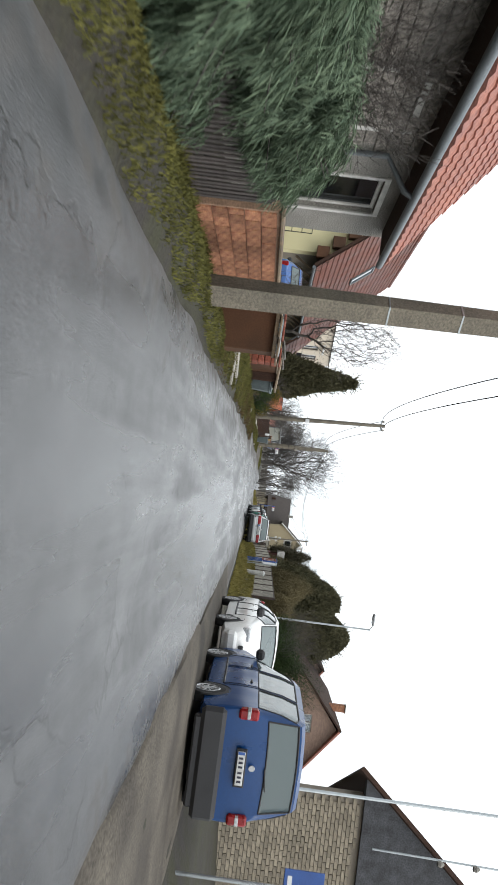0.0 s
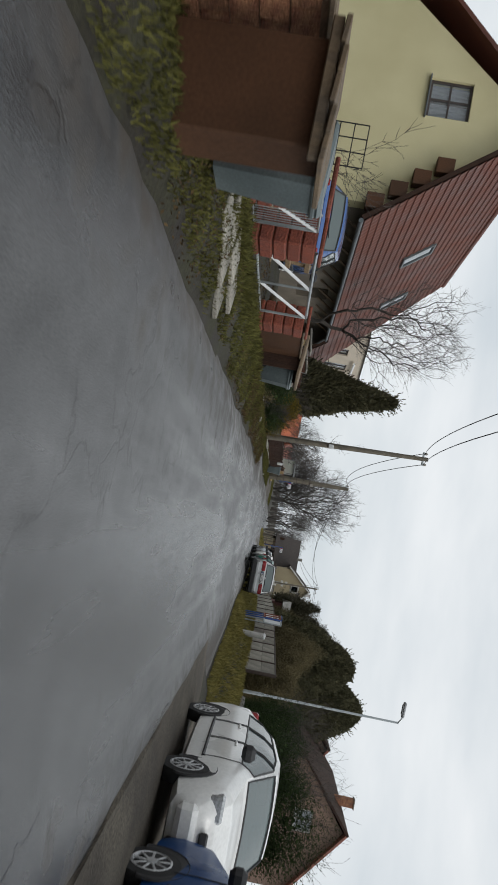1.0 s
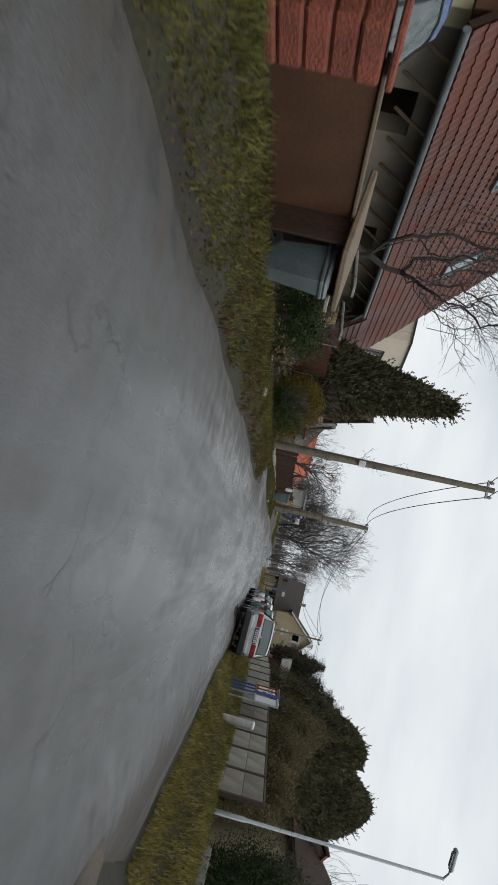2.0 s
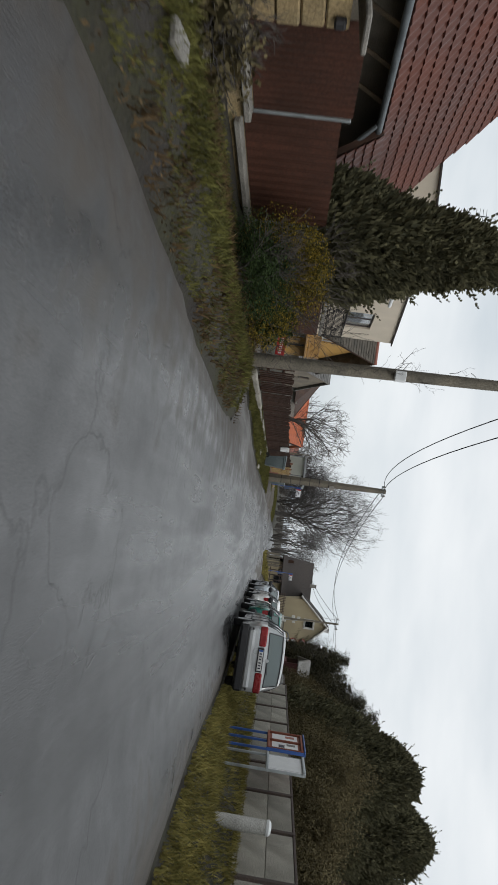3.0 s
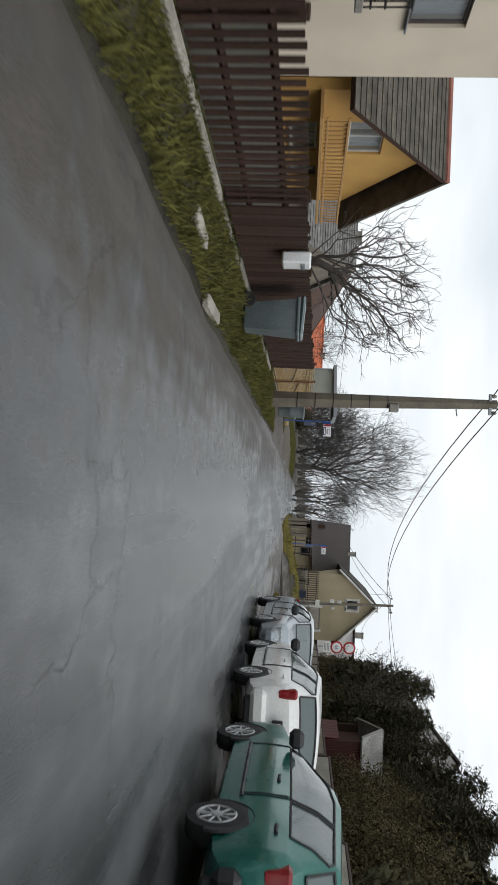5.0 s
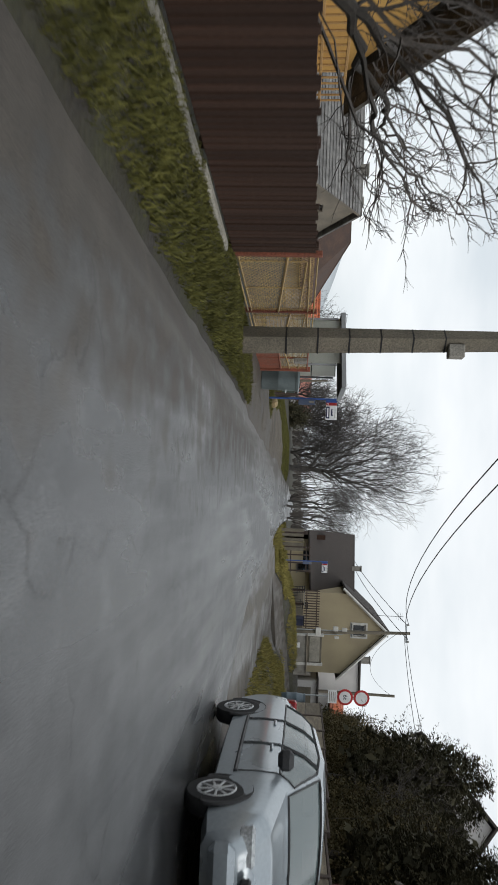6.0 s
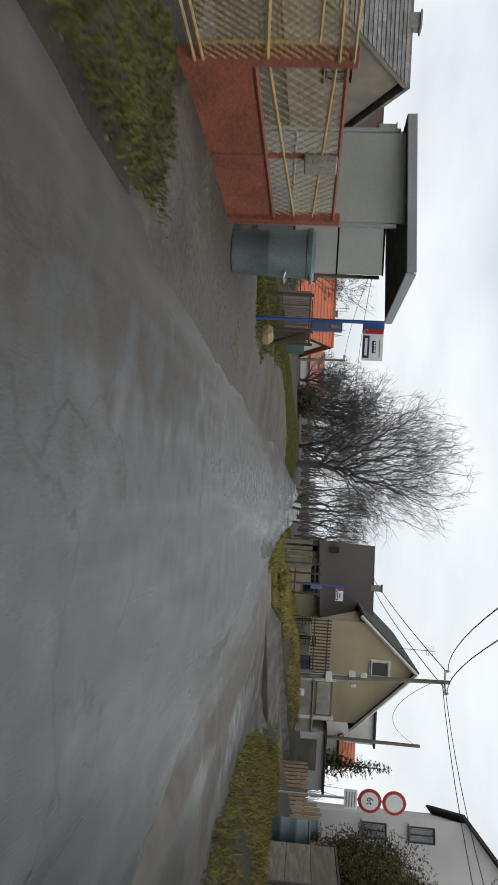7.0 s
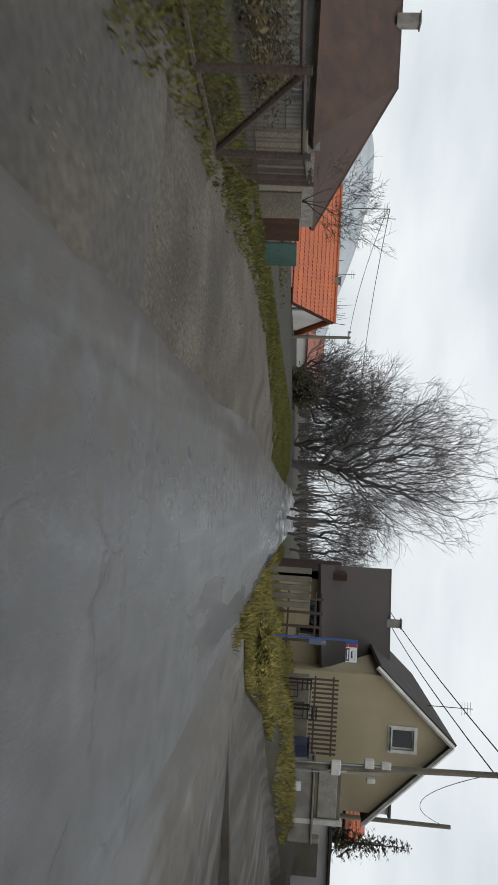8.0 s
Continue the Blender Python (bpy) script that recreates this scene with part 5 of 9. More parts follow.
def car(label, loc, rz, mat, L, W, H, st, side_win, rear_win, front_win, wheels, lamps, spokes=9, rails=False, category="car", trim=M_BLACKPLASTIC, r=0.30, bumper=None, plate_z=(0.85, 0.45), wiper=True, bumper_h=0.24, skirt=0.0):
    """A vehicle, nose towards +y. st: rows of (y, bottom, shoulder, top, half width, top half width) from tail to nose."""
    base = thing("car" if category == "car" else "van", loc, rz, label, category, "parked vehicles")
    st = np.array(st, float)

    def sec(y):
        zb, zs, zt, ws, wt = (float(np.interp(y, st[:, 0], st[:, k])) for k in range(1, 6))
        half = [(0.0, zb), (ws * 0.80, zb), (ws * 0.95, zb + 0.05), (ws * 0.99, zb + (zs - zb) * 0.35), (ws, zb + (zs - zb) * 0.62), (ws * 0.985, zs - 0.03), (ws * 0.965, zs)]
        k = max(0.0, min(1.0, (zt - zs) / 0.25))
        half += [(ws * 0.965 + (wt - ws * 0.965) * 0.5 + 0.012 * k, zs + (zt - zs) * 0.5), (wt, zs + (zt - zs) * (1 - 0.16 * k) if k else zt), (wt * 0.93, zt - 0.018), (wt * 0.6, zt), (0.0, zt + 0.012)]
        return half

    cuts = [y for w in (*side_win, rear_win[:2], front_win[:2]) for y in w]
    ys_ = np.unique(np.round(np.concatenate([st[:, 0], np.linspace(st[0, 0], st[-1, 0], 40), cuts]), 4))
    ys_ = ys_[np.concatenate([[True], np.diff(ys_) > 1e-3])]
    s = Shape()
    rows = []
    for y in ys_:
        h = sec(y)
        ring = [(x, y, z) for x, z in h] + [(-x, y, z) for x, z in h[-2:0:-1]]
        rows.append(len(s.v))
        s.v.extend(ring)
    n = len(s.v) - rows[-1]
    for i, (a, b) in enumerate(zip(rows, rows[1:])):
        ym = (ys_[i] + ys_[i + 1]) / 2
        skip = {6, 7, 14, 15} if any(w[0] < ym < w[1] for w in side_win) else set()
        if any(min(w[:2]) < ym < max(w[:2]) for w in (rear_win, front_win)):
            skip |= {9, 10, 11, 12}
        s.f += [(a + k, a + (k + 1) % n, b + (k + 1) % n, b + k) for k in range(n) if k not in skip]
    s.f += [tuple(range(n))[::-1], tuple(rows[-1] + k for k in range(n))]
    body = part("body", s, mat, base, smooth=True)

    def grid(name, pts, m, parent=body, label=""):
        g = Shape()
        for row in pts:
            g.v.extend(row)
        w = len(pts[0])
        g.f = [(j * w + i, j * w + i + 1, (j + 1) * w + i + 1, (j + 1) * w + i) for j in range(len(pts) - 1) for i in range(w - 1)]
        return part(name, g, m, parent, label, True)

    for sgn in (-1, 1):
        for y0, y1 in side_win:
            rows_ = []
            for f in (0.0, 0.25, 0.5, 0.75, 1.0):
                row = []
                for y in np.linspace(y0, y1, 12):
                    h = sec(y)
                    (xa, za), (xm, zm), (xb, zb) = h[6], h[7], h[8]
                    x, z = (xa + (xm - xa) * f * 2, za + (zm - za) * f * 2) if f < 0.5 else (xm + (xb - xm) * (f * 2 - 1), zm + (zb - zm) * (f * 2 - 1))
                    row.append((sgn * (x - 0.004), y, z))
                rows_.append(row)
            grid("side_window", rows_, M_CARGLASS)
            seal = Shape().tube([(x + sgn * 0.006, y, z) for x, y, z in [*rows_[0], *[r_[-1] for r_ in rows_[1:]], *rows_[-1][-2::-1], *[r_[0] for r_ in rows_[-2::-1]]]], 0.013, 5)
            part("window_seal", seal, M_BLACKPLASTIC, body, "black rubber window seal")
        lo, hi = side_win[0][0], side_win[-1][1]
        trim_s = Shape()
        for y in sorted({w[0] for w in side_win} | {w[1] for w in side_win}):
            if lo < y < hi or y == hi:
                pts = [(sgn * (sec(y)[k][0] + 0.004), y + 0.02, sec(y)[k][1]) for k in (3, 4, 5, 6)]
                trim_s.tube(pts, 0.006, 4)
        trim_s.tube([(sgn * (sec(y)[3][0] + 0.006), y, sec(y)[3][1]) for y in np.linspace(wheels[0] + 0.42, wheels[1] - 0.42, 8)], 0.022, 6)
        part("door_trim", trim_s, M_BLACKPLASTIC, body)
        for y in [0.5 * (a + b) - 0.28 for a, b in side_win[-2:]]:
            hx = sec(y)[5]
            part("door_handle", Shape().box((sgn * (hx[0] + 0.012), y, hx[1] - 0.09), (0.035, 0.17, 0.035), 0.012), trim, body)
        mx = sec(side_win[-1][1])
        mir = part("mirror", Shape().box((sgn * (mx[6][0] + 0.13), side_win[-1][1] - 0.05, mx[6][1] + 0.06), (0.22, 0.13, 0.17), 0.05), M_BLACKPLASTIC, body, "black door mirror")
        for y in wheels:
            q = sec(y)
            arch = Shape()
            m = Matrix.Rotation(radians(90), 3, "Y")
            arch.lathe([(0.02, sgn * (q[3][0] + 0.004)), (r * 1.09, sgn * (q[3][0] + 0.004)), (r * 1.12, sgn * (q[3][0] + 0.012)), (r * 1.15, sgn * (q[3][0] - 0.01))], 30, (0, y, r + 0.02), m)
            arch.v = [(x, yy, max(z, q[0][1] - 0.02)) for x, yy, z in arch.v]
            part("wheel_arch", arch, M_BLACKPLASTIC, body)
            wheel(base, sgn * (q[3][0] - 0.082), y, r, 0.19, sgn, spokes)
    for nm, (y0, y1, wfac) in (("rear_window", rear_win), ("windscreen", front_win)):
        rows_ = []
        for y in np.linspace(y0, y1, 7):
            h = sec(y)
            nrm = Vector((0, -1 if nm == "rear_window" else 1, 0.8)).normalized() * -0.004
            rows_.append([(h[9][0] * k, y + nrm.y, h[9][1] + (h[11][1] - h[9][1]) * (1 - k * k) + nrm.z) for k in np.linspace(-1, 1, 11)])
        grid(nm, rows_, M_CARGLASS)
        seal = Shape().tube([(x, y - nrm.y * 2, z - nrm.z * 2) for x, y, z in [*rows_[0], *[r_[-1] for r_ in rows_[1:]], *rows_[-1][-2::-1], *[r_[0] for r_ in rows_[-2::-1]]]], 0.014, 5)
        part("window_seal", seal, M_BLACKPLASTIC, body, "black rubber window seal")
    y0, y1 = side_win[0][0], side_win[-1][1]
    zs, wi = sec(0)[6][1], sec(0)[6][0]
    part("interior", Shape().box((0, (y0 + y1) / 2 + 0.1, zs - 0.34), (2 * wi - 0.1, y1 - y0 - 0.1, 0.5), 0.04), M_BLACKPLASTIC, body, "dark cabin lining")
    for sy in ((y0 + y1) / 2 - 0.55, (y0 + y1) / 2 + 0.42):
        for sx in (-0.36, 0.36):
            seat = part("seat", Shape().box((sx, sy, zs - 0.02), (0.46, 0.14, 0.5), 0.06), M_SEAT, body, "dark grey seat")
            part("headrest", Shape().box((sx, sy, zs + 0.32), (0.26, 0.1, 0.16), 0.04), M_SEAT, seat)
    top = sec((y0 + y1) / 2)[9]
    part("headlining", Shape().box((0, (y0 + y1) / 2 - 0.05, top[1] - 0.06), (2 * top[0] - 0.14, (y1 - y0) * 0.55, 0.03), 0.01), M_SEAT, body)
    yb, yf = st[0, 0], st[-1, 0]
    bz = bumper or 0.45
    for y, sg in ((yb, -1), (yf, 1)):
        wv = float(np.interp(y, st[:, 0], st[:, 4]))
        part("bumper", Shape().box((0, y + sg * 0.02, bz), (2 * wv + 0.04, 0.16, bumper_h), 0.06), mat if trim is mat else trim, body)
    part("valance", Shape().box((0, yb + 0.03, bz - 0.5 * bumper_h - 0.02), (1.6 * st[1, 4], 0.14, 0.16), 0.03), M_BLACKPLASTIC, body, "black lower valance")
    if skirt:
        part("lower_bumper", Shape().box((0, yb + 0.02, 0.26 + skirt / 2), (2 * st[1, 4] + 0.03, 0.22, skirt), 0.05), M_BLACKPLASTIC, body, "black lower bumper")
        part("bumper_strip", Shape().box((0, yb - 0.062, bz + 0.03), (1.9 * st[1, 4], 0.03, 0.045), 0.01), M_BLACKPLASTIC, body, "black rubbing strip")
    for kind, x, y, z, sx, sy, sz, lm in lamps:
        for sgn in (-1, 1):
            part(kind, Shape().box((sgn * x, y, z), (sx, sy, sz), 0.03), lm, body)
    for y, sg, z in ((yb, -1, plate_z[0]), (yf, 1, plate_z[1])):
        pl = part("number_plate", Shape().box((0, y + sg * 0.075, z), (0.52, 0.03, 0.11), 0.006), M_PLATE, body, "white number plate with dark bars")
        part("blue_strip", Shape().box((-0.235 * -sg, y + sg * 0.089, z), (0.045, 0.006, 0.1)), M_BLUEPAINT, pl)
        for k in range(6):
            part("bar", Shape().box((-0.16 + k * 0.068 + (0.02 if k > 2 else 0), y + sg * 0.089, z), (0.034, 0.006, 0.062)), M_INK, pl)
    badge = part("badge", Shape().lathe([(0.0, 0.0), (0.045, 0.0), (0.05, -0.012)], 18, (0, yb - 0.03, plate_z[0] + 0.17), Matrix.Rotation(radians(90), 3, "X")), M_RIM, body)
    if wiper:
        h = sec(rear_win[0])
        part("wiper", Shape().tube([(0.02, rear_win[0] - 0.03, h[9][1] + 0.02), (0.36, rear_win[0] - 0.025, h[9][1] + 0.06)], 0.012, 5), M_BLACKPLASTIC, body)
    part("grille", Shape().box((0, yf + 0.01, plate_z[1] + 0.22), (0.8, 0.06, 0.1), 0.02), M_BLACKPLASTIC, body)
    part("number_plate_recess", Shape().box((0, yb - 0.045, plate_z[0]), (0.6, 0.04, 0.16), 0.01), M_BLACKPLASTIC, body)
    if rails:
        for sgn in (-1, 1):
            y0, y1 = side_win[0][0] + 0.1, side_win[-1][1] - 0.5
            part("roof_rail", Shape().tube([(sgn * sec(y)[9][0] * 0.99, y, sec(y)[9][1] + (0.07 if 0 < k < 9 else 0.0)) for k, y in enumerate(np.linspace(y0, y1, 10))], 0.018, 6), M_BLACKPLASTIC, body)
    return base


# station wagon: tail to the south
WAGON = [(-2.30, 0.42, 0.62, 0.70, 0.74, 0.66), (-2.27, 0.34, 0.86, 0.92, 0.82, 0.70), (-2.20, 0.30, 0.92, 0.97, 0.85, 0.75), (-1.98, 0.24, 0.95, 1.44, 0.865, 0.66), (-1.85, 0.22, 0.95, 1.47, 0.87, 0.63), (-0.3, 0.20, 0.94, 1.48, 0.87, 0.62), (0.35, 0.20, 0.93, 1.42, 0.87, 0.61), (1.15, 0.20, 0.92, 0.98, 0.86, 0.74), (1.9, 0.22, 0.80, 0.86, 0.84, 0.70), (2.22, 0.25, 0.68, 0.72, 0.78, 0.62), (2.30, 0.36, 0.56, 0.58, 0.70, 0.58)]
car("silver-grey station wagon with red tail lamps parked on the verge", (3.58, 45.75, 0.22), -1.5, P_SILVER, 4.6, 1.74, 1.48, WAGON, [(-1.98, -1.15), (-1.1, -0.25), (-0.2, 0.85)], (-2.17, -2.0, 0.9), (0.42, 1.08, 0.9), (-1.35, 1.35),
    [("tail_lamp", 0.58, -2.265, 0.87, 0.50, 0.1, 0.19, M_TAIL), ("head_lamp", 0.58, 2.2, 0.66, 0.3, 0.12, 0.13, M_LENS)], rails=True, trim=P_SILVER, plate_z=(0.86, 0.42), bumper=0.56, bumper_h=0.2, skirt=0.24)
HATCH = [(-1.90, 0.40, 0.60, 0.66, 0.70, 0.60), (-1.86, 0.32, 0.84, 0.92, 0.77, 0.66), (-1.74, 0.26, 0.92, 1.02, 0.80, 0.66), (-1.40, 0.22, 0.93, 1.38, 0.815, 0.57), (-0.2, 0.20, 0.92, 1.45, 0.82, 0.59), (0.25, 0.20, 0.91, 1.40, 0.82, 0.58), (0.95, 0.20, 0.90, 0.97, 0.81, 0.70), (1.6, 0.22, 0.80, 0.86, 0.78, 0.64), (1.84, 0.25, 0.66, 0.72, 0.72, 0.58), (1.92, 0.36, 0.54, 0.56, 0.64, 0.52)]
car("dark green small hatchback with red tail lamps", (3.52, 50.25, 0.18), -1.0, P_GREEN, 3.8, 1.64, 1.45, HATCH, [(-1.45, -0.75), (-0.7, 0.7)], (-1.68, -1.45, 0.88), (0.32, 0.9, 0.9), (-1.2, 1.15),
    [("tail_lamp", 0.66, -1.82, 0.84, 0.14, 0.14, 0.24, M_TAIL), ("head_lamp", 0.55, 1.82, 0.64, 0.28, 0.12, 0.14, M_LENS)], trim=M_BLACKPLASTIC, plate_z=(0.72, 0.42), r=0.28)
car("white small hatchback in a row of parked cars", (3.50, 55.15, 0.12), -0.5, P_WHITE, 3.7, 1.62, 1.46, [(y * 0.95, *rest) for y, *rest in HATCH], [(-1.4, -0.7), (-0.65, 0.66)], (-1.6, -1.38, 0.88), (0.32, 0.85, 0.9), (-1.12, 1.1),
    [("tail_lamp", 0.66, -1.73, 0.88, 0.14, 0.14, 0.3, M_TAIL), ("head_lamp", 0.55, 1.73, 0.64, 0.28, 0.12, 0.14, M_LENS)], trim=P_WHITE, plate_z=(0.75, 0.42), r=0.28)
FAMILY = [(-2.08, 0.40, 0.62, 0.68, 0.74, 0.62), (-2.03, 0.32, 0.86, 0.96, 0.82, 0.68), (-1.88, 0.26, 0.95, 1.06, 0.845, 0.66), (-1.50, 0.22, 0.95, 1.38, 0.855, 0.58), (-0.3, 0.20, 0.94, 1.46, 0.86, 0.60), (0.2, 0.20, 0.93, 1.42, 0.86, 0.60), (1.05, 0.20, 0.92, 1.00, 0.85, 0.72), (1.75, 0.22, 0.80, 0.88, 0.82, 0.66), (2.0, 0.25, 0.66, 0.72, 0.76, 0.60), (2.08, 0.36, 0.54, 0.56, 0.68, 0.54)]
car("pale silver hatchback facing the approach, front bumper dark", (3.46, 59.9, 0.06), 180.5, P_ICE, 4.16, 1.72, 1.46, FAMILY, [(-1.55, -0.85), (-0.8, 0.02), (0.07, 0.85)], (-1.82, -1.55, 0.88), (0.28, 0.98, 0.92), (-1.3, 1.32),
    [("tail_lamp", 0.7, -1.98, 0.95, 0.14, 0.14, 0.3, M_TAIL), ("head_lamp", 0.6, 1.94, 0.66, 0.34, 0.16, 0.16, M_LENS), ("fog_lamp", 0.58, 2.1, 0.4, 0.16, 0.08, 0.1, M_BLACKPLASTIC)], trim=P_ICE, plate_z=(0.8, 0.45), r=0.31)
compact = car("white compact hatchback facing the approach with black wheel rims", (5.02, 18.9, 0.22), 180.0, P_WHITE, 4.1, 1.72, 1.5, [(y, zb, zs + 0.03, zt + 0.05, w, wt) for y, zb, zs, zt, w, wt in FAMILY], [(-1.55, -0.85), (-0.8, 0.02), (0.07, 0.85)], (-1.82, -1.55, 0.88), (0.28, 0.98, 0.92), (-1.3, 1.32),
    [("tail_lamp", 0.7, -1.98, 0.98, 0.14, 0.14, 0.3, M_TAIL), ("head_lamp", 0.62, 1.9, 0.74, 0.3, 0.2, 0.18, M_LENS), ("fog_lamp", 0.58, 2.1, 0.42, 0.22, 0.08, 0.14, M_BLACKPLASTIC)], trim=P_WHITE, plate_z=(0.8, 0.45), r=0.31)
compact.scale = (1.06, 1.06, 1.14)
VAN = [(-2.20, 0.42, 0.70, 0.80, 0.86, 0.80), (-2.16, 0.34, 1.10, 1.20, 0.90, 0.82), (-2.12, 0.30, 1.14, 1.30, 0.91, 0.78), (-2.00, 0.26, 1.15, 1.86, 0.915, 0.72), (-1.85, 0.25, 1.15, 1.92, 0.92, 0.72), (0.3, 0.24, 1.14, 1.94, 0.92, 0.73), (0.75, 0.24, 1.12, 1.86, 0.92, 0.72), (1.45, 0.24, 1.08, 1.14, 0.91, 0.80), (1.95, 0.26, 0.90, 0.96, 0.89, 0.74), (2.15, 0.28, 0.72, 0.78, 0.84, 0.68), (2.2, 0.36, 0.58, 0.6, 0.78, 0.62)]
van = car("blue passenger van with black lower rear and a large rear window", (5.52, 14.3, 0.14), -0.5, P_BLUE, 4.4, 1.84, 1.94, VAN, [(-2.0, -1.0), (-0.9, 0.25), (0.35, 1.2)], (-2.11, -2.01, 0.93), (0.85, 1.38, 0.92), (-1.35, 1.35),
    [("tail_lamp", 0.82, -2.16, 1.02, 0.17, 0.17, 0.30, M_TAIL), ("reversing_lamp", 0.825, -2.165, 1.02, 0.17, 0.172, 0.10, M_LENS), ("head_lamp", 0.64, 2.08, 0.72, 0.3, 0.12, 0.16, M_LENS)], category="van", r=0.32, plate_z=(0.98, 0.45), bumper=0.5, bumper_h=0.38)
van.scale = (1.05, 1.05, 1.12)


# ---- fences, gates and walls ----
def shared(name, shape, mat):
    return shape.mesh(name, mat)


def put(name, me, parent, m):
    ob = new(name, me)
    ob.parent = parent
    ob.matrix_basis = m
    return ob


def slat_fence(label, pts, mat, slat_w, gap, z_top, z_bot, rails=(0.25, 0.7), post_every=2.4, post_mat=None, th=0.022, uneven=0.02, group="", drop_every=0):
    """A fence of upright slats along pts (x, y); z_top and z_bot are functions of y."""
    f = thing("fence", label=label, category="fence", group=group)
    base = shared("slat", Shape().box((0, 0, 0.5), (th, slat_w, 1.0), 0.004), mat)
    for (xa, ya), (xb, yb) in zip(pts, pts[1:]):
        d = math.dist((xa, ya), (xb, yb))
        ang = math.degrees(math.atan2(yb - ya, xb - xa)) - 90
        n = int(d / (slat_w + gap))
        for k in range(n):
            u = (k + 0.5) / n
            x, y = xa + (xb - xa) * u, ya + (yb - ya) * u
            if drop_every and k % drop_every == drop_every - 1:
                continue
            zb, zt = z_bot(y), z_top(y) + uneven * (random.random() - 0.5) * 2
            put("slat", base, f, pose(x + 0.012 * random.random(), y, zb, 0, 0, ang + 3 * (random.random() - 0.5)) @ Matrix.Diagonal((1, 1, zt - zb, 1)))
        for r in rails:
            za, zc = z_bot(ya) + (z_top(ya) - z_bot(ya)) * r, z_bot(yb) + (z_top(yb) - z_bot(yb)) * r
            part("rail", Shape().tube([(xa - 0.04, ya, za), (xb - 0.04, yb, zc)], 0.03, 4), post_mat or mat, f)
        m = max(1, int(d / post_every))
        for k in range(m + 1):
            u = k / m
            x, y = xa + (xb - xa) * u, ya + (yb - ya) * u
            part("post", Shape().box((x - 0.085, y, (z_bot(y) + z_top(y)) / 2 - 0.08), (0.08, 0.08, z_top(y) - z_bot(y) + 0.2), 0.008), post_mat or mat, f)
    return f


random.seed(11)
slat_fence("grey weathered slatted timber fence under a conifer", [(-2.42, 0.5), (-2.42, 7.95)], M_SLATGREY, 0.05, 0.045, lambda y: 0.72, lambda y: -0.22, th=0.02)

# rough brick fence; its bricks come last in the file
brick_fence = thing("brick_fence", label="low rough red brick garden wall with wide joints", category="wall")
part("core", Shape().box((-2.435, 10.35, 0.2), (0.135, 4.66, 1.26)), M_MORTAR, brick_fence, "sandy mortar core")
part("coping", Shape().box((-2.44, 10.35, 0.85), (0.26, 4.7, 0.05), 0.012), M_WOOD, brick_fence, "weathered timber coping")

# brown clad pillar box with timber cap
kiosk = thing("meter_pillar", label="brown sheet-clad meter pillar with a weathered timber cap", category="pillar")
part("body", Shape().box((-1.76, 11.83, 0.36), (0.70, 0.36, 1.16), 0.012), M_BROWNPLATE, kiosk)
for k in range(5):
    part("cap_plank", Shape().box((-2.12 + 0.19 * k, 11.85, 0.965 + 0.012 * (k % 2)), (0.17, 0.62, 0.035), 0.006, Matrix.Rotation(radians(4), 3, "Y")), M_WOOD, kiosk)
part("ledger", Shape().box((-1.76, 11.6, 0.91), (0.9, 0.06, 0.07), 0.008), M_WOOD, kiosk)

# split-block gate pillars
PILLARS = []
for y0, y1 in ((14.9, 15.4), (16.35, 16.95), (20.12, 20.7)):
    p = thing("gate_pillar", label="gate pillar of rough split red concrete blocks", category="pillar", group="red block gate pillars")
    part("core", Shape().box((-2.95, (y0 + y1) / 2, 0.45), (0.34, y1 - y0 - 0.08, 1.0)), M_MORTAR, p)
    for k in range(5):
        s = Shape().box((-2.95 + 0.01 * math.sin(k * 5 + y0), (y0 + y1) / 2, 0.12 + 0.188 * k), (0.44 + 0.012 * math.sin(k * 3.3), y1 - y0, 0.178), 0.022)
        part("block", s, M_BLOCK, p)
    part("cap", Shape().box((-2.95, (y0 + y1) / 2, 1.04), (0.47, y1 - y0 + 0.04, 0.055), 0.015), M_BLOCK, p)
    PILLARS.append(p)


def tube_gate(label, x, y0, y1, z0, z1, mat, bars=2, diag=True, r=0.024):
    g = thing("gate", label=label, category="gate")
    fr = Shape()
    fr.tube([(x, y0, z0), (x, y1, z0), (x, y1, z1), (x, y0, z1), (x, y0, z0)], r, 8)
    part("gate_frame", fr, mat, g, smooth=True)
    for k in range(1, bars):
        y = y0 + (y1 - y0) * k / bars
        part("bar", Shape().tube([(x, y, z0), (x, y, z1)], r * 0.9, 8), mat, g, smooth=True)
    if diag:
        for k in range(bars):
            a, b = y0 + (y1 - y0) * k / bars, y0 + (y1 - y0) * (k + 1) / bars
            part("brace", Shape().tube([(x, b, z1 - 0.02), (x, a, z0 + 0.02)], r, 8), M_WHITEPAINT, g, smooth=True)
    return g


tube_gate("open galvanised tube driveway gate with diagonal braces", -2.93, 17.02, 20.05, 0.14, 0.98, M_STEEL)
wicket = tube_gate("narrow galvanised wicket gate between red pillars", -2.93, 15.45, 16.3, 0.12, 0.95, M_STEEL, 1, True, 0.02)
for k in range(12):
    part("wire", Shape().tube([(-2.93, 15.5 + k * 0.068, 0.14), (-2.93, 15.5 + k * 0.068, 0.93)], 0.006, 4), M_STEEL, wicket)

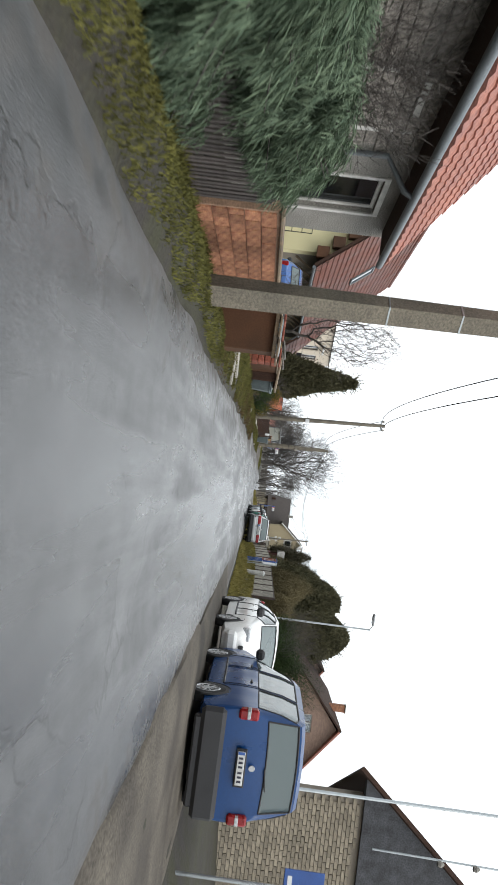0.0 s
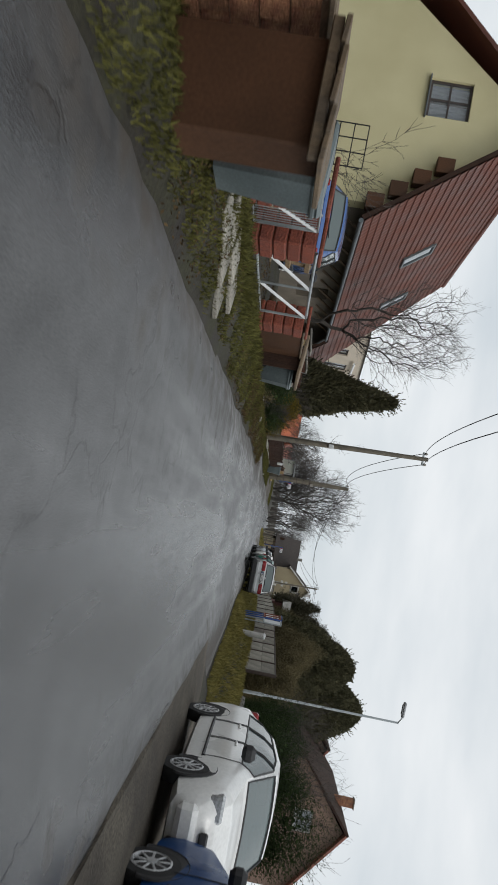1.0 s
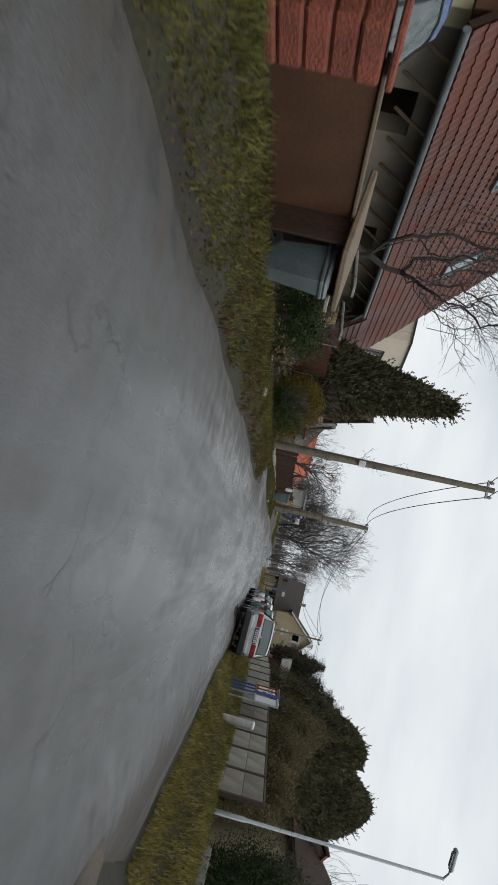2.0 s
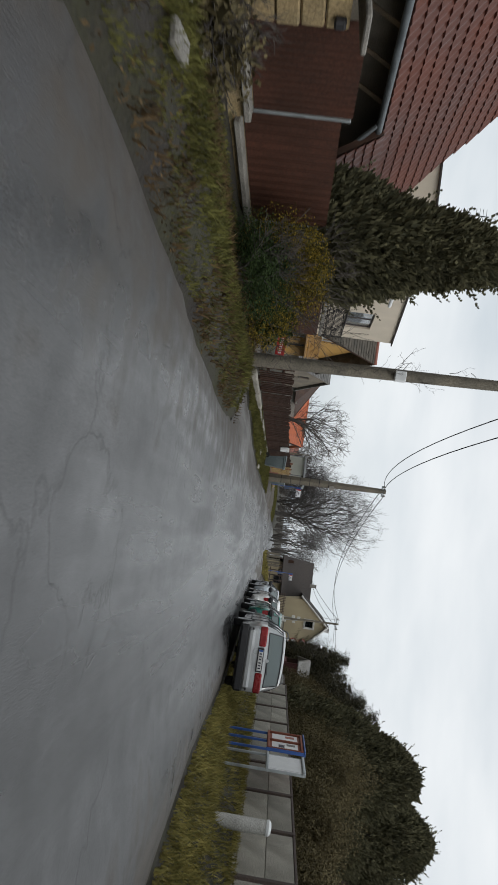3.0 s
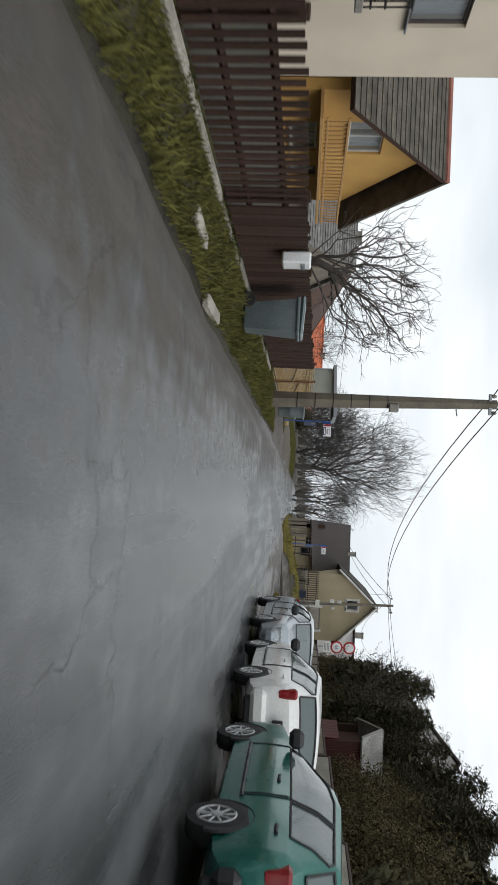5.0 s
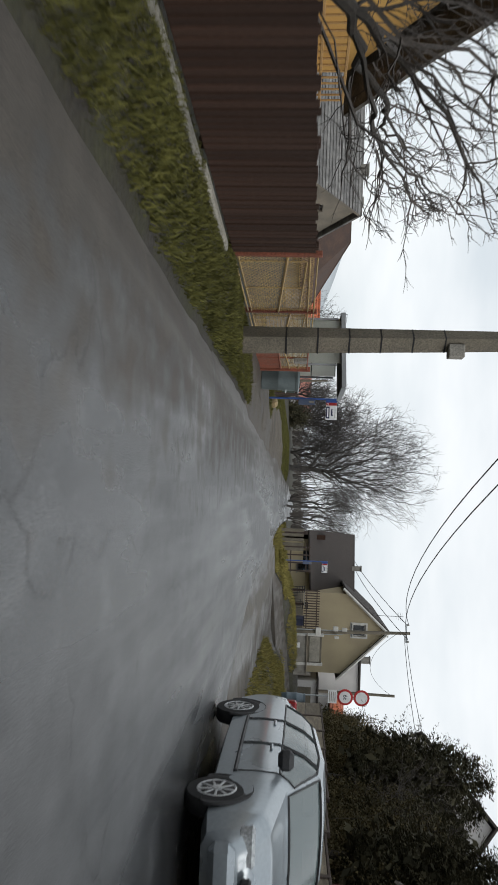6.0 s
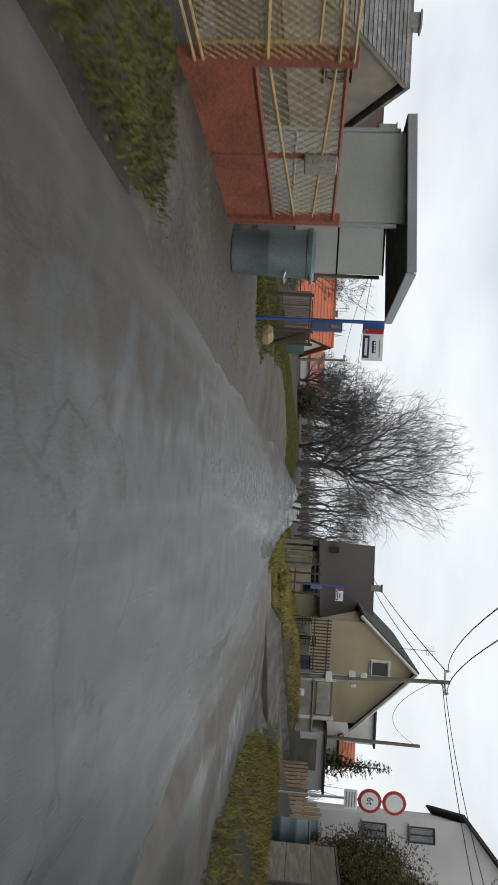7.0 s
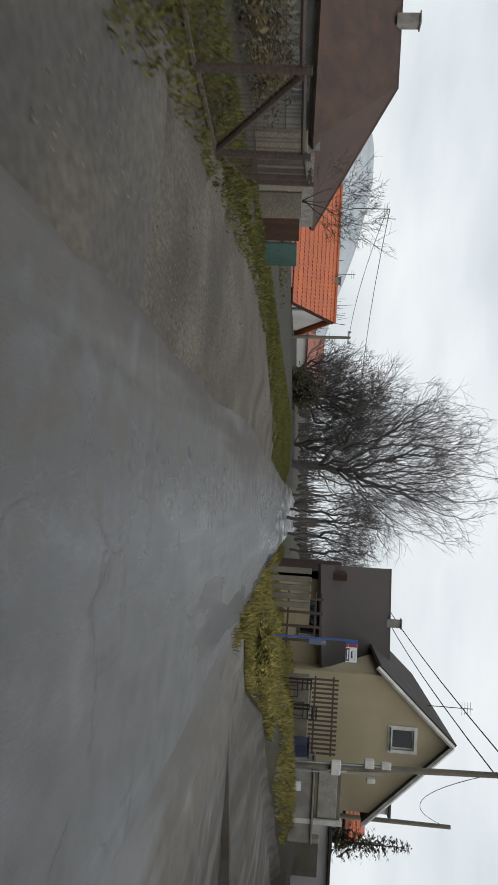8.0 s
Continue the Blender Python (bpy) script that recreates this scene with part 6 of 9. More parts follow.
# brown sheet wall beyond the gate
bw1 = thing("sheet_wall", label="dark brown sheet garden wall with a thin coping", category="wall")
part("panel", Shape().box((-2.95, 21.83, 0.44), (0.12, 2.2, 1.06), 0.01), M_BROWNPLATE, bw1)
part("coping", Shape().box((-2.95, 21.83, 0.99), (0.2, 2.24, 0.04), 0.01), M_WOOD, bw1)
rack = thing("bin_shelter", label="brown timber bin shelter with a slab roof", category="shelter")
for y in (22.95, 24.35):
    part("side_panel", Shape().box((-2.95, y, 0.5), (0.7, 0.06, 1.0), 0.008), M_DARKWOOD, rack)
part("roof", Shape().box((-2.93, 23.65, 1.05), (0.95, 1.7, 0.07), 0.015, Matrix.Rotation(radians(5), 3, "Y")), M_WOOD, rack)
part("back_panel", Shape().box((-2.95, 23.65, 0.5), (0.05, 1.34, 1.0)), M_DARKWOOD, rack)
part("shelf", Shape().box((-2.93, 24.75, 0.9), (0.6, 0.6, 0.05), 0.01), M_CONC, rack)

# recessed entrance with pale pillars and brown gates
for y in (28.55, 31.15):
    p = thing("gate_pillar", label="sandy stone gate pillar with a sloping slab cap", category="pillar", group="sandstone gate pillars")
    for k in range(5):
        part("stone", Shape().box((-4.85 + 0.01 * math.sin(k * 4.0), y, -0.05 + 0.25 * k), (0.42, 0.40, 0.24), 0.02), M_SAND, p)
    part("cap", Shape().box((-4.8, y, 1.19), (0.72, 0.55, 0.06), 0.015, Matrix.Rotation(radians(-9), 3, "Y")), M_CONC, p)
    part("house_lamp", Shape().box((-4.6, y + 0.05, 0.98), (0.09, 0.12, 0.12), 0.02), M_BLACKPLASTIC, p)
eg = thing("gate", label="dark brown sheet gate in a pale stone entrance", category="gate")
part("leaf", Shape().box((-4.9, 29.85, 0.5), (0.06, 2.1, 1.1), 0.01), M_SHEETDARK, eg)
part("handle", Shape().box((-4.84, 30.7, 0.55), (0.06, 0.03, 0.14), 0.01), M_STEEL, eg)
bf2 = thing("fence", label="brown ribbed sheet fence on a concrete plinth", category="fence")
for ya, yb, z0, z1 in ((31.42, 33.17, 0.02, 1.27), (33.17, 36.3, -0.12, 1.14)):
    s = Shape()
    n = 56
    for z in (z0, z1):
        for i in range(n + 1):
            s.v.append((-4.85 + 0.012 * (1 if (i // 2) % 2 else -1), ya + 0.04 + (yb - ya - 0.08) * i / n, z))
    s.f = [(i, i + 1, n + 2 + i, n + 1 + i) for i in range(n)]
    part("panel", s, M_SHEETDARK, bf2)
    part("post", Shape().box((-4.87, yb, 0.5), (0.06, 0.06, 1.5), 0.006), M_STEEL, bf2)
    part("plinth", Shape().box((-4.84, (ya + yb) / 2, z0 - 0.38), (0.2, yb - ya - 0.02, 0.72), 0.02), M_SAND, bf2, "sandy rendered plinth")
    part("ledge", Shape().box((-4.76, (ya + yb) / 2, z0 - 0.06), (0.2, yb - ya - 0.03, 0.09), 0.015), M_CONC, bf2, "low pale concrete ledge")

bf3 = thing("fence", label="brown sheet fence panel on a pale concrete plinth", category="fence")
part("panel", Shape().box((-4.2, 39.0, 0.78), (0.05, 2.5, 1.02), 0.008), M_SHEETDARK, bf3)
part("plinth", Shape().box((-4.16, 39.0, 0.1), (0.22, 2.6, 0.34), 0.02), M_CONC, bf3)
part("post", Shape().box((-4.22, 37.7, 0.7), (0.08, 0.08, 1.3), 0.008), M_STEEL, bf3)

# dark picket fence along the beige house
def top_z(y):
    return float(np.interp(y, [38, 45, 52, 60], [0.93, 0.92, 1.02, 1.2]))


random.seed(5)
plinth = thing("low_wall", label="low pale concrete plinth under a picket fence", category="wall")
for k in range(10):
    ya = 39.2 + 2.0 * k
    part("kerb_block", Shape().box((-2.93 - 0.03 * max(0, k - 4), ya + 1.0, 0.06 + 0.015 * math.sin(k * 2.3)), (0.12, 1.96, 0.20), 0.02), M_CONCV, plinth)
slat_fence("open dark brown picket fence in front of a beige house", [(-3.0, 39.25), (-3.0, 41.5)], M_DARKWOOD, 0.075, 0.11, top_z, lambda y: 0.2, post_every=1.1)
slat_fence("dark brown timber picket fence with narrow gaps on a concrete plinth", [(-3.0, 41.55), (-2.97, 49.4)], M_DARKWOOD, 0.07, 0.06, top_z, lambda y: 0.19, th=0.018)
slat_fence("dark brown close-boarded timber fence on a concrete plinth", [(-2.97, 49.45), (-3.18, 59.6)], M_DARKWOOD, 0.092, 0.012, top_z, lambda y: 0.19)

# yellow tube and wire mesh fence
def mesh_panel(x, y0, y1, z0, z1, step=0.11, r=0.0035):
    s = Shape()
    w, h = y1 - y0, z1 - z0
    for sg in (-1, 1):
        k = -h
        while k < w:
            a0, a1 = max(0.0, k), min(w, k + h)
            if a1 - a0 > 0.02:
                za, zb = (a0 - k), (a1 - k)
                if sg < 0:
                    za, zb = h - za, h - zb
                s.tube([(x, y0 + a0, z0 + za), (x, y0 + a1, z0 + zb)], r, 3, False)
            k += step
    return s


mf = thing("fence", label="yellow tube fence with diamond wire mesh and red posts", category="fence")
for ya, yb in ((60.45, 63.3), (63.3, 66.05)):
    part("mesh", mesh_panel(-3.45, ya, yb, 0.14, 1.18, 0.075, 0.004), M_YELLOWPIPE, mf)
    for z in (0.1, 0.16, 1.12, 1.22):
        part("tube", Shape().tube([(-3.44, ya, z), (-3.44, yb, z)], 0.014, 6), M_YELLOWPIPE, mf, smooth=True)
    part("post", Shape().box((-3.46, ya, 0.6), (0.07, 0.09, 1.36), 0.008), M_RUST, mf, "red oxide post")
    part("brace", Shape().tube([(-3.43, ya + 0.06, 0.82), (-3.43, yb - 0.06, 0.62)], 0.02, 6), M_YELLOWPIPE, mf, smooth=True)
    for u in (0.08, 0.5, 0.92):
        part("upright", Shape().tube([(-3.43, ya + (yb - ya) * u, 0.16), (-3.43, ya + (yb - ya) * u, 1.0 + 0.1 * (1 - u))], 0.011, 6), M_YELLOWPIPE, mf, smooth=True)
    part("tube", Shape().tube([(-3.43, ya + 0.08 * (yb - ya), 1.08), (-3.43, yb - 0.08 * (yb - ya), 0.98)], 0.012, 6), M_YELLOWPIPE, mf, smooth=True)
rg = thing("gate", label="red oxide steel gate with a sheet foot and wire mesh", category="gate")
for y in (66.1, 69.0):
    part("post", Shape().box((-3.5, y, 0.58), (0.11, 0.11, 1.36), 0.008), M_RUST, rg)
part("panel", Shape().box((-3.5, 67.55, 0.2), (0.015, 2.72, 0.62)), M_RUST, rg, "red oxide sheet panel")
part("mesh", mesh_panel(-3.5, 66.2, 68.9, 0.52, 1.2), M_YELLOWPIPE, rg)
part("bar", Shape().box((-3.5, 67.55, 0.6), (0.04, 0.05, 1.16), 0.006), M_RUST, rg)
for z in (-0.1, 0.52, 1.18):
    part("tube", Shape().tube([(-3.49, 66.15, z), (-3.49, 68.95, z)], 0.02, 6), M_RUST if z < 1 else M_RUST, rg, smooth=True)
for a, b in (((66.2, 0.62), (68.9, 0.75)), ((66.2, 1.1), (68.9, 0.95))):
    part("tube", Shape().tube([(-3.49, a[0], a[1]), (-3.49, b[0], b[1])], 0.014, 6), M_YELLOWPIPE, rg, smooth=True)
part("letter_box", Shape().box((-3.44, 67.6, 1.02), (0.1, 0.22, 0.3), 0.012), M_CONC, rg, "pale metal letter box")

# wire and iron fence beyond the bus stop
random.seed(8)
wf_ = thing("fence", label="old iron post fence with sagging rails and wire", category="fence")
line = [(-4.2, 74.3), (-3.95, 76.1), (-3.95, 77.45), (-4.75, 79.6), (-5.6, 81.6), (-6.6, 83.2)]
for (xa, ya), (xb, yb) in zip(line, line[1:]):
    part("post", Shape().tube([(xa, ya, -0.3), (xa + 0.03, ya, 1.0)], 0.035, 6), M_RUSTDARK, wf_, smooth=True)
    part("rail", Shape().tube([(xa, ya, 0.94), (xb, yb, 0.92)], 0.022, 6), M_RUSTDARK, wf_, smooth=True)
    part("rail", Shape().tube([(xa, ya, 0.1), (xb, yb, 0.08)], 0.03, 6), M_RUSTDARK, wf_, smooth=True)
    for k in range(1, 22):
        u = k / 22
        if random.random() < 0.75:
            part("wire", Shape().tube([(xa + (xb - xa) * u, ya + (yb - ya) * u, 0.06), (xa + (xb - xa) * u + 0.02, ya + (yb - ya) * u, 0.93)], 0.005, 3, False), M_RUSTDARK, wf_)
part("brace", Shape().tube([(-3.95, 77.4, 0.1), (-3.95, 76.2, 0.92)], 0.035, 6), M_RUSTDARK, wf_, smooth=True)
gs = thing("sheet_fence", label="green sheet and grey board fence panels", category="fence")
for k, (m_, u) in enumerate(((M_CONCP, 0.0), (M_DULL, 0.21), (M_CONCP, 0.42), (M_DARKWOOD, 0.6), (M_GREENSHEET, 0.82))):
    part("panel", Shape().box((-6.2 + 1.32 * u, 81.6 + 2.3 * u, 0.38 - 0.05 * u), (0.05, 0.52, 0.98 - 0.22 * u), 0.008, Matrix.Rotation(radians(-30), 3, "Z")), m_, gs)

# concrete panel fence on the right-hand bank
cf = thing("fence", label="grey concrete panel fence along a grassy bank", category="fence")
run = [(6.0, 33.2), (6.02, 62.0), (6.98, 77.0)]
pts = []
for (xa, ya), (xb, yb) in zip(run, run[1:]):
    n = int(round((yb - ya) / 2.0))
    pts += [(xa + (xb - xa) * k / n, ya + (yb - ya) * k / n) for k in range(n)]
pts.append(run[-1])
post_me = shared("post", Shape().box((0, 0, 0.74), (0.11, 0.12, 1.9), 0.012), M_RUSTDARK)
rail_me = shared("top_rail", Shape().box((0, 0, 0), (0.07, 2.0, 0.045), 0.006), M_RUSTDARK)
slab_me = shared("panel", Shape().box((0, 0, 0), (0.05, 1.86, 0.50), 0.008), M_CONCV)
board_me = shared("panel", Shape().box((0, 0, 0), (0.05, 1.86, 0.50), 0.008), M_BOARD)
for (xa, ya), (xb, yb) in zip(pts, pts[1:]):
    ang = math.degrees(math.atan2(yb - ya, xb - xa)) - 90
    dip = float(np.interp(ya, [52, 58, 63, 68, 74], [0.0, 0.2, 0.42, 0.22, 0.1]))
    put("post", post_me, cf, pose(xa, ya, 0.55 - dip, 0, 0, ang))
    for k in range(3):
        put("panel", board_me if ya > 58 else slab_me, cf, pose((xa + xb) / 2, (ya + yb) / 2, 0.92 - dip + 0.508 * k, 0, 0, ang))
    put("top_rail", rail_me, cf, pose((xa + xb) / 2, (ya + yb) / 2, 2.215 - dip, 0, 0, ang))
rl = thing("low_wall", label="low stained concrete retaining wall below a hedge", category="wall")
for k in range(5):
    part("block", Shape().box((6.55, 24.0 + 1.62 * k, 0.75), (0.25, 1.58, 1.1), 0.02), M_CONC, rl)

# garden wall, gate and palings before the tan house
gwall = thing("garden_wall", label="grey concrete garden wall with a letter box", category="wall")
part("wall", Shape().box((9.0, 95.0, 1.2), (2.7, 0.22, 1.4), 0.015), M_CONC, gwall)
up = part("upper_panel", Shape().box((8.85, 95.05, 2.4), (1.7, 0.1, 0.86), 0.015), M_CONCP, gwall, "dark grey upper panel")
part("recess_frame", Shape().box((8.85, 94.985, 2.4), (1.5, 0.04, 0.62), 0.01), M_CONCV, up)
part("coping", Shape().box((9.0, 94.98, 1.93), (2.8, 0.32, 0.07), 0.012), M_DULL, gwall)
part("letter_box", Shape().box((8.62, 94.86, 1.4), (0.3, 0.06, 0.24), 0.01), M_WHITEPAINT, gwall)
for x, h in ((7.98, 2.95), (9.72, 2.9), (10.32, 2.2)):
    part("pillar", Shape().box((x, 95.02, h / 2), (0.16, 0.3, h), 0.02), M_TRIM if h > 2.5 else M_CONC, gwall)
palings = thing("fence", label="rusty brown iron palings in front of the tan house", category="fence")
pal_me = shared("paling", Shape().box((0, 0, 0.5), (0.07, 0.03, 1.0), 0.006), M_RUSTDARK)
for k in range(17):
    put("paling", pal_me, palings, pose(5.55 + 0.157 * k, 96.4, 1.68))
for z in (1.86, 2.5):
    part("rail", Shape().box((6.8, 96.44, z), (2.7, 0.04, 0.06)), M_RUSTDARK, palings)
part("low_wall", Shape().box((6.8, 96.5, 1.05), (2.7, 0.25, 1.2), 0.015), M_CONCP, palings)
porch = thing("porch", label="dark timber porch rail with grey boards", category="porch")
for k in range(4):
    part("post", Shape().box((2.9 + 0.5 * k, 97.2, 1.1), (0.09, 0.09, 1.9), 0.01), M_RUSTDARK, porch)
for z in (0.75, 1.75, 1.95):
    part("rail", Shape().box((3.6, 97.2, z), (1.9, 0.05, 0.07), 0.008), M_RUSTDARK, porch)
part("board", Shape().box((3.4, 97.5, 1.3), (1.0, 0.05, 0.5)), M_TAN, porch)
for k in range(5):
    bd = tagged(part("concrete_post", Shape().box((1.78 + 0.29 * k, 96.0 - 0.05 * k, 0.75), (0.2, 0.12, 1.55), 0.02), M_CONCP), "weathered grey concrete fence post", "post", "grey concrete fence posts")
garage = thing("outbuilding", label="small pale outbuildings and gates beyond the side road", category="shed")
part("wall", Shape().box((13.5, 101.5, 1.6), (3.0, 3.0, 2.4), 0.02), M_WHITE, garage)
part("roof", Shape().box((13.5, 101.4, 2.85), (3.4, 3.4, 0.12), 0.02), M_DARKROOF, garage)
part("door", Shape().box((13.2, 99.96, 1.5), (1.6, 0.06, 1.8), 0.01), M_CONCP, garage)
boards = thing("fence", label="orange-brown timber board fence by the side road", category="fence")
for k in range(40):
    x, y = 10.85 + 0.0565 * k, 92.2 - 0.26 * k
    z = height(x, y)
    part("slat", Shape().box((x, y, z + 0.58 + 0.04 * math.sin(k * 2.7)), (0.03, 0.19, 1.16), 0.006, Matrix.Rotation(radians(12), 3, "Z")), M_PALLET if k % 7 else M_WOOD, boards)
for u in (0.3, 0.9):
    part("rail", Shape().tube([(10.93, 92.2, height(10.85, 92.2) + u), (13.16, 82.0, height(13.1, 82.0) + u)], 0.035, 4), M_WOOD, boards)

# dark red garden shed behind the concrete fence
M_SHEDRED = material("dark_red_boarding", (0.105, 0.026, 0.022), 0.75, second=(0.065, 0.02, 0.018), scale=2, fine=28, bump=0.3, vary=0.15, stretch=(1, 6, 0.7))
M_SHEETGREY = material("stained_grey_sheet", (0.36, 0.35, 0.33), 0.7, second=(0.20, 0.19, 0.17), scale=1.6, fine=22, bump=0.3, vary=0.1, detail=0.4)
shed = thing("garden_shed", label="dark red boarded garden shed with a stained grey sheet roof", category="shed")
for k in range(9):
    part("board", Shape().box((6.78 + 0.27 * k, 63.06 + 0.006 * (k % 3), 1.75), (0.26, 0.03, 2.7), 0.005), M_SHEDRED, shed)
for k in range(6):
    part("board", Shape().box((6.62, 63.2 + 0.262 * k, 1.4), (0.03, 0.252, 2.1), 0.005), M_SHEDRED, shed)
part("gable", Shape().box((6.9, 63.8, 2.75), (0.06, 1.4, 0.7), 0.01), M_DARKWOOD, shed, "dark recessed gable boarding")
part("back_wall", Shape().box((7.9, 64.55, 1.75), (2.5, 0.08, 2.7), 0.01), M_DARKWOOD, shed, "dark timber back wall")
part("side_wall", Shape().box((9.2, 63.8, 1.75), (0.08, 1.5, 2.7), 0.01), M_DARKWOOD, shed, "dark timber side wall")
for k in range(3):
    a, b = 6.5 + 0.95 * k, 7.44 + 0.95 * k
    roof_plane(shed, "roof_sheet", (a, 62.9, 3.08), (b, 62.9, 3.08), (b, 63.75, 3.72), (a, 63.75, 3.72), M_SHEETGREY, th=0.05)
    roof_plane(shed, "roof_sheet", (a, 64.65, 3.08), (b, 64.65, 3.08), (b, 63.75, 3.72), (a, 63.75, 3.72), M_SHEETGREY, th=0.05)
for y in (62.9, 64.65):
    part("barge_board", Shape().tube([(6.49, y, 3.05), (6.49, 63.75, 3.70)], 0.035, 4), M_CONC, shed, "pale barge board")
part("window_pane", Shape().box((7.5, 63.02, 2.45), (0.3, 0.05, 0.5), 0.01), M_TINTED, shed, "small dark pane")


# ---- street furniture and loose things ----
def wheelie_bin(loc, rz, label, s=1.0):
    b = thing("wheelie_bin", loc, rz, label, "bin", "wheelie bins")
    body = Shape()
    lo, hi, z0, z1 = 0.19 * s, 0.25 * s, 0.06 * s, 0.88 * s
    body.add([(-lo, -lo, z0), (lo, -lo, z0), (lo, lo, z0), (-lo, lo, z0), (-hi, -hi, z1), (hi, -hi, z1), (hi, hi, z1), (-hi, hi, z1)], [(3, 2, 1, 0), (0, 1, 5, 4), (1, 2, 6, 5), (2, 3, 7, 6), (3, 0, 4, 7), (4, 5, 6, 7)])
    part("body", body, M_BIN, b)
    part("rim", Shape().box((0, 0, z1 - 0.02), (2 * hi + 0.05, 2 * hi + 0.05, 0.05), 0.015), M_BIN, b)
    lid = part("lid", Shape().box((0, 0.01, z1 + 0.035), (2 * hi + 0.04, 2 * hi + 0.07, 0.055), 0.025, Matrix.Rotation(radians(3), 3, "X")), M_BIN, b)
    part("handle", Shape().tube([(-0.16, hi + 0.05, z1 - 0.03), (0.16, hi + 0.05, z1 - 0.03)], 0.014, 6), M_BLACKPLASTIC, lid)
    part("sticker", Shape().box((hi - 0.0, -0.02, z1 - 0.13), (0.02, 0.13, 0.09)), M_WHITEPAINT, b)
    for sg in (-1, 1):
        part("wheel", Shape().lathe([(0.02, -0.025), (0.1, -0.025), (0.1, 0.025), (0.02, 0.025)], 16, (sg * 0.2, hi - 0.02, 0.1), Matrix.Rotation(radians(90), 3, "Y")), M_RUBBER, b)
    return b


def dustbin(loc, label, r=0.27, h=0.86):
    b = thing("dustbin", loc, 0, label, "bin", "zinc dustbins")
    part("body", Shape().lathe([(0.0, 0.0), (r * 0.86, 0.0), (r * 0.88, 0.03), (r * 0.93, h * 0.45), (r * 0.96, h * 0.47), (r * 0.94, h * 0.5), (r, h * 0.96), (r * 1.04, h * 0.97), (r * 1.04, h)], 26), M_BIN, b, smooth=True)
    lid = part("lid", Shape().lathe([(r * 1.06, h - 0.01), (r * 1.07, h + 0.03), (r * 0.9, h + 0.06), (0.0, h + 0.075)], 26), M_BIN, b, smooth=True)
    part("hinge", Shape().box((r * 0.98, 0.0, h + 0.03), (0.1, 0.22, 0.04), 0.01), M_STEEL, lid)
    part("handle", Shape().tube([(r * 0.9, -0.12, h * 0.7), (r * 1.12, -0.1, h * 0.68), (r * 1.12, 0.1, h * 0.68), (r * 0.9, 0.12, h * 0.7)], 0.012, 6), M_STEEL, b)
    return b


wheelie_bin((-1.98, 13.0, 0.06), 90, "grey wheelie bin beside a brown pillar")
wheelie_bin((-2.55, 23.6, 0.1), 90, "grey wheelie bin in a timber shelter", 0.85)
wheelie_bin((-2.55, 52.3, 0.1), 90, "grey bin in front of a dark brown fence", 0.92)
dustbin((-3.32, 69.65, 0.02), "round zinc dustbin by the red gate", 0.29, 0.92)
dustbin((8.75, 81.6, 1.0), "zinc dustbin on the grass by a road sign", 0.27, 0.9)
dustbin((9.25, 80.6, 1.05), "zinc dustbin beside a timber fence", 0.28, 1.0)

mb = thing("mailbox", (-2.94, 50.8, 0.86), 0, "white mailbox fixed to a brown fence", "mailbox")
part("case", Shape().box((0.06, 0, 0.0), (0.14, 0.26, 0.34), 0.02), M_WHITEPAINT, mb)
part("flap", Shape().box((0.135, 0, 0.08), (0.02, 0.2, 0.05), 0.006), M_STEEL, mb)
part("bracket", Shape().box((-0.02, 0, 0.0), (0.04, 0.1, 0.2)), M_STEEL, mb)

# red warning sign behind the fence gap
ws = thing("warning_sign", (-3.75, 39.95, 0.55), 0, "red sign with white bars beside a gate", "sign")
part("plate", Shape().box((0, 0, 0), (0.42, 0.012, 0.2), 0.004, Matrix.Rotation(radians(3), 3, "Y")), M_REDPAINT, ws)
for k in range(8):
    part("bar", Shape().box((-0.161 + 0.046 * k, -0.008, 0.01 - 0.003 * k), (0.022, 0.006, 0.07)), M_WHITEPAINT, ws)
part("stay", Shape().tube([(0.0, 0.02, -0.75), (0, 0.02, 0.1)], 0.015, 6), M_DARKIRON, ws)

# bus shelter
sh = thing("bus_shelter", label="grey steel bus shelter with frosted panels", category="bus shelter")
X0, X1, Y0, Y1, ZT = -5.05, -3.82, 69.95, 72.0, 1.98
for x in (X0, X1):
    for y in (Y0, Y1):
        part("post", Shape().box((x, y, ZT / 2 - 0.05), (0.05, 0.05, ZT + 0.1), 0.008), M_GREYPANEL if y == Y0 else M_GUTTER, sh)
for y, nm in ((Y0, "side_panel"), (Y1, "side_panel")):
    p = part(nm, Shape().box(((X0 + X1) / 2, y, 1.38 if y == Y0 else 1.34), (X1 - X0 - 0.08, 0.02, 1.4 if y == Y0 else 1.36)), M_FROST, sh, "frosted side panel")
    part("lower_panel", Shape().box(((X0 + X1) / 2, y, 0.36), (X1 - X0 - 0.08, 0.025, 0.62)), M_GREYPANEL, p)
    for z in ((0.68, 2.06) if y == Y0 else (0.64, 1.33, 2.03)):
        part("rail", Shape().box(((X0 + X1) / 2, y - 0.004, z), (X1 - X0 - 0.06, 0.04, 0.026), 0.006), M_GREYPANEL if y == Y0 else M_DARKIRON, p)
bk = part("back_panel", Shape().box((X0, (Y0 + Y1) / 2, 1.34), (0.02, Y1 - Y0 - 0.08, 1.36)), M_FROST, sh)
part("lower_panel", Shape().box((X0, (Y0 + Y1) / 2, 0.36), (0.025, Y1 - Y0 - 0.08, 0.62)), M_GREYPANEL, bk)
part("mullion", Shape().box((X0 + 0.01, (Y0 + Y1) / 2, 1.0), (0.05, 0.05, 1.9)), M_DARKIRON, bk)
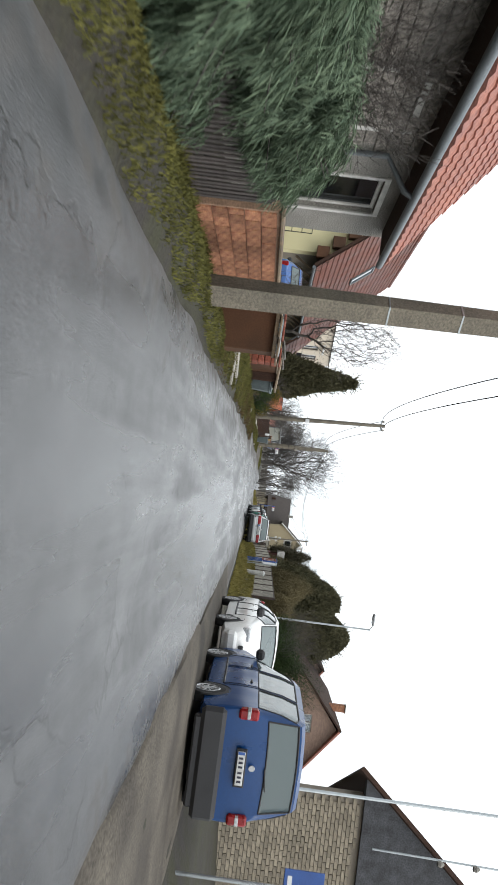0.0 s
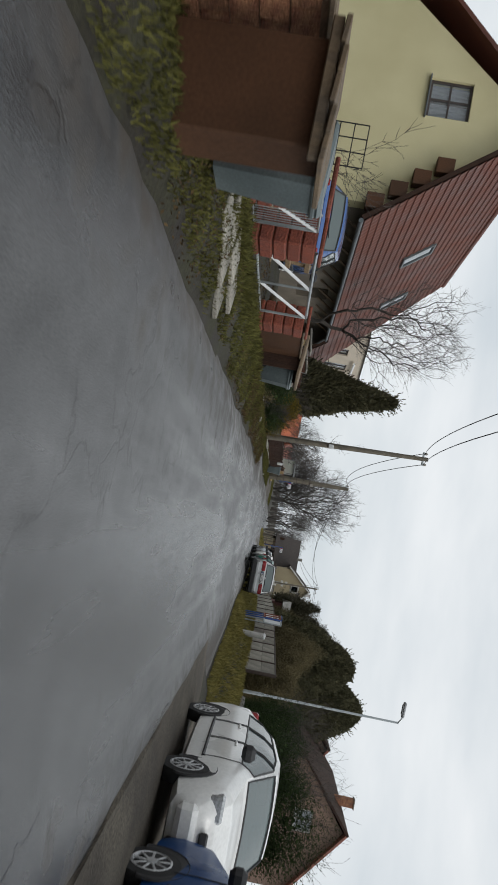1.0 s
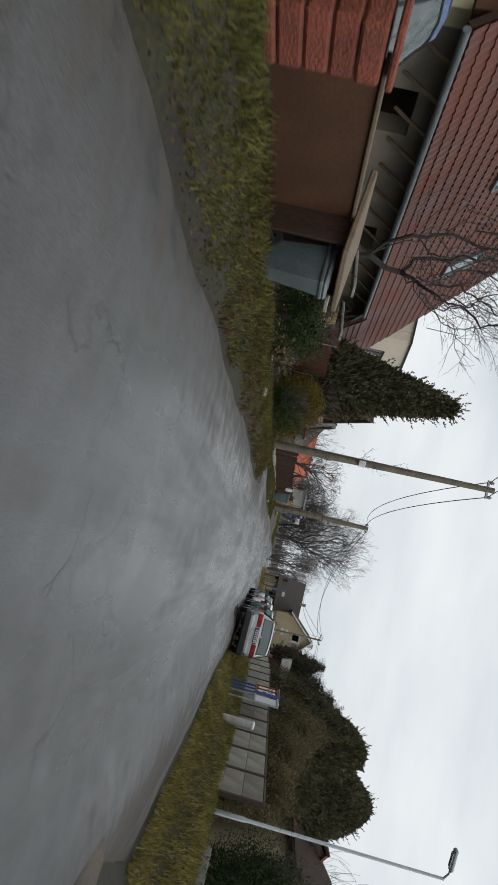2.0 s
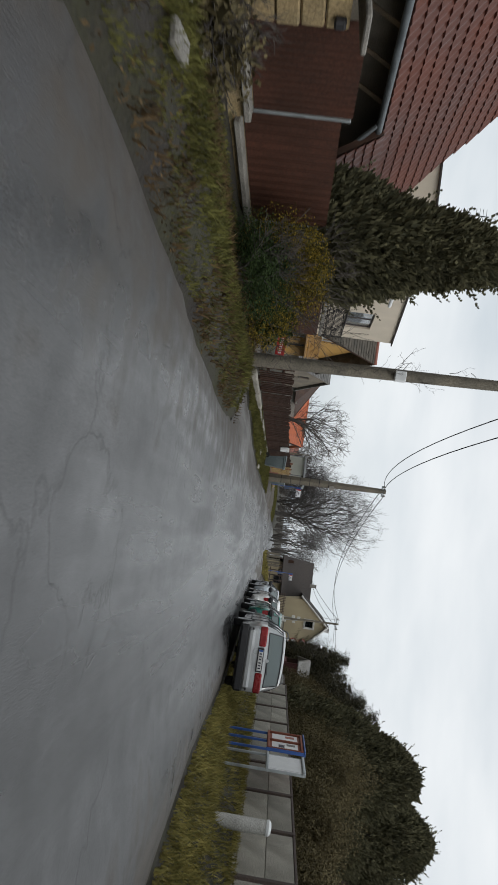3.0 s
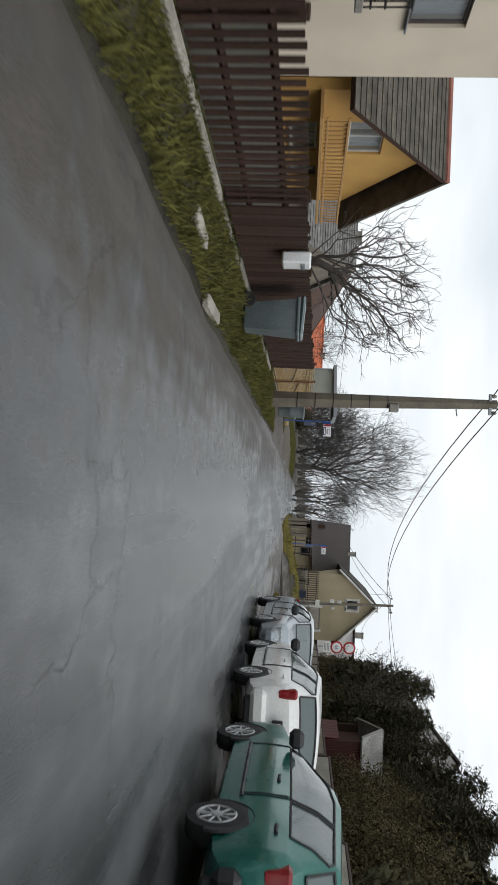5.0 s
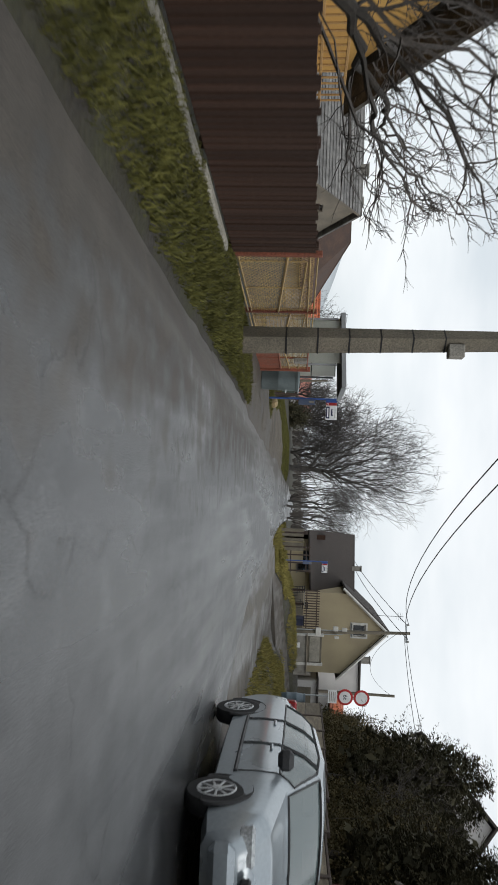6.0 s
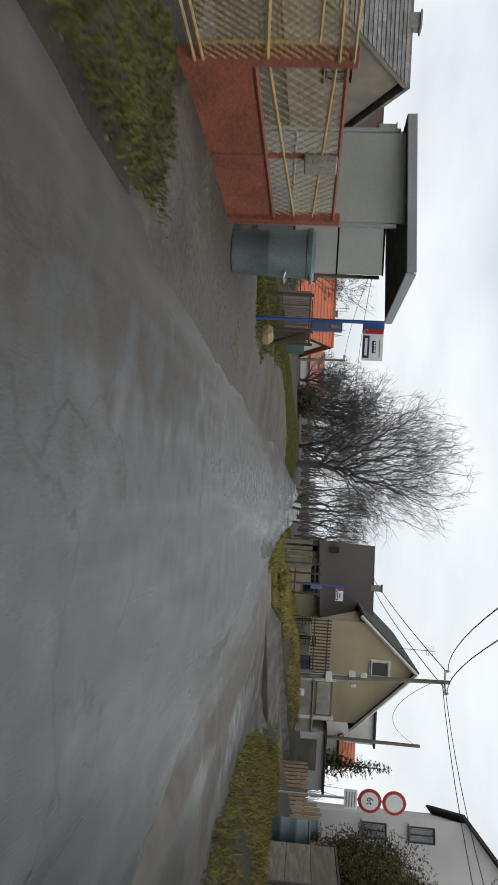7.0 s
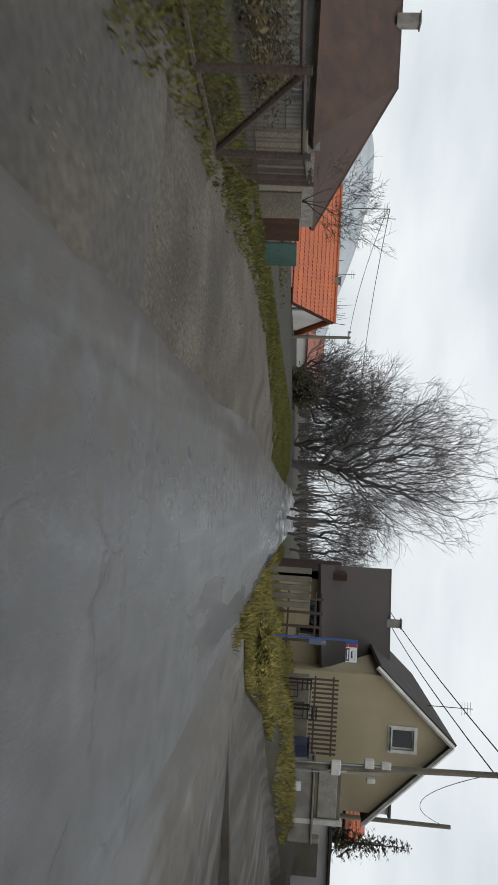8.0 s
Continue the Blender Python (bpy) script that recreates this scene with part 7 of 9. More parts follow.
rf = part("roof", Shape().slab((-5.2, 69.84, 2.13), (-3.2, 69.84, 2.21), (-3.2, 72.2, 2.21), (-5.2, 72.2, 2.13), 0.09), M_DARKIRON, sh, "dark underside flat roof")
part("fascia", Shape().box((-3.18, 71.02, 2.17), (0.03, 2.4, 0.13), 0.006), M_STEEL, rf)
part("fascia", Shape().box((-4.2, 69.82, 2.14), (2.0, 0.03, 0.12), 0.006, Matrix.Rotation(radians(-2.3), 3, "Y")), M_GREYPANEL, rf)
part("bench", Shape().box((X0 + 0.25, (Y0 + Y1) / 2, 0.42), (0.35, 1.7, 0.05), 0.01), M_WOOD, sh)


M_SLATEBLUE = material("slate_blue_paint", (0.10, 0.13, 0.21), 0.5, second=(0.08, 0.105, 0.17), scale=3, fine=50, bump=0.05, detail=0.1)


def bus_stop(loc, rz, label, h):
    b = thing("bus_stop_sign", loc, rz, label, "bus stop sign", "bus stop signs")
    part("pole", Shape().tube([(0, 0, -0.1), (0, 0, h)], 0.03, 10), M_BLUEPAINT, b, smooth=True)
    cs = part("timetable_case", Shape().box((0.1, 0, h * 0.55), (0.17, 0.06, 0.5), 0.012), M_SLATEBLUE, b, "slate-blue timetable case")
    part("sheet", Shape().box((0.1, -0.034, h * 0.62), (0.06, 0.008, 0.15)), M_CONC, cs)
    fl = part("flag", Shape().box((0.36, 0, h - 0.17), (0.52, 0.02, 0.33), 0.006), M_WHITEPAINT, b, "white flag with a navy name bar and bus symbol")
    part("blue_plate", Shape().box((0.04, 0, h - 0.17), (0.12, 0.024, 0.34), 0.004), M_BLUEPAINT, fl)
    part("zone_strip", Shape().box((0.145, -0.003, h - 0.17), (0.085, 0.022, 0.32), 0.002), M_REDPAINT, fl)
    text_mesh("zone_letter", "C", 0.085, 0.001, M_WHITEPAINT, fl, pose(0.145, -0.0165, h - 0.285, 90, 0, 0))
    part("name_bar", Shape().box((0.40, -0.009, h - 0.275), (0.36, 0.01, 0.1)), M_NAVY, fl)
    part("name_line", Shape().box((0.40, -0.0155, h - 0.275), (0.28, 0.004, 0.04)), M_WHITEPAINT, fl)
    bus = part("bus_symbol", Shape().box((0.40, -0.0125, h - 0.15), (0.2, 0.006, 0.06), 0.002), M_NAVY, fl)
    for k in range(4):
        part("bus_window", Shape().box((0.335 + 0.043 * k, -0.0165, h - 0.138), (0.03, 0.003, 0.022)), M_WHITEPAINT, bus)
    part("line", Shape().box((0.42, -0.0115, h - 0.06), (0.28, 0.004, 0.012)), M_CONC, fl)
    return b


bus_stop((-3.25, 72.5, 0.12), 0, "blue bus stop pole with a white and navy flag", 2.03)
bus_stop((3.32, 92.1, 0.3), 0, "second blue bus stop pole by the far verge", 2.6)

# notice boards
def notice(loc, w, frame_mat, label, red):
    b = thing("notice_board", loc, -90, label, "notice board", "notice boards")
    for sx in (-w / 2, w / 2) if not red else (-w / 2, 0.0, w / 2):
        part("leg", Shape().box((sx, 0, 0.86), (0.055, 0.055, 1.9 if not red else 1.95), 0.008), frame_mat, b)
    fr = Shape()
    for z in (0.98, 1.78):
        fr.box((0, -0.03, z), (w + 0.06, 0.1, 0.06), 0.01)
    part("frame", fr, M_RUST if red else M_STEEL, b)
    part("backing", Shape().box((0, 0.0, 1.38), (w, 0.05, 0.8)), M_RUST if red else M_WHITEPAINT, b)
    if red:
        for sx in (-w / 4, w / 4):
            part("paper", Shape().box((sx, -0.03, 1.38), (w / 2 - 0.14, 0.01, 0.62)), M_WHITEPAINT, b)
        for k, (sx, z, sw, shh, m_) in enumerate(((-w / 4 - 0.08, 1.5, 0.16, 0.22, M_TILE2), (w / 4 + 0.05, 1.3, 0.2, 0.14, M_INK), (w / 4 - 0.1, 1.52, 0.14, 0.2, M_CONC))):
            part("leaflet", Shape().box((sx, -0.038, z), (sw, 0.006, shh)), m_, b)
        for sx in (-w / 2, 0, w / 2):
            part("mullion", Shape().box((sx, -0.045, 1.38), (0.05, 0.06, 0.78), 0.006), M_RUST, b)
        part("canopy", Shape().box((0, -0.03, 1.84), (w + 0.1, 0.14, 0.035), 0.01), M_BLUEPAINT, b)
        part("side_sheet", Shape().box((w / 2 + 0.03, -0.02, 1.38), (0.03, 0.07, 0.9)), M_BLUEPAINT, b)
    else:
        part("paper", Shape().box((0, -0.03, 1.38), (w - 0.16, 0.01, 0.68)), M_WHITEPAINT, b)
    return b


notice((5.25, 42.75, 0.58), 1.35, M_BLUEPAINT, "blue and red notice board with papers on the bank", True)
notice((5.28, 41.2, 0.58), 1.05, M_STEEL, "white notice board on grey steel legs", False)
M_CONCPALE = material("pale_concrete", (0.46, 0.45, 0.42), 0.85, second=(0.36, 0.35, 0.32), scale=3, fine=45, bump=0.15)
bol = thing("marker_post", (5.53, 38.3, 0.58), 0, "grey concrete marker post with a pale cap", "post")
part("shaft", Shape().lathe([(0.13, -0.2), (0.125, 1.04), (0.12, 1.05)], 18), M_CONCPALE, bol, smooth=True)
part("cap", Shape().lathe([(0.135, 1.04), (0.14, 1.09), (0.09, 1.13), (0, 1.14)], 18), M_WHITEPAINT, bol, smooth=True)

# road signs
rs = thing("road_sign", (8.2, 82.6, 0.9), 0, "road sign post with two red-ringed discs and a plate", "road sign")
part("post", Shape().tube([(0, 0, -0.2), (0, 0, 3.55)], 0.035, 10), M_STEEL, rs, smooth=True)
for z, txt in ((3.2, ""), (2.5, "6t")):
    rx90 = Matrix.Rotation(radians(90), 3, "X")
    d = part("disc", Shape().lathe([(0.0, 0.0), (0.33, 0.0), (0.34, -0.015), (0.0, -0.015)], 36, (0, -0.05, z), rx90), M_REDPAINT, rs, "white disc with a red ring")
    part("face", Shape().lathe([(0.0, 0.003), (0.245, 0.003), (0.25, -0.002)], 36, (0, -0.052, z), rx90), M_WHITEPAINT, d)
    if txt:
        text_mesh("lettering", txt, 0.27, 0.001, M_INK, d, pose(0, -0.0575, z, 90, 0, 0))
pl = part("plate", Shape().box((0, -0.05, 1.95), (0.56, 0.012, 0.38), 0.004), M_WHITEPAINT, rs, "white plate with grey lines")
for k in range(4):
    part("line", Shape().box((0, -0.058, 2.07 - 0.08 * k), (0.42, 0.004, 0.03)), M_CONC, pl)
ps = thing("parking_sign", (6.92, 11.2, 0.2), -8, "blue parking sign with a white letter", "road sign")
part("post", Shape().tube([(0, 0.03, -0.2), (0, 0.03, 2.55)], 0.03, 10), M_STEEL, ps, smooth=True)
pp = part("plate", Shape().box((0, 0, 2.22), (0.6, 0.012, 0.62), 0.01), M_BLUEPAINT, ps)
text_mesh("lettering", "P", 0.48, 0.001, M_WHITEPAINT, pp, pose(0, -0.0075, 2.28, 90, 0, 0))
part("line", Shape().box((0, -0.008, 2.0), (0.4, 0.004, 0.07)), M_WHITEPAINT, pp)

# yard behind the tube gate
yard = car("faded blue old saloon in a yard behind a tube gate", (-5.7, 22.7, -0.02), 14, P_BLUEFADE, 3.8, 1.64, 1.45, HATCH, [(-1.45, -0.75), (-0.7, 0.7)], (-1.68, -1.45, 0.88), (0.32, 0.9, 0.9), (-1.2, 1.15),
           [("tail_lamp", 0.66, -1.82, 0.84, 0.14, 0.14, 0.24, M_TAIL), ("head_lamp", 0.55, 1.82, 0.64, 0.28, 0.12, 0.14, M_LENS)], r=0.28, plate_z=(0.72, 0.42))
pal0 = thing("pallet", (-4.0, 18.3, 0.5), 8, "pale timber pallet leaning in the yard", "pallet", "timber pallets")
for k in range(5):
    part("board", Shape().box((0, -0.5 + 0.25 * k, 0), (0.022, 0.12, 0.85), 0.004), M_PALLET, pal0)
for z in (-0.36, 0, 0.36):
    part("bearer", Shape().box((0.06, 0, z), (0.09, 1.15, 0.09), 0.006), M_PALLET, pal0)
copy_thing(pal0, pose(-3.95, 19.55, 0.48, 0, 6, -4))
copy_thing(pal0, pose(-4.4, 17.2, 0.42, 0, 80, 10))
swing = thing("iron_trellis", (-8.2, 24.3, 0.0), 0, "black iron garden trellis frame", "trellis")
tf = Shape()
for x in (0, -0.38, -0.76, -1.14):
    tf.tube([(x, 0, 0), (x, 0, 1.6)], 0.016, 6)
for z in (0.88, 1.24, 1.6):
    tf.tube([(0, 0, z), (-1.14, 0, z)], 0.016, 6)
part("frame", tf, M_DARKIRON, swing)

# garden things before the tan house
for k, (x, y, rz) in enumerate(((5.3, 94.0, 20), (6.05, 94.3, -30))):
    c = thing("garden_chair", (x, y, height(x, y)), rz, "dark metal garden chair on the verge", "chair", "garden chairs")
    for sx in (-0.2, 0.2):
        part("leg", Shape().tube([(sx, -0.2, 0), (sx, -0.15, 0.45)], 0.014, 5), M_DARKIRON, c)
        part("leg", Shape().tube([(sx, 0.25, 0), (sx, 0.2, 0.45), (sx, 0.3, 0.9)], 0.014, 5), M_DARKIRON, c)
    part("seat", Shape().box((0, 0.02, 0.45), (0.44, 0.42, 0.03), 0.01), M_DARKIRON, c)
    for z in (0.6, 0.75, 0.88):
        part("backrest_slat", Shape().box((0, 0.26 + (z - 0.45) * 0.1, z), (0.42, 0.02, 0.05)), M_DARKIRON, c)
M_TUB = material("dark_navy_plastic", (0.018, 0.024, 0.055), 0.5, scale=3, fine=50, bump=0.05, detail=0.1)
crate = thing("plastic_tub", (6.95, 93.6, height(6.95, 93.6)), 15, "dark blue plastic tub on the grass", "tub")
part("body", Shape().box((0, 0, 0.3), (0.5, 0.42, 0.55), 0.05), M_TUB, crate)
part("lid", Shape().box((0, 0, 0.6), (0.54, 0.46, 0.06), 0.02), M_BLACKPLASTIC, crate)
bench = thing("workbench", (5.8, 95.3, height(5.8, 95.3)), 0, "old grey work table by the palings", "table")
part("tabletop", Shape().box((0, 0, 0.75), (1.0, 0.6, 0.05), 0.01), M_CONC, bench)
for sx in (-0.42, 0.42):
    for sy in (-0.24, 0.24):
        part("leg", Shape().box((sx, sy, 0.36), (0.06, 0.06, 0.74)), M_DARKWOOD, bench)

# stones, slabs
random.seed(21)
STONES = ((-2.2, 28.5), (-2.75, 28.6), (-3.2, 29.9))


def stone(loc, s, label, mat=M_CONC):
    sh_ = Shape().box((0, 0, 0), s, min(s) * 0.3)
    sh_.v = [(x * (1 + 0.18 * noise.noise((x * 4 + loc[1], y * 4, z * 4))), y * (1 + 0.18 * noise.noise((y * 4, x * 4 + loc[0], z * 3))), z) for x, y, z in sh_.v]
    ob = part("stone", sh_, mat, smooth=True)
    ob.matrix_basis = pose(*loc, 6 * random.random(), 6 * random.random(), 360 * random.random())
    return tagged(ob, label, "stone", "stones on the verge")


stone((-3.28, 73.8, height(-3.28, 73.8) + 0.1), (0.34, 0.3, 0.26), "tan boulder on the grass by the bus stop", M_SAND)
for x, y in STONES:
    stone((x, y, height(x, y) + 0.045), (0.34, 0.15, 0.06), "flat pale stone lying on the weedy verge")
for k in range(6):
    ob = part("paving_slab", Shape().box((0, 0, 0), (0.48, 0.40, 0.06), 0.012), M_CONCV)
    x, y = -1.97 + 0.64 * (k // 2 + 0.5) / 3 - 0.45 * (k % 2 + 0.5) / 2, 13.67 + 1.35 * (k // 2 + 0.5) / 3 + 1.05 * (k % 2 + 0.5) / 2
    ob.matrix_basis = pose(x, y, height(x, y) - 0.006, 1, 0, 62 + 5 * math.sin(k * 3.0))
    tagged(ob, "worn concrete paving slab sunk in the verge", "paving slab", "sunken paving slabs")
for k, (x, y, l) in enumerate(((-2.4, 48.6, 0.6), (-2.05, 50.0, 0.9))):
    ob = part("kerb_stone", Shape().box((0, 0, 0), (0.14, l, 0.08), 0.015), M_CONCV)
    ob.matrix_basis = pose(x, y, height(x, y) + 0.012, 0, 0, 8 * k - 6)
    tagged(ob, "pale kerb stone lying on the grass", "kerb stone", "loose kerb stones")

# flower pots on the sill of the grey house
for k, (y, m_, lab) in enumerate(((10.95, M_BLUEPAINT, "small blue flower pot on a window sill"), (11.75, M_YELLOWPIPE, "small yellow flower pot on a window sill"))):
    pot = thing("flower_pot", (-4.16, y, 0.745), 0, lab, "flower pot", "pots on the sill")
    part("pot", Shape().lathe([(0.0, 0.0), (0.04, 0.0), (0.055, 0.1), (0.06, 0.1), (0.06, 0.12), (0.048, 0.12), (0.0, 0.1)], 14), m_, pot, smooth=True)
    stems = Shape()
    for j in range(9):
        a = j * 2.4
        stems.tube([(0, 0, 0.1), (0.03 * math.cos(a), 0.03 * math.sin(a), 0.17), (0.07 * math.cos(a), 0.07 * math.sin(a), 0.2 + 0.01 * (j % 3))], [0.006, 0.01, 0.003], 5)
    part("stems", stems, M_HEDGE, pot)

# rain barrels where the panel fence ends
M_BARREL = material("blue_grey_plastic", (0.115, 0.155, 0.185), 0.5, second=(0.085, 0.115, 0.14), scale=3, fine=30, bump=0.1, detail=0.2)
for x, y in ((7.2, 78.0), (7.85, 78.15)):
    z = height(x, y)
    b = thing("rain_barrel", (x, y, z), 0, "blue-grey plastic rain barrel at a fence end", "barrel", "rain barrels")
    part("body", Shape().lathe([(0.0, 0.0), (0.24, 0.0), (0.27, 0.04), (0.29, 0.25), (0.305, 0.27), (0.305, 0.31), (0.295, 0.33), (0.295, 0.6), (0.305, 0.62), (0.305, 0.66), (0.29, 0.68), (0.27, 0.9), (0.25, 0.93)], 24, (0, 0, 0)), M_BARREL, b, smooth=True)
    part("rim", Shape().lathe([(0.24, 0.90), (0.275, 0.91), (0.285, 0.94), (0.275, 0.965), (0.24, 0.965), (0.23, 0.94)], 24, (0, 0, 0)), M_BARREL, b, smooth=True)
    part("lid", Shape().lathe([(0.0, 0.975), (0.2, 0.97), (0.24, 0.95), (0.24, 0.93)], 24, (0, 0, 0)), M_BARREL, b, smooth=True)


# ---- plants ----
def leaf_quads(shape, p, n, r, size, rng, droop=0.0, flat=0.5):
    """n small leaf blades scattered round p."""
    for _ in range(n):
        a, b = rng.random() * 6.283, rng.random() * 2 - 1
        d = Vector((math.cos(a), math.sin(a), b * flat))
        c = p + d * r * rng.random() ** 0.5
        ax = Vector((rng.gauss(0, 1), rng.gauss(0, 1), rng.gauss(0, 0.7) - droop)).normalized() * size * (0.6 + 0.8 * rng.random())
        sd = ax.cross(Vector((rng.gauss(0, 1), rng.gauss(0, 1), rng.gauss(0, 1)))).normalized() * size * 0.32
        shape.add([c, c + ax * 0.5 + sd, c + ax, c + ax * 0.5 - sd], [(0, 1, 2, 3)])


def grow(shape, p, d, length, r, depth, rng, spread=0.6, up=0.12, ratio=0.72, kids=(2, 3), twig=None, minr=0.004, gnarl=0.18, side=0.5):
    """A limb that bends, tapers and forks; the thinnest go into twig."""
    target = shape if r > 0.02 or twig is None else twig
    n = 4 if r > 0.03 else 3
    pts, rs = [p], [r]
    q, dd = p.copy(), d.normalized()
    for k in range(n):
        dd = (dd + Vector((rng.gauss(0, gnarl), rng.gauss(0, gnarl), rng.gauss(0, gnarl) + up * 0.4))).normalized()
        q = q + dd * length / n
        pts.append(q.copy())
        rs.append(r * (1 - 0.38 * (k + 1) / n))
    target.tube(pts, rs, 7 if r > 0.06 else (5 if r > 0.02 else 3), False)
    if depth <= 0:
        return
    for k in range(rng.randint(*kids)):
        nd = (dd + Vector((rng.gauss(0, spread), rng.gauss(0, spread), rng.gauss(0, spread * 0.7) + up))).normalized()
        grow(shape, q, nd, length * ratio * (0.75 + 0.5 * rng.random()), max(minr, rs[-1] * (0.62 + 0.25 * rng.random())), depth - 1, rng, spread, up, ratio, kids, twig, minr, gnarl, side)
    if rng.random() < side:
        k = rng.randint(1, n - 1)
        nd = (dd + Vector((rng.gauss(0, spread * 1.5), rng.gauss(0, spread * 1.5), rng.gauss(0, spread)))).normalized()
        grow(shape, pts[k], nd, length * ratio * 0.8, max(minr, rs[k] * 0.5), depth - 1, rng, spread, up, ratio, kids, twig, minr, gnarl, side)


def bare_tree(loc, label, height_, r, seed, depth=7, spread=0.42, up=0.12, lean=(0, 0), trunk=0.28, kids=(2, 3), ratio=0.76, limbs=5, gnarl=0.14, group="", minr=0.006):
    rng = random.Random(seed)
    t = thing("tree", loc, 0, label, "tree", group)
    wood, twig = Shape(), Shape()
    th = height_ * trunk
    top = Vector((lean[0] * th, lean[1] * th, th))
    wood.tube([(0, 0, -0.3), (0, 0, 0.05), top * 0.5 + Vector((rng.gauss(0, 0.05), rng.gauss(0, 0.05), 0)), top], [r * 1.35, r * 1.1, r * 0.9, r * 0.8], 10)
    for k in range(limbs):
        a = 6.283 * k / limbs + rng.random()
        d = Vector((math.cos(a) * spread * 1.4 + lean[0], math.sin(a) * spread * 1.4 + lean[1], 1.0 + 0.5 * rng.random()))
        grow(wood, top * (0.8 + 0.2 * rng.random()), d, height_ * 0.25, r * 0.5, depth, rng, spread, up, ratio, kids, twig, minr, gnarl)
    part("trunk", wood, M_BARK, t, smooth=True)
    if twig.v:
        part("crown", twig, M_TWIG, t, "fine bare winter twigs")
    return t


def crown_tree(loc, label, trunk_h, crown, radii, n, seed, minr=0.012, balance=0.35, twig_len=0.7, trunk_r=None, group="", hollow=0.25, bend=0.08, floor_z=1.0, mats=(M_BARK, M_TWIG)):
    """A bare tree: branch points fill a crown, each joined to the nearest limb with a liking for short ways to the root."""
    rng = random.Random(seed)
    nodes = [Vector((rng.gauss(0, 0.04), rng.gauss(0, 0.04), trunk_h * k / 4)) for k in range(5)]
    nodes[0].z = -0.3
    parents, way = [-1, 0, 1, 2, 3], [0.0] + [trunk_h * k / 4 for k in range(1, 5)]
    pts = []
    while len(pts) < n:
        d = Vector((rng.gauss(0, 1), rng.gauss(0, 1), rng.gauss(0, 1))).normalized() * (hollow + (1 - hollow) * rng.random()) ** 0.6
        ragged = 0.82 + 0.5 * noise.noise(d * 2.3 + Vector((seed, 0, 0)))
        q = Vector((crown[0] + d.x * radii[0] * ragged, crown[1] + d.y * radii[1] * ragged, crown[2] + d.z * radii[2] * ragged))
        if q.z > floor_z:
            pts.append(q)
    top = nodes[-1]
    pts.sort(key=lambda q: (q - top).length)
    pos = np.zeros((n + 5, 3))
    for i, q in enumerate(nodes):
        pos[i] = q
    length = np.array(way + [0.0] * n)
    for q in pts:
        m = len(nodes)
        first = 3 if trunk_h > 1 else 1
        d = np.sqrt(((pos[first:m] - np.array(q)) ** 2).sum(1))
        k = int(np.argmin(d + balance * length[first:m] + 0.6 * np.maximum(0, pos[first:m, 2] - q.z))) + first
        nodes.append(q)
        pos[m] = q
        length[m] = length[k] + d[k - first]
        parents.append(k)
    load = np.zeros(len(nodes))
    kids = [[] for _ in nodes]
    for i in range(len(nodes) - 1, 0, -1):
        load[i] = max(1.0, load[i])
        load[parents[i]] += load[i]
        kids[parents[i]].append(i)
    rad = [float(v) for v in minr * np.maximum(1, load) ** 0.44]
    if trunk_r:
        rad = [min(v, trunk_r) for v in rad]
    t = thing("tree", loc, 0, label, "tree", group)
    wood, twig = Shape(), Shape()
    starts = [(0, None)]
    while starts:
        i, src = starts.pop()
        path = [src] if src is not None else []
        j = i
        while True:
            path.append(j)
            if not kids[j]:
                break
            order = sorted(kids[j], key=lambda c: -load[c])
            starts += [(c, j) for c in order[1:]]
            j = order[0]
        line, rr = [], []
        for a, b in zip(path, path[1:]):
            pa, pb = nodes[a], nodes[b]
            ln = (pb - pa).length
            if not line:
                line.append(pa)
                rr.append(rad[b] if src is not None else rad[a] * 1.25)
            line += [pa.lerp(pb, 0.5) + Vector((rng.gauss(0, bend), rng.gauss(0, bend), rng.gauss(0, bend) + 0.04)) * ln, pb]
            rr += [rad[b] * 1.05, rad[b]]
        if len(line) > 1:
            big = max(rr)
            rr[-1] *= 0.6
            (wood if big > minr * 5 else twig).tube(line, rr, 8 if big > 0.1 else (5 if big > 0.04 else 3), False)
    for i in range(5, len(nodes)):
        if load[i] <= 4:
            out = (nodes[i] - nodes[parents[i]]).normalized()
            for _ in range(3 if load[i] < 2 else 2):
                d = (out + Vector((rng.gauss(0, 0.5), rng.gauss(0, 0.5), rng.gauss(0.15, 0.4)))).normalized() * twig_len * rng.uniform(0.5, 1.2)
                mid = nodes[i] + d * 0.5 + Vector((rng.gauss(0, 0.06), rng.gauss(0, 0.06), 0.03)) * twig_len
                twig.tube([nodes[i], mid, nodes[i] + d], [minr * 0.7, minr * 0.55, minr * 0.3], 3, False)
    part("trunk", wood, mats[0], t, smooth=True)
    part("crown", twig, mats[1], t, "fine bare winter twigs")
    return t


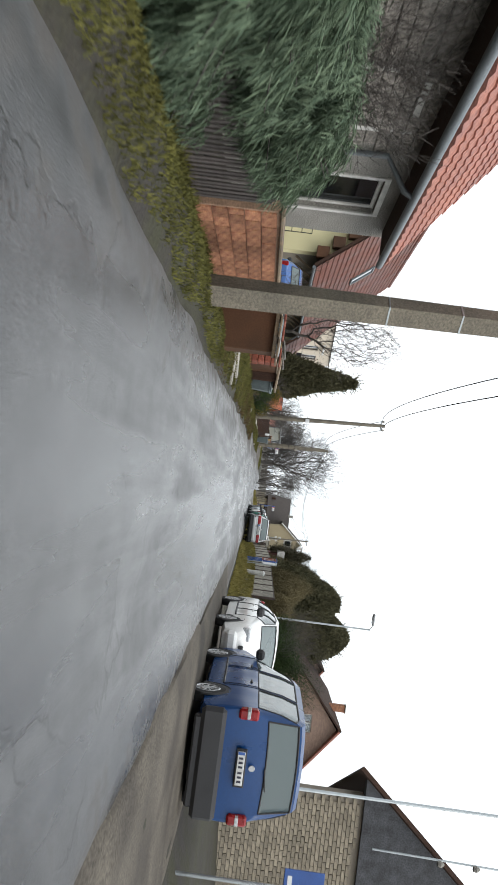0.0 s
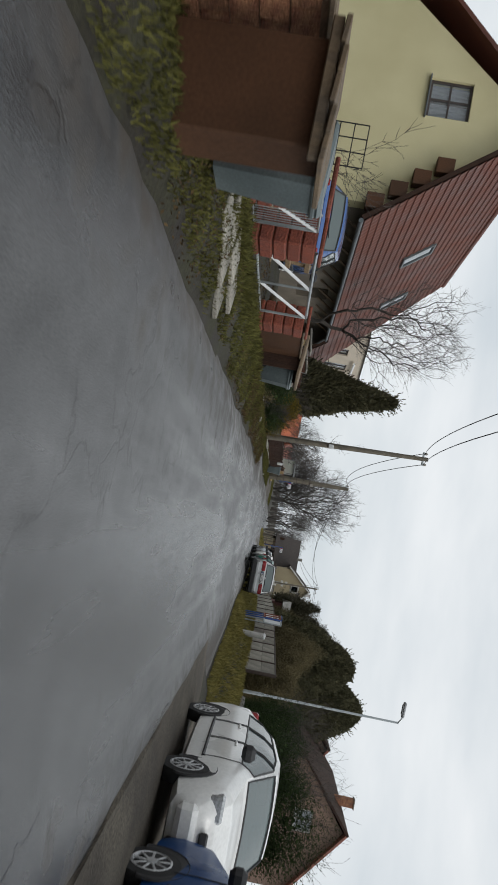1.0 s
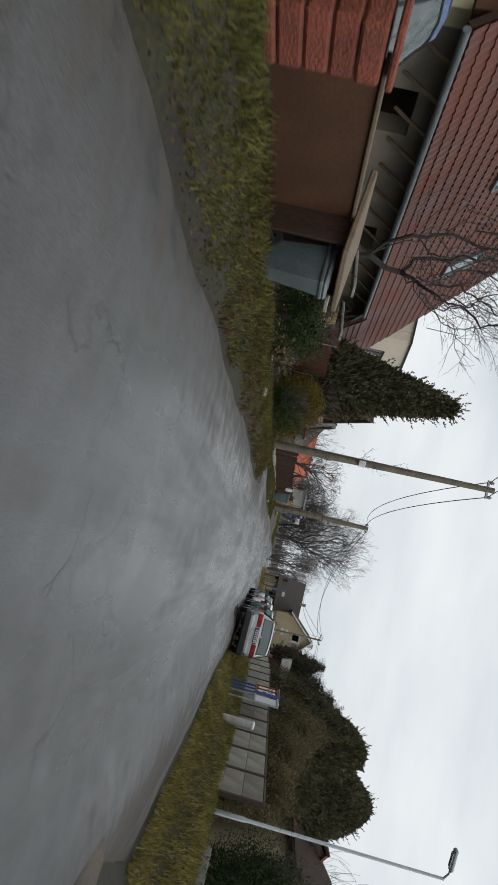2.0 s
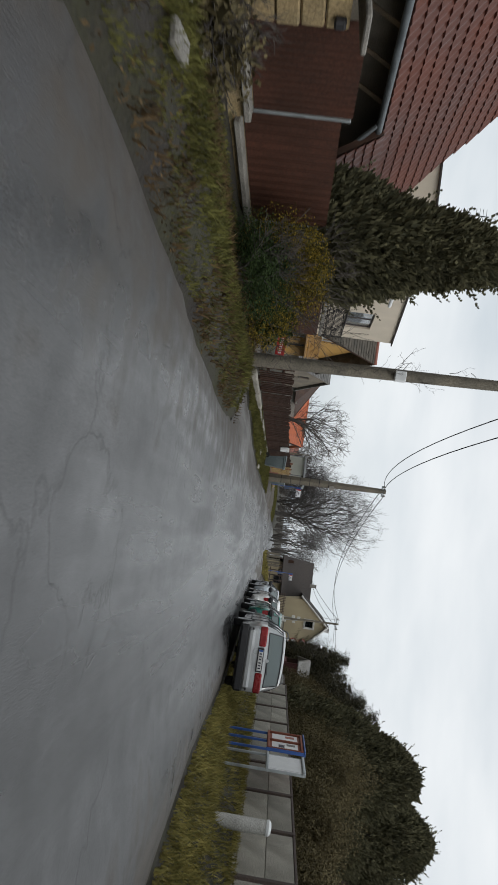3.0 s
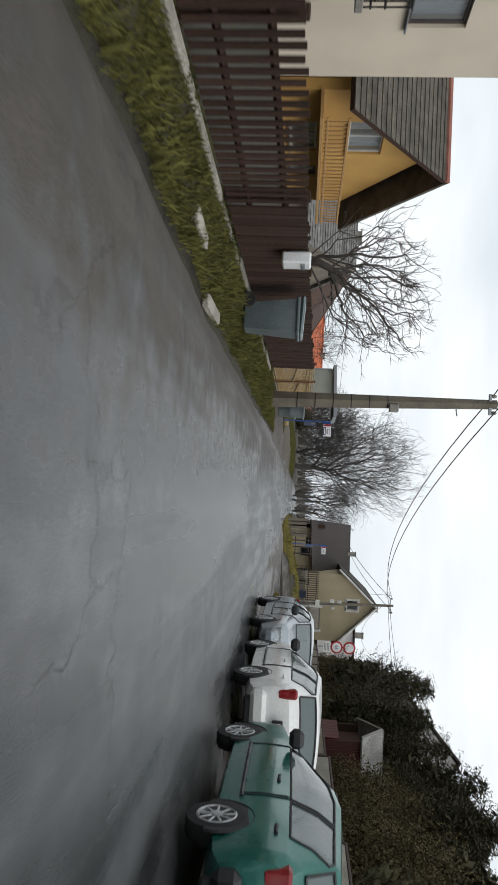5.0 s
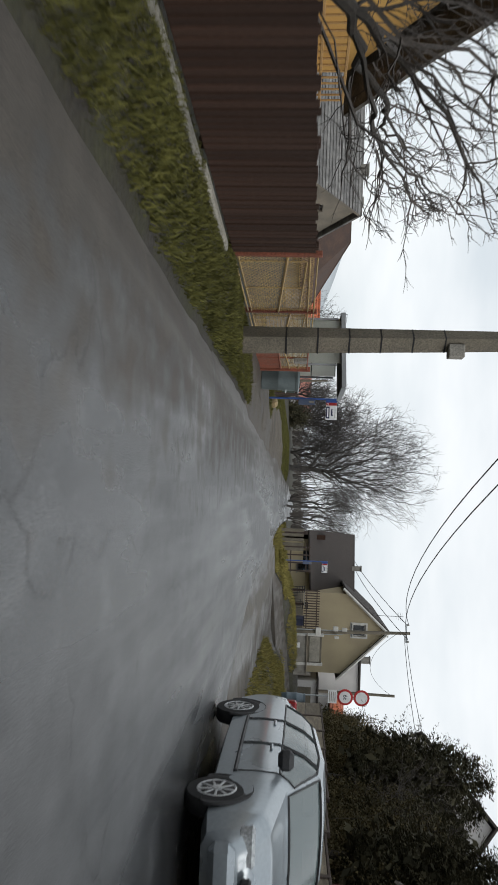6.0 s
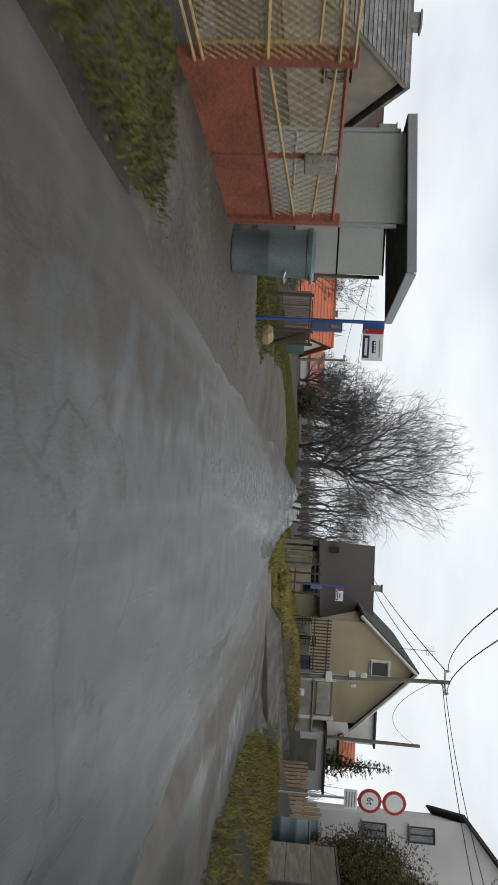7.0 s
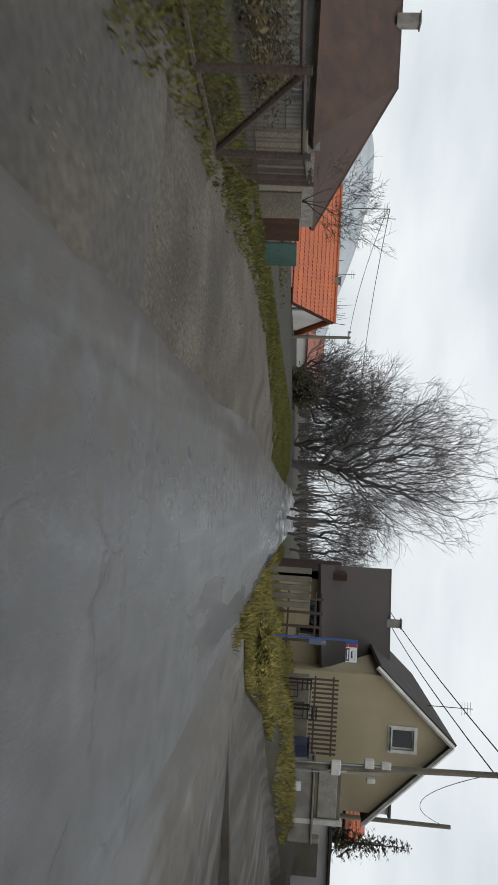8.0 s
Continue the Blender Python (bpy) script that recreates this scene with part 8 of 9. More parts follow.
def conifer(loc, label, h, r, seed, mat, whorls=26, arms=11, density=9, size=0.16, droop=0.25, base=0.05, group="conifers behind the fence", taper=0.85, ragged=0.3):
    rng = random.Random(seed)
    t = thing("tree", loc, 0, label, "conifer", group)
    part("trunk", Shape().tube([(0, 0, -0.3), (0.02, 0, h * 0.5), (0, 0, h * 0.97)], [0.04 + 0.016 * h, 0.02 + 0.01 * h, 0.012], 8), M_BARK, t, smooth=True)
    s = Shape()
    for w in range(whorls):
        f = base + (1 - base) * w / (whorls - 1)
        z = h * f
        reach = r * (1 - f) ** taper * (0.85 + 0.3 * rng.random()) + 0.08
        for k in range(max(4, int(arms * (1 - f * 0.6)))):
            a = 6.283 * (k + rng.random()) / arms * (1.0 / (1 - f * 0.6))
            ln = reach * (1 - ragged + 2 * ragged * rng.random() ** 1.3)
            d = Vector((math.cos(a), math.sin(a), 0.1 - droop * (1 - f)))
            side = Vector((-math.sin(a), math.cos(a), 0))
            n = max(3, int(ln / 0.11))
            for j in range(n):
                u = (j + 0.7) / n
                p = Vector((0, 0, z)) + d * ln * u + Vector((0, 0, 0.16 * ln * u * u))
                spread = size * (1.9 - 1.2 * u)
                for b in range(density):
                    ax = (d * rng.uniform(0.3, 1.0) + side * rng.gauss(0, 0.9) + Vector((0, 0, rng.gauss(-0.12, 0.35)))).normalized() * spread * rng.uniform(0.6, 1.2)
                    sd = ax.cross(Vector((rng.gauss(0, 0.4), rng.gauss(0, 0.4), 1))).normalized() * size * 0.17
                    c = p + Vector((rng.gauss(0, 0.05), rng.gauss(0, 0.05), rng.gauss(0, 0.05)))
                    s.add([c, c + ax * 0.45 + sd, c + ax, c + ax * 0.45 - sd], [(0, 1, 2, 3)])
        for _ in range(int(60 * (1 - f)) + 3):
            a, u = rng.random() * 6.283, rng.random() ** 0.7
            c = Vector((math.cos(a) * reach * 0.62 * u, math.sin(a) * reach * 0.62 * u, z + rng.gauss(0, 0.1)))
            leaf_quads(s, c, 1, 0.05, 0.14 + 0.2 * reach / (r + 0.1), rng, 0.3, 0.6)
    part("crown", s, mat, t, "dense needle sprays")
    return t


def bush(loc, label, rx, ry, h, seed, mat, n=2600, size=0.09, category="bush", group="", twigs=True, hollow=0.45, lumps=9):
    rng = random.Random(seed)
    t = thing("bush", loc, 0, label, category, group)
    cs = [(rng.uniform(-0.6, 0.6) * rx, rng.uniform(-0.65, 0.65) * ry, h * rng.uniform(0.2, 0.72), rng.uniform(0.34, 0.6)) for _ in range(lumps)]
    if twigs:
        w = Shape()
        for _ in range(14):
            c = rng.choice(cs)
            grow(w, Vector((c[0] * 0.3, c[1] * 0.3, 0)), Vector((c[0], c[1], h)), h * 0.5, 0.02, 3, rng, 0.4, 0.1, 0.7, (2, 3), None, 0.004)
        part("framework", w, M_TWIG, t)
    s = Shape()
    for _ in range(n):
        c = rng.choice(cs)
        a, b = rng.random() * 6.283, rng.uniform(-0.9, 1)
        q = (hollow + (1.08 - hollow) * rng.random()) * c[3]
        p = Vector((c[0] + math.cos(a) * math.sqrt(max(0, 1 - b * b)) * q * rx, c[1] + math.sin(a) * math.sqrt(max(0, 1 - b * b)) * q * ry, max(0.02, c[2] + b * q * h * 0.8)))
        leaf_quads(s, p, 2, size * 0.6, size, rng, 0.0, 1.0)
    for c in cs:
        for _ in range(130 if h > 2 else 14):
            d = Vector((rng.gauss(0, 1), rng.gauss(0, 1), rng.gauss(0, 1))).normalized() * rng.random() * c[3] * 0.62
            leaf_quads(s, Vector((c[0] + d.x * rx, c[1] + d.y * ry, max(0.1, c[2] + d.z * h * 0.8))), 1, 0.02, min(0.30, size * 3), rng, 0.2, 1.0)
    part("foliage", s, mat, t)
    return t


def thuja(loc, label, r, h, seed, mat, n=30000, group="dark evergreens behind the fence", blunt=2.4, core=0.5):
    """A dense evergreen with a closed, lumpy outline of short upright sprays."""
    rng = random.Random(seed)
    t = thing("tree", loc, 0, label, "conifer", group)
    part("trunk", Shape().tube([(0, 0, -0.3), (0.03, 0, h * 0.5), (0, 0, h * 0.9)], [0.16, 0.1, 0.02], 8), M_BARK, t, smooth=True)

    def reach(f, a):
        lump = 1 + 0.22 * noise.noise((math.cos(a) * 1.6 + seed, math.sin(a) * 1.6, f * 3.5)) + 0.13 * noise.noise((math.cos(a) * 5 + seed, math.sin(a) * 5, f * 9))
        return r * (0.72 + 0.28 * min(1.0, f / 0.25)) * max(0.0, 1 - f ** blunt) ** (0.62 if blunt > 2 else 0.9) * lump + 0.05

    s = Shape()
    for _ in range(n):
        f, a = rng.random() ** 0.9, rng.random() * 6.283
        q = reach(f, a) * (1.03 - 0.22 * rng.random() ** 1.6)
        out = Vector((math.cos(a), math.sin(a), 0))
        c = out * q + Vector((0, 0, h * f))
        ax = (out * rng.uniform(0.1, 0.9) + Vector((rng.gauss(0, 0.35), rng.gauss(0, 0.35), rng.uniform(0.3, 1.1)))).normalized() * rng.uniform(0.10, 0.24)
        sd = ax.cross(Vector((rng.gauss(0, 1), rng.gauss(0, 1), 0.3))).normalized() * 0.035
        s.add([c, c + ax * 0.45 + sd, c + ax, c + ax * 0.45 - sd], [(0, 1, 2, 3)])
    for _ in range(420):
        f, a = rng.random() ** 0.7, rng.random() * 6.283
        out = Vector((math.cos(a), math.sin(a), 0))
        c, d = out * reach(f, a) * 0.96 + Vector((0, 0, h * f)), (out * rng.uniform(0.2, 0.8) + Vector((rng.gauss(0, 0.2), rng.gauss(0, 0.2), rng.uniform(0.5, 1.0)))) * rng.uniform(0.2, 0.6)
        for j in range(16):
            q = c + d * (j / 16)
            ax = (d.normalized() + Vector((rng.gauss(0, 0.7), rng.gauss(0, 0.7), rng.gauss(0, 0.4)))).normalized() * 0.15 * (1.1 - j / 20)
            sd = ax.cross(Vector((rng.gauss(0, 1), rng.gauss(0, 1), 0.3))).normalized() * 0.03
            s.add([q, q + ax * 0.45 + sd, q + ax, q + ax * 0.45 - sd], [(0, 1, 2, 3)])
    for _ in range(2600):
        f, a = rng.random(), rng.random() * 6.283
        c = Vector((math.cos(a), math.sin(a), 0)) * reach(f, a) * rng.uniform(0.55, 0.85) + Vector((0, 0, h * f * 0.97))
        leaf_quads(s, c, 1 if core > 0.3 else 4, 0.02 if core > 0.3 else 0.12, core, rng, 0.0, 1.0)
    part("crown", s, mat, t, "close dark sprays")
    return t


# drooping conifer over the grey fence
def juniper(loc, label, rx, ry, h, floor_, seed, mat, n=190):
    """A low spreading conifer: arching boughs that carry hanging fine sprays."""
    rng = random.Random(seed)
    t = thing("tree", loc, 0, label, "conifer", "drooping garden conifers")
    part("trunk", Shape().tube([(0, 0, -0.3), (0.05, 0, h * 0.4), (0, 0, h * 0.8)], [0.10, 0.07, 0.02], 8), M_BARK, t, smooth=True)
    s, w = Shape(), Shape()
    for k in range(n):
        f, a = rng.random(), rng.random() * 6.283
        reach = (1 - 0.5 * f ** 1.5) * rng.uniform(0.55, 1.05)
        p0 = Vector((0, 0, h * (0.2 + 0.5 * f)))
        p2 = Vector((math.cos(a) * rx * reach, math.sin(a) * ry * reach, floor_ + (h - floor_) * f))
        p1 = p0.lerp(p2, 0.6) + Vector((0, 0, 0.22 * (1 - f) + 0.05))
        out = (p2 - p1).normalized()
        w.tube([p0, p1, p2], [0.016, 0.010, 0.004], 4, False)
        for j in range(22):
            u = 0.28 + 0.74 * j / 21
            q = p0 * (1 - u) ** 2 + p1 * (2 * u * (1 - u)) + p2 * u * u
            for b in range(13):
                g = q + Vector((rng.gauss(0, 0.05), rng.gauss(0, 0.05), rng.gauss(0, 0.03)))
                e = g + (out * rng.uniform(0.2, 0.9) + Vector((rng.gauss(0, 0.3), rng.gauss(0, 0.3), -rng.uniform(0.25, 0.95)))).normalized() * rng.uniform(0.08, 0.25)
                sd = Vector((rng.gauss(0, 1), rng.gauss(0, 1), rng.gauss(0, 0.4))).normalized() * 0.007
                s.add([g, g.lerp(e, 0.4) + sd, e, g.lerp(e, 0.4) - sd], [(0, 1, 2, 3)])
    part("branchwork", w, M_TWIG, t)
    part("crown", s, mat, t, "drooping blue-green sprays")
    return t


juniper((-2.55, 3.9, -0.4), "low blue-green conifer sprawling over a slatted fence", 0.95, 2.3, 1.75, 0.15, 3, M_CEDAR, 330)
juniper((-2.75, 6.1, -0.4), "drooping blue-green conifer leaning over a slatted fence", 0.75, 2.15, 1.85, 1.0, 4, M_CEDAR, 280)
bare_tree((-3.95, 7.1, -0.3), "bare twiggy shrub in front of old masonry", 2.7, 0.03, 36, 5, 0.5, 0.15, trunk=0.2, limbs=6, minr=0.004)
thuja((-5.2, 37.4, 0.0), "dark dense spruce behind a brown sheet fence", 1.3, 5.2, 6, M_THUJA, 32000, "", 1.1, 0.2)
bush((-3.7, 35.9, height(-3.7, 35.9)), "yellowing leafy bush in front of a brown fence", 0.9, 1.5, 1.65, 12, M_YELLOWLEAF, 15000, 0.032)
bush((-3.3, 34.6, height(-3.3, 34.6)), "dark green shrub under a yellowing bush", 0.6, 1.1, 0.9, 13, M_HEDGE, 6000, 0.032)
bush((-3.1, 26.6, height(-3.1, 26.6)), "low dark evergreen hedge beside a bin shelter", 0.7, 1.5, 0.95, 14, M_HEDGE, 9000, 0.035)
bush((-3.5, 29.5, height(-3.5, 29.5)), "low straggly brown shrub by a stone gate", 0.6, 0.9, 0.6, 15, M_BROWNHEDGE, 900, 0.06)
bush((-3.5, 37.6, 0.0), "small green laurel behind a utility pole", 0.5, 0.5, 0.75, 16, M_HEDGE, 700, 0.10)
bush((-6.6, 79.4, -0.1), "brown winter scrub behind an iron fence", 0.9, 2.2, 0.8, 17, M_BROWNHEDGE, 1800, 0.05)
bush((-7.5, 91.0, -0.4), "brown winter scrub beside an orange-roofed house", 1.4, 2.2, 0.6, 18, M_BROWNHEDGE, 1200, 0.07)
bush((-7.8, 116.0, -0.6), "dark evergreen bush far along the lane", 1.6, 2.2, 2.6, 19, M_SPRUCE, 1500, 0.14)

crown_tree((-6.0, 30.0, -0.1), "bare garden tree in front of a red roof", 1.5, (0, 0, 4.3), (2.0, 2.2, 2.5), 700, 31, 0.006, 0.45, 0.5, 0.1, hollow=0.2, floor_z=1.6)
crown_tree((-5.3, 57.8, 0.0), "gnarled bare walnut tree behind a brown fence", 1.2, (0.3, 1.9, 2.6), (1.9, 3.6, 1.5), 760, 33, 0.0072, 0.7, 0.22, 0.15, hollow=0.4, bend=0.05, floor_z=1.2)
bare_tree((-4.3, 16.9, 0.0), "thin bare climber stems on a cream wall", 2.1, 0.016, 35, 3, 0.45, 0.1, trunk=0.3, limbs=3, minr=0.004)

# hedge and conifers on the right
for k, (x, y, rx, ry, h) in enumerate(((7.6, 26.0, 1.1, 1.9, 2.7), (7.5, 29.2, 1.2, 2.0, 2.8), (7.55, 32.4, 1.1, 1.8, 2.9))):
    bush((x, y, height(x, y)), "clipped dark green hedge above a retaining wall", rx, ry, h, 40 + k, M_HEDGE, 32000, 0.038, "hedge", "green hedge bushes", lumps=14)
HEDGES = [(7.7, 40.4, 2.4), (7.7, 44.4, 3.0), (7.7, 48.6, 3.9), (7.7, 52.8, 4.0), (7.8, 57.0, 3.9), (7.6, 60.2, 3.9), (10.6, 64.5, 4.2), (7.9, 68.8, 4.3), (8.1, 73.0, 4.1), (8.6, 76.8, 4.0)]
for k, (x, y, h) in enumerate(HEDGES):
    if k < 2:
        first = bush((x, y, height(x, y)), "brown-green overgrown conifer hedge behind a concrete fence", 1.05, 2.6, h, 80 + k, M_BROWNHEDGE, 52000, 0.055, "hedge", "brown-green hedge bushes", False, lumps=22)
    else:
        ob = copy_thing(first, pose(x, y, height(x, y), 0, 0, 180 * (k % 2)))
        ob.scale = (1, 1, h / HEDGES[1][2])
THUJAS = []
MOUNDS = [(9.1, 54.8, 2.5, 7.1), (11.9, 56.2, 2.7, 8.0), (9.4, 59.6, 2.1, 5.6), (10.6, 51.2, 1.6, 4.6), (12.6, 61.0, 2.6, 7.9), (9.8, 64.6, 2.0, 6.0), (11.6, 69.0, 2.6, 7.0), (10.2, 74.6, 2.2, 5.6)]
for k, (x, y, r, h) in enumerate(MOUNDS):
    if k < 2:
        THUJAS.append(thuja((x, y, height(x, y)), "tall dense dark evergreen behind a concrete fence", r, h, 60 + k, M_THUJA))
    else:
        ob = copy_thing(THUJAS[k % 2], pose(x, y, height(x, y), 0, 0, 63 * k))
        ob.scale = (r / MOUNDS[k % 2][2], r / MOUNDS[k % 2][2], h / MOUNDS[k % 2][3])
over = conifer((7.5, 71.9, height(7.5, 71.9)), "dark feathery conifer leaning over a garden fence", 5.9, 1.35, 71, M_SPRUCE, 34, 14, 9, 0.11, 0.1, 0.35, taper=0.36, ragged=0.5)
for x, y, k, rz in ((7.2, 66.9, 0.84, 130), (7.7, 69.4, 0.78, 250), (8.9, 63.4, 1.12, 40), (8.5, 65.5, 1.06, 95), (8.3, 67.8, 0.96, 310), (8.1, 58.6, 0.95, 200), (7.9, 61.0, 0.95, 15), (7.8, 74.6, 1.05, 170), (8.7, 73.0, 1.0, 285)):
    copy_thing(over, pose(x, y, height(x, y), 0, 0, rz)).scale = (k, k, k)
bush((9.6, 79.6, height(9.6, 79.6)), "tall rounded brown-green hedge end", 1.6, 2.0, 4.4, 95, M_BROWNHEDGE, 60000, 0.055, "hedge", "", False, lumps=22)
conifer((17.6, 111.0, 1.3), "small dark spruce among the far houses", 6.4, 1.7, 97, M_SPRUCE, 20, 10, 3, 0.22, group="")
bush((3.2, 88.4, 0.2), "tuft of rough grass on the far verge", 0.9, 1.6, 0.35, 98, M_DRYGRASS, 900, 0.10, "grass", twigs=False)

# trees where the lane bends away
crown_tree((-3.2, 121.0, -0.1), "large spreading bare tree where the lane bends", 2.6, (-0.6, 0, 8.2), (7.2, 6.2, 6.9), 3400, 51, 0.012, 0.6, 0.9, 0.36, "far bare trees", 0.15, 0.035, 2.0, mats=(M_HAZEBARK, M_HAZETWIG))
crown_tree((-8.2, 124.0, -0.3), "broad bushy bare tree beside the bend", 1.0, (0, 0, 4.7), (4.5, 4.0, 4.4), 3800, 52, 0.011, 0.5, 0.6, 0.2, "far bare trees", 0.05, 0.04, 0.5, mats=(M_HAZEBARK, M_HAZETWIG))
crown_tree((-5.2, 128.0, -0.2), "bushy bare tree in a thicket", 1.0, (0, 0, 4.0), (4.0, 3.6, 3.6), 2000, 53, 0.012, 0.5, 0.6, 0.18, "far bare trees", 0.05, 0.04, 0.5, mats=(M_HAZEBARK, M_HAZETWIG))
crown_tree((-12.0, 131.0, -0.4), "low grey thicket tree beyond the orange-roofed house", 0.8, (0, 0, 3.2), (3.2, 3.0, 2.8), 1500, 58, 0.012, 0.5, 0.5, 0.14, "far bare trees", 0.05, 0.04, 0.5, mats=(M_HAZEBARK, M_HAZETWIG))
for k, (x, y, h) in enumerate(((0.6, 118, 7.6), (1.9, 124, 7.0), (0.2, 131, 8.6), (3.4, 128, 7.4), (-1.2, 138, 8.6), (5.5, 137, 7.4))):
    crown_tree((x, y, 0.0), "slender bare tree at the roadside", h * 0.34, (0.2 * math.sin(k * 2.1), 0, h * 0.66), (1.5, 1.5, h * 0.36), 420, 61 + k, 0.012, 0.5, 0.6, 0.11, "far bare trees", 0.1, floor_z=h * 0.24, mats=(M_HAZEBARK, M_HAZETWIG))
bare_tree((7.4, 69.0, 0.6), "thin bare shrub stems in a hedge", 4.0, 0.04, 99, 5, 0.5, 0.1, trunk=0.3, limbs=4)
bare_tree((-11.8, 96.5, -0.5), "small bare tree beside an orange roof", 3.6, 0.05, 91, 5, 0.5, 0.1, trunk=0.3, limbs=4)

# woodland and hill in the distance
random.seed(70)
hill = Shape()
hn = 60
for j in range(9):
    for i in range(hn + 1):
        a = -1.25 + 2.3 * i / hn
        d = 420 + 75 * j
        up = 62 * math.exp(-((a + 0.42) / 0.16) ** 2) + 20 * math.exp(-((a - 0.25) / 0.5) ** 2) + 6
        hill.v.append((math.sin(a) * d, math.cos(a) * d, -8 + up * ease(j / 8) * (1 + 0.12 * noise.noise((i * 0.4, j * 0.5, 0)))))
hill.f = [(j * (hn + 1) + i, j * (hn + 1) + i + 1, (j + 1) * (hn + 1) + i + 1, (j + 1) * (hn + 1) + i) for j in range(8) for i in range(hn)]
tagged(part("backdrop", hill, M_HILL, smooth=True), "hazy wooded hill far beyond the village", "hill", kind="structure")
woods = Shape()
for k in range(900):
    a, d = random.uniform(-0.6, 0.55), random.uniform(150, 230)
    p = Vector((math.sin(a) * d, math.cos(a) * d, 0))
    p.z = height(p.x, p.y) - 0.2
    h = random.uniform(3, 7)
    for _ in range(5):
        top = p + Vector((random.gauss(0, 0.8), random.gauss(0, 0.8), h * random.uniform(0.6, 1)))
        woods.tube([p, p.lerp(top, 0.5) + Vector((random.gauss(0, 0.3), 0, 0)), top], [0.07, 0.05, 0.02], 3, False)
tagged(part("far_woods", woods, M_TWIG), "distant grey bare woodland", "woods", kind="stuff")

# grass, weeds and leaf litter
def blades(name, label, mat, spots, hmin, hmax, w=0.009, seed=1):
    rng = random.Random(seed)
    v, f = [], []
    for x, y in spots:
        z = height(x, y) - 0.01
        for _ in range(3):
            bx, by = x + rng.gauss(0, 0.03), y + rng.gauss(0, 0.03)
            hh = rng.uniform(hmin, hmax)
            a = rng.random() * 6.283
            lx, ly = rng.gauss(0, 0.45) * hh, rng.gauss(0, 0.45) * hh
            sx, sy = math.cos(a) * w, math.sin(a) * w
            k = len(v)
            v += [(bx - sx, by - sy, z), (bx + sx, by + sy, z), (bx + lx * 0.4 + sx * 0.7, by + ly * 0.4 + sy * 0.7, z + hh * 0.6), (bx + lx * 0.4 - sx * 0.7, by + ly * 0.4 - sy * 0.7, z + hh * 0.6), (bx + lx, by + ly, z + hh)]
            f += [(k, k + 1, k + 2, k + 3), (k + 3, k + 2, k + 4)]
    s = Shape()
    s.v, s.f = v, f
    return tagged(part(name, s, mat), label, "grass", kind="stuff")


rng = random.Random(77)


def scatter(n, y0, y1, x_from, x_to, keep):
    out = []
    while len(out) < n:
        y = rng.uniform(y0, y1)
        a, b = x_from(y), x_to(y)
        x = a + (b - a) * rng.random()
        if keep(x, y) and not in_road(x, y):
            out.append((x, y))
    return out


def patchy(x, y):
    bare = (-3.7 < x < -1.1 and 37.9 < y < 39.4) or (x < 0 and 65.8 < y < 93 and x > grass_line(y)) or (x > 0 and y < 25 and x < 6.4)
    edge = road_left(y) - x
    worn = 0 < edge < float(np.interp(y, [0, 11, 14, 34, 38, 41, 44], [0.12, 0.12, 0.18, 0.16, 0.2, 0.12, 0.05])) * (1 + 1.6 * noise.noise((x * 1.4, y * 0.9, 21)))
    return not bare and not worn and noise.noise((x * 0.9, y * 0.6, 11)) > -0.55 and side_mouth(x, y) < 0.25


blades("grass", "short damp winter grass on the near verge", M_GRASS, scatter(42000, 0, 66, lambda y: float(np.interp(y, [0, 26.9, 27, 38, 38.1, 59, 60, 66], [-2.7, -2.7, -4.4, -4.4, -2.98, -3.15, -3.42, -3.45])), lambda y: road_left(y) - 0.05, patchy), 0.02, 0.065, 0.007, seed=2)
blades("grass", "rough grass on the bank by the concrete fence", M_DRYGRASS, scatter(24000, 26, 84, lambda y: max(road_right(y), mud_edge(y)) + 0.05, lambda y: 6.3 if y < 64 else 8.6, patchy), 0.05, 0.19, 0.010, seed=3)
blades("grass", "mossy grass along the far verges", M_GRASS, scatter(22000, 72, 112, lambda y: -5.4, lambda y: road_left(y) - 0.05, patchy), 0.03, 0.11, 0.010, seed=4)
blades("grass", "yellowish grass strip before the tan house", M_DRYGRASS, scatter(14000, 84.5, 112, lambda y: road_right(y) + 0.05, lambda y: 10.0 if y > 90 else 5.0, patchy), 0.06, 0.20, 0.014, seed=5)
blades("grass", "taller tufts along the garden fences", M_GRASS, scatter(6000, 1, 62, lambda y: -2.7, lambda y: -2.1, patchy), 0.05, 0.15, 0.008, seed=6)
blades("weeds", "brown dead stalks and weeds on the leafy verge", M_LITTER, scatter(2400, 22, 39, lambda y: -4.2, lambda y: road_left(y) - 0.02, lambda x, y: noise.noise((x * 1.1, y * 0.8, 17)) > -0.1), 0.03, 0.13, 0.008, seed=9)
litter = Shape()
for x, y in scatter(11000, 12, 44, lambda y: -4.2, lambda y: road_left(y) + 0.1, lambda x, y: noise.noise((x * 0.7, y * 0.5, 4)) > -0.1):
    leaf_quads(litter, Vector((x, y, height(x, y) + 0.015)), 1, 0.01, 0.034, rng, 0, 0.1)
tagged(part("leaf_litter", litter, M_LITTER), "brown fallen leaves scattered on the verge", "leaves", kind="stuff")
pebbles = Shape()
for x, y in scatter(3600, 62, 94, lambda y: -4.6, lambda y: road_left(y) + 0.25, lambda x, y: not patchy(x, y) and noise.noise((x * 0.8, y * 0.5, 31)) > -0.15):
    q = rng.uniform(0.004, 0.013)
    pebbles.box((x, y, height(x, y) + 0.02), (q * 1.6, q * 1.3, q), 0.0, Matrix.Rotation(rng.random() * 3, 3, "Z"))
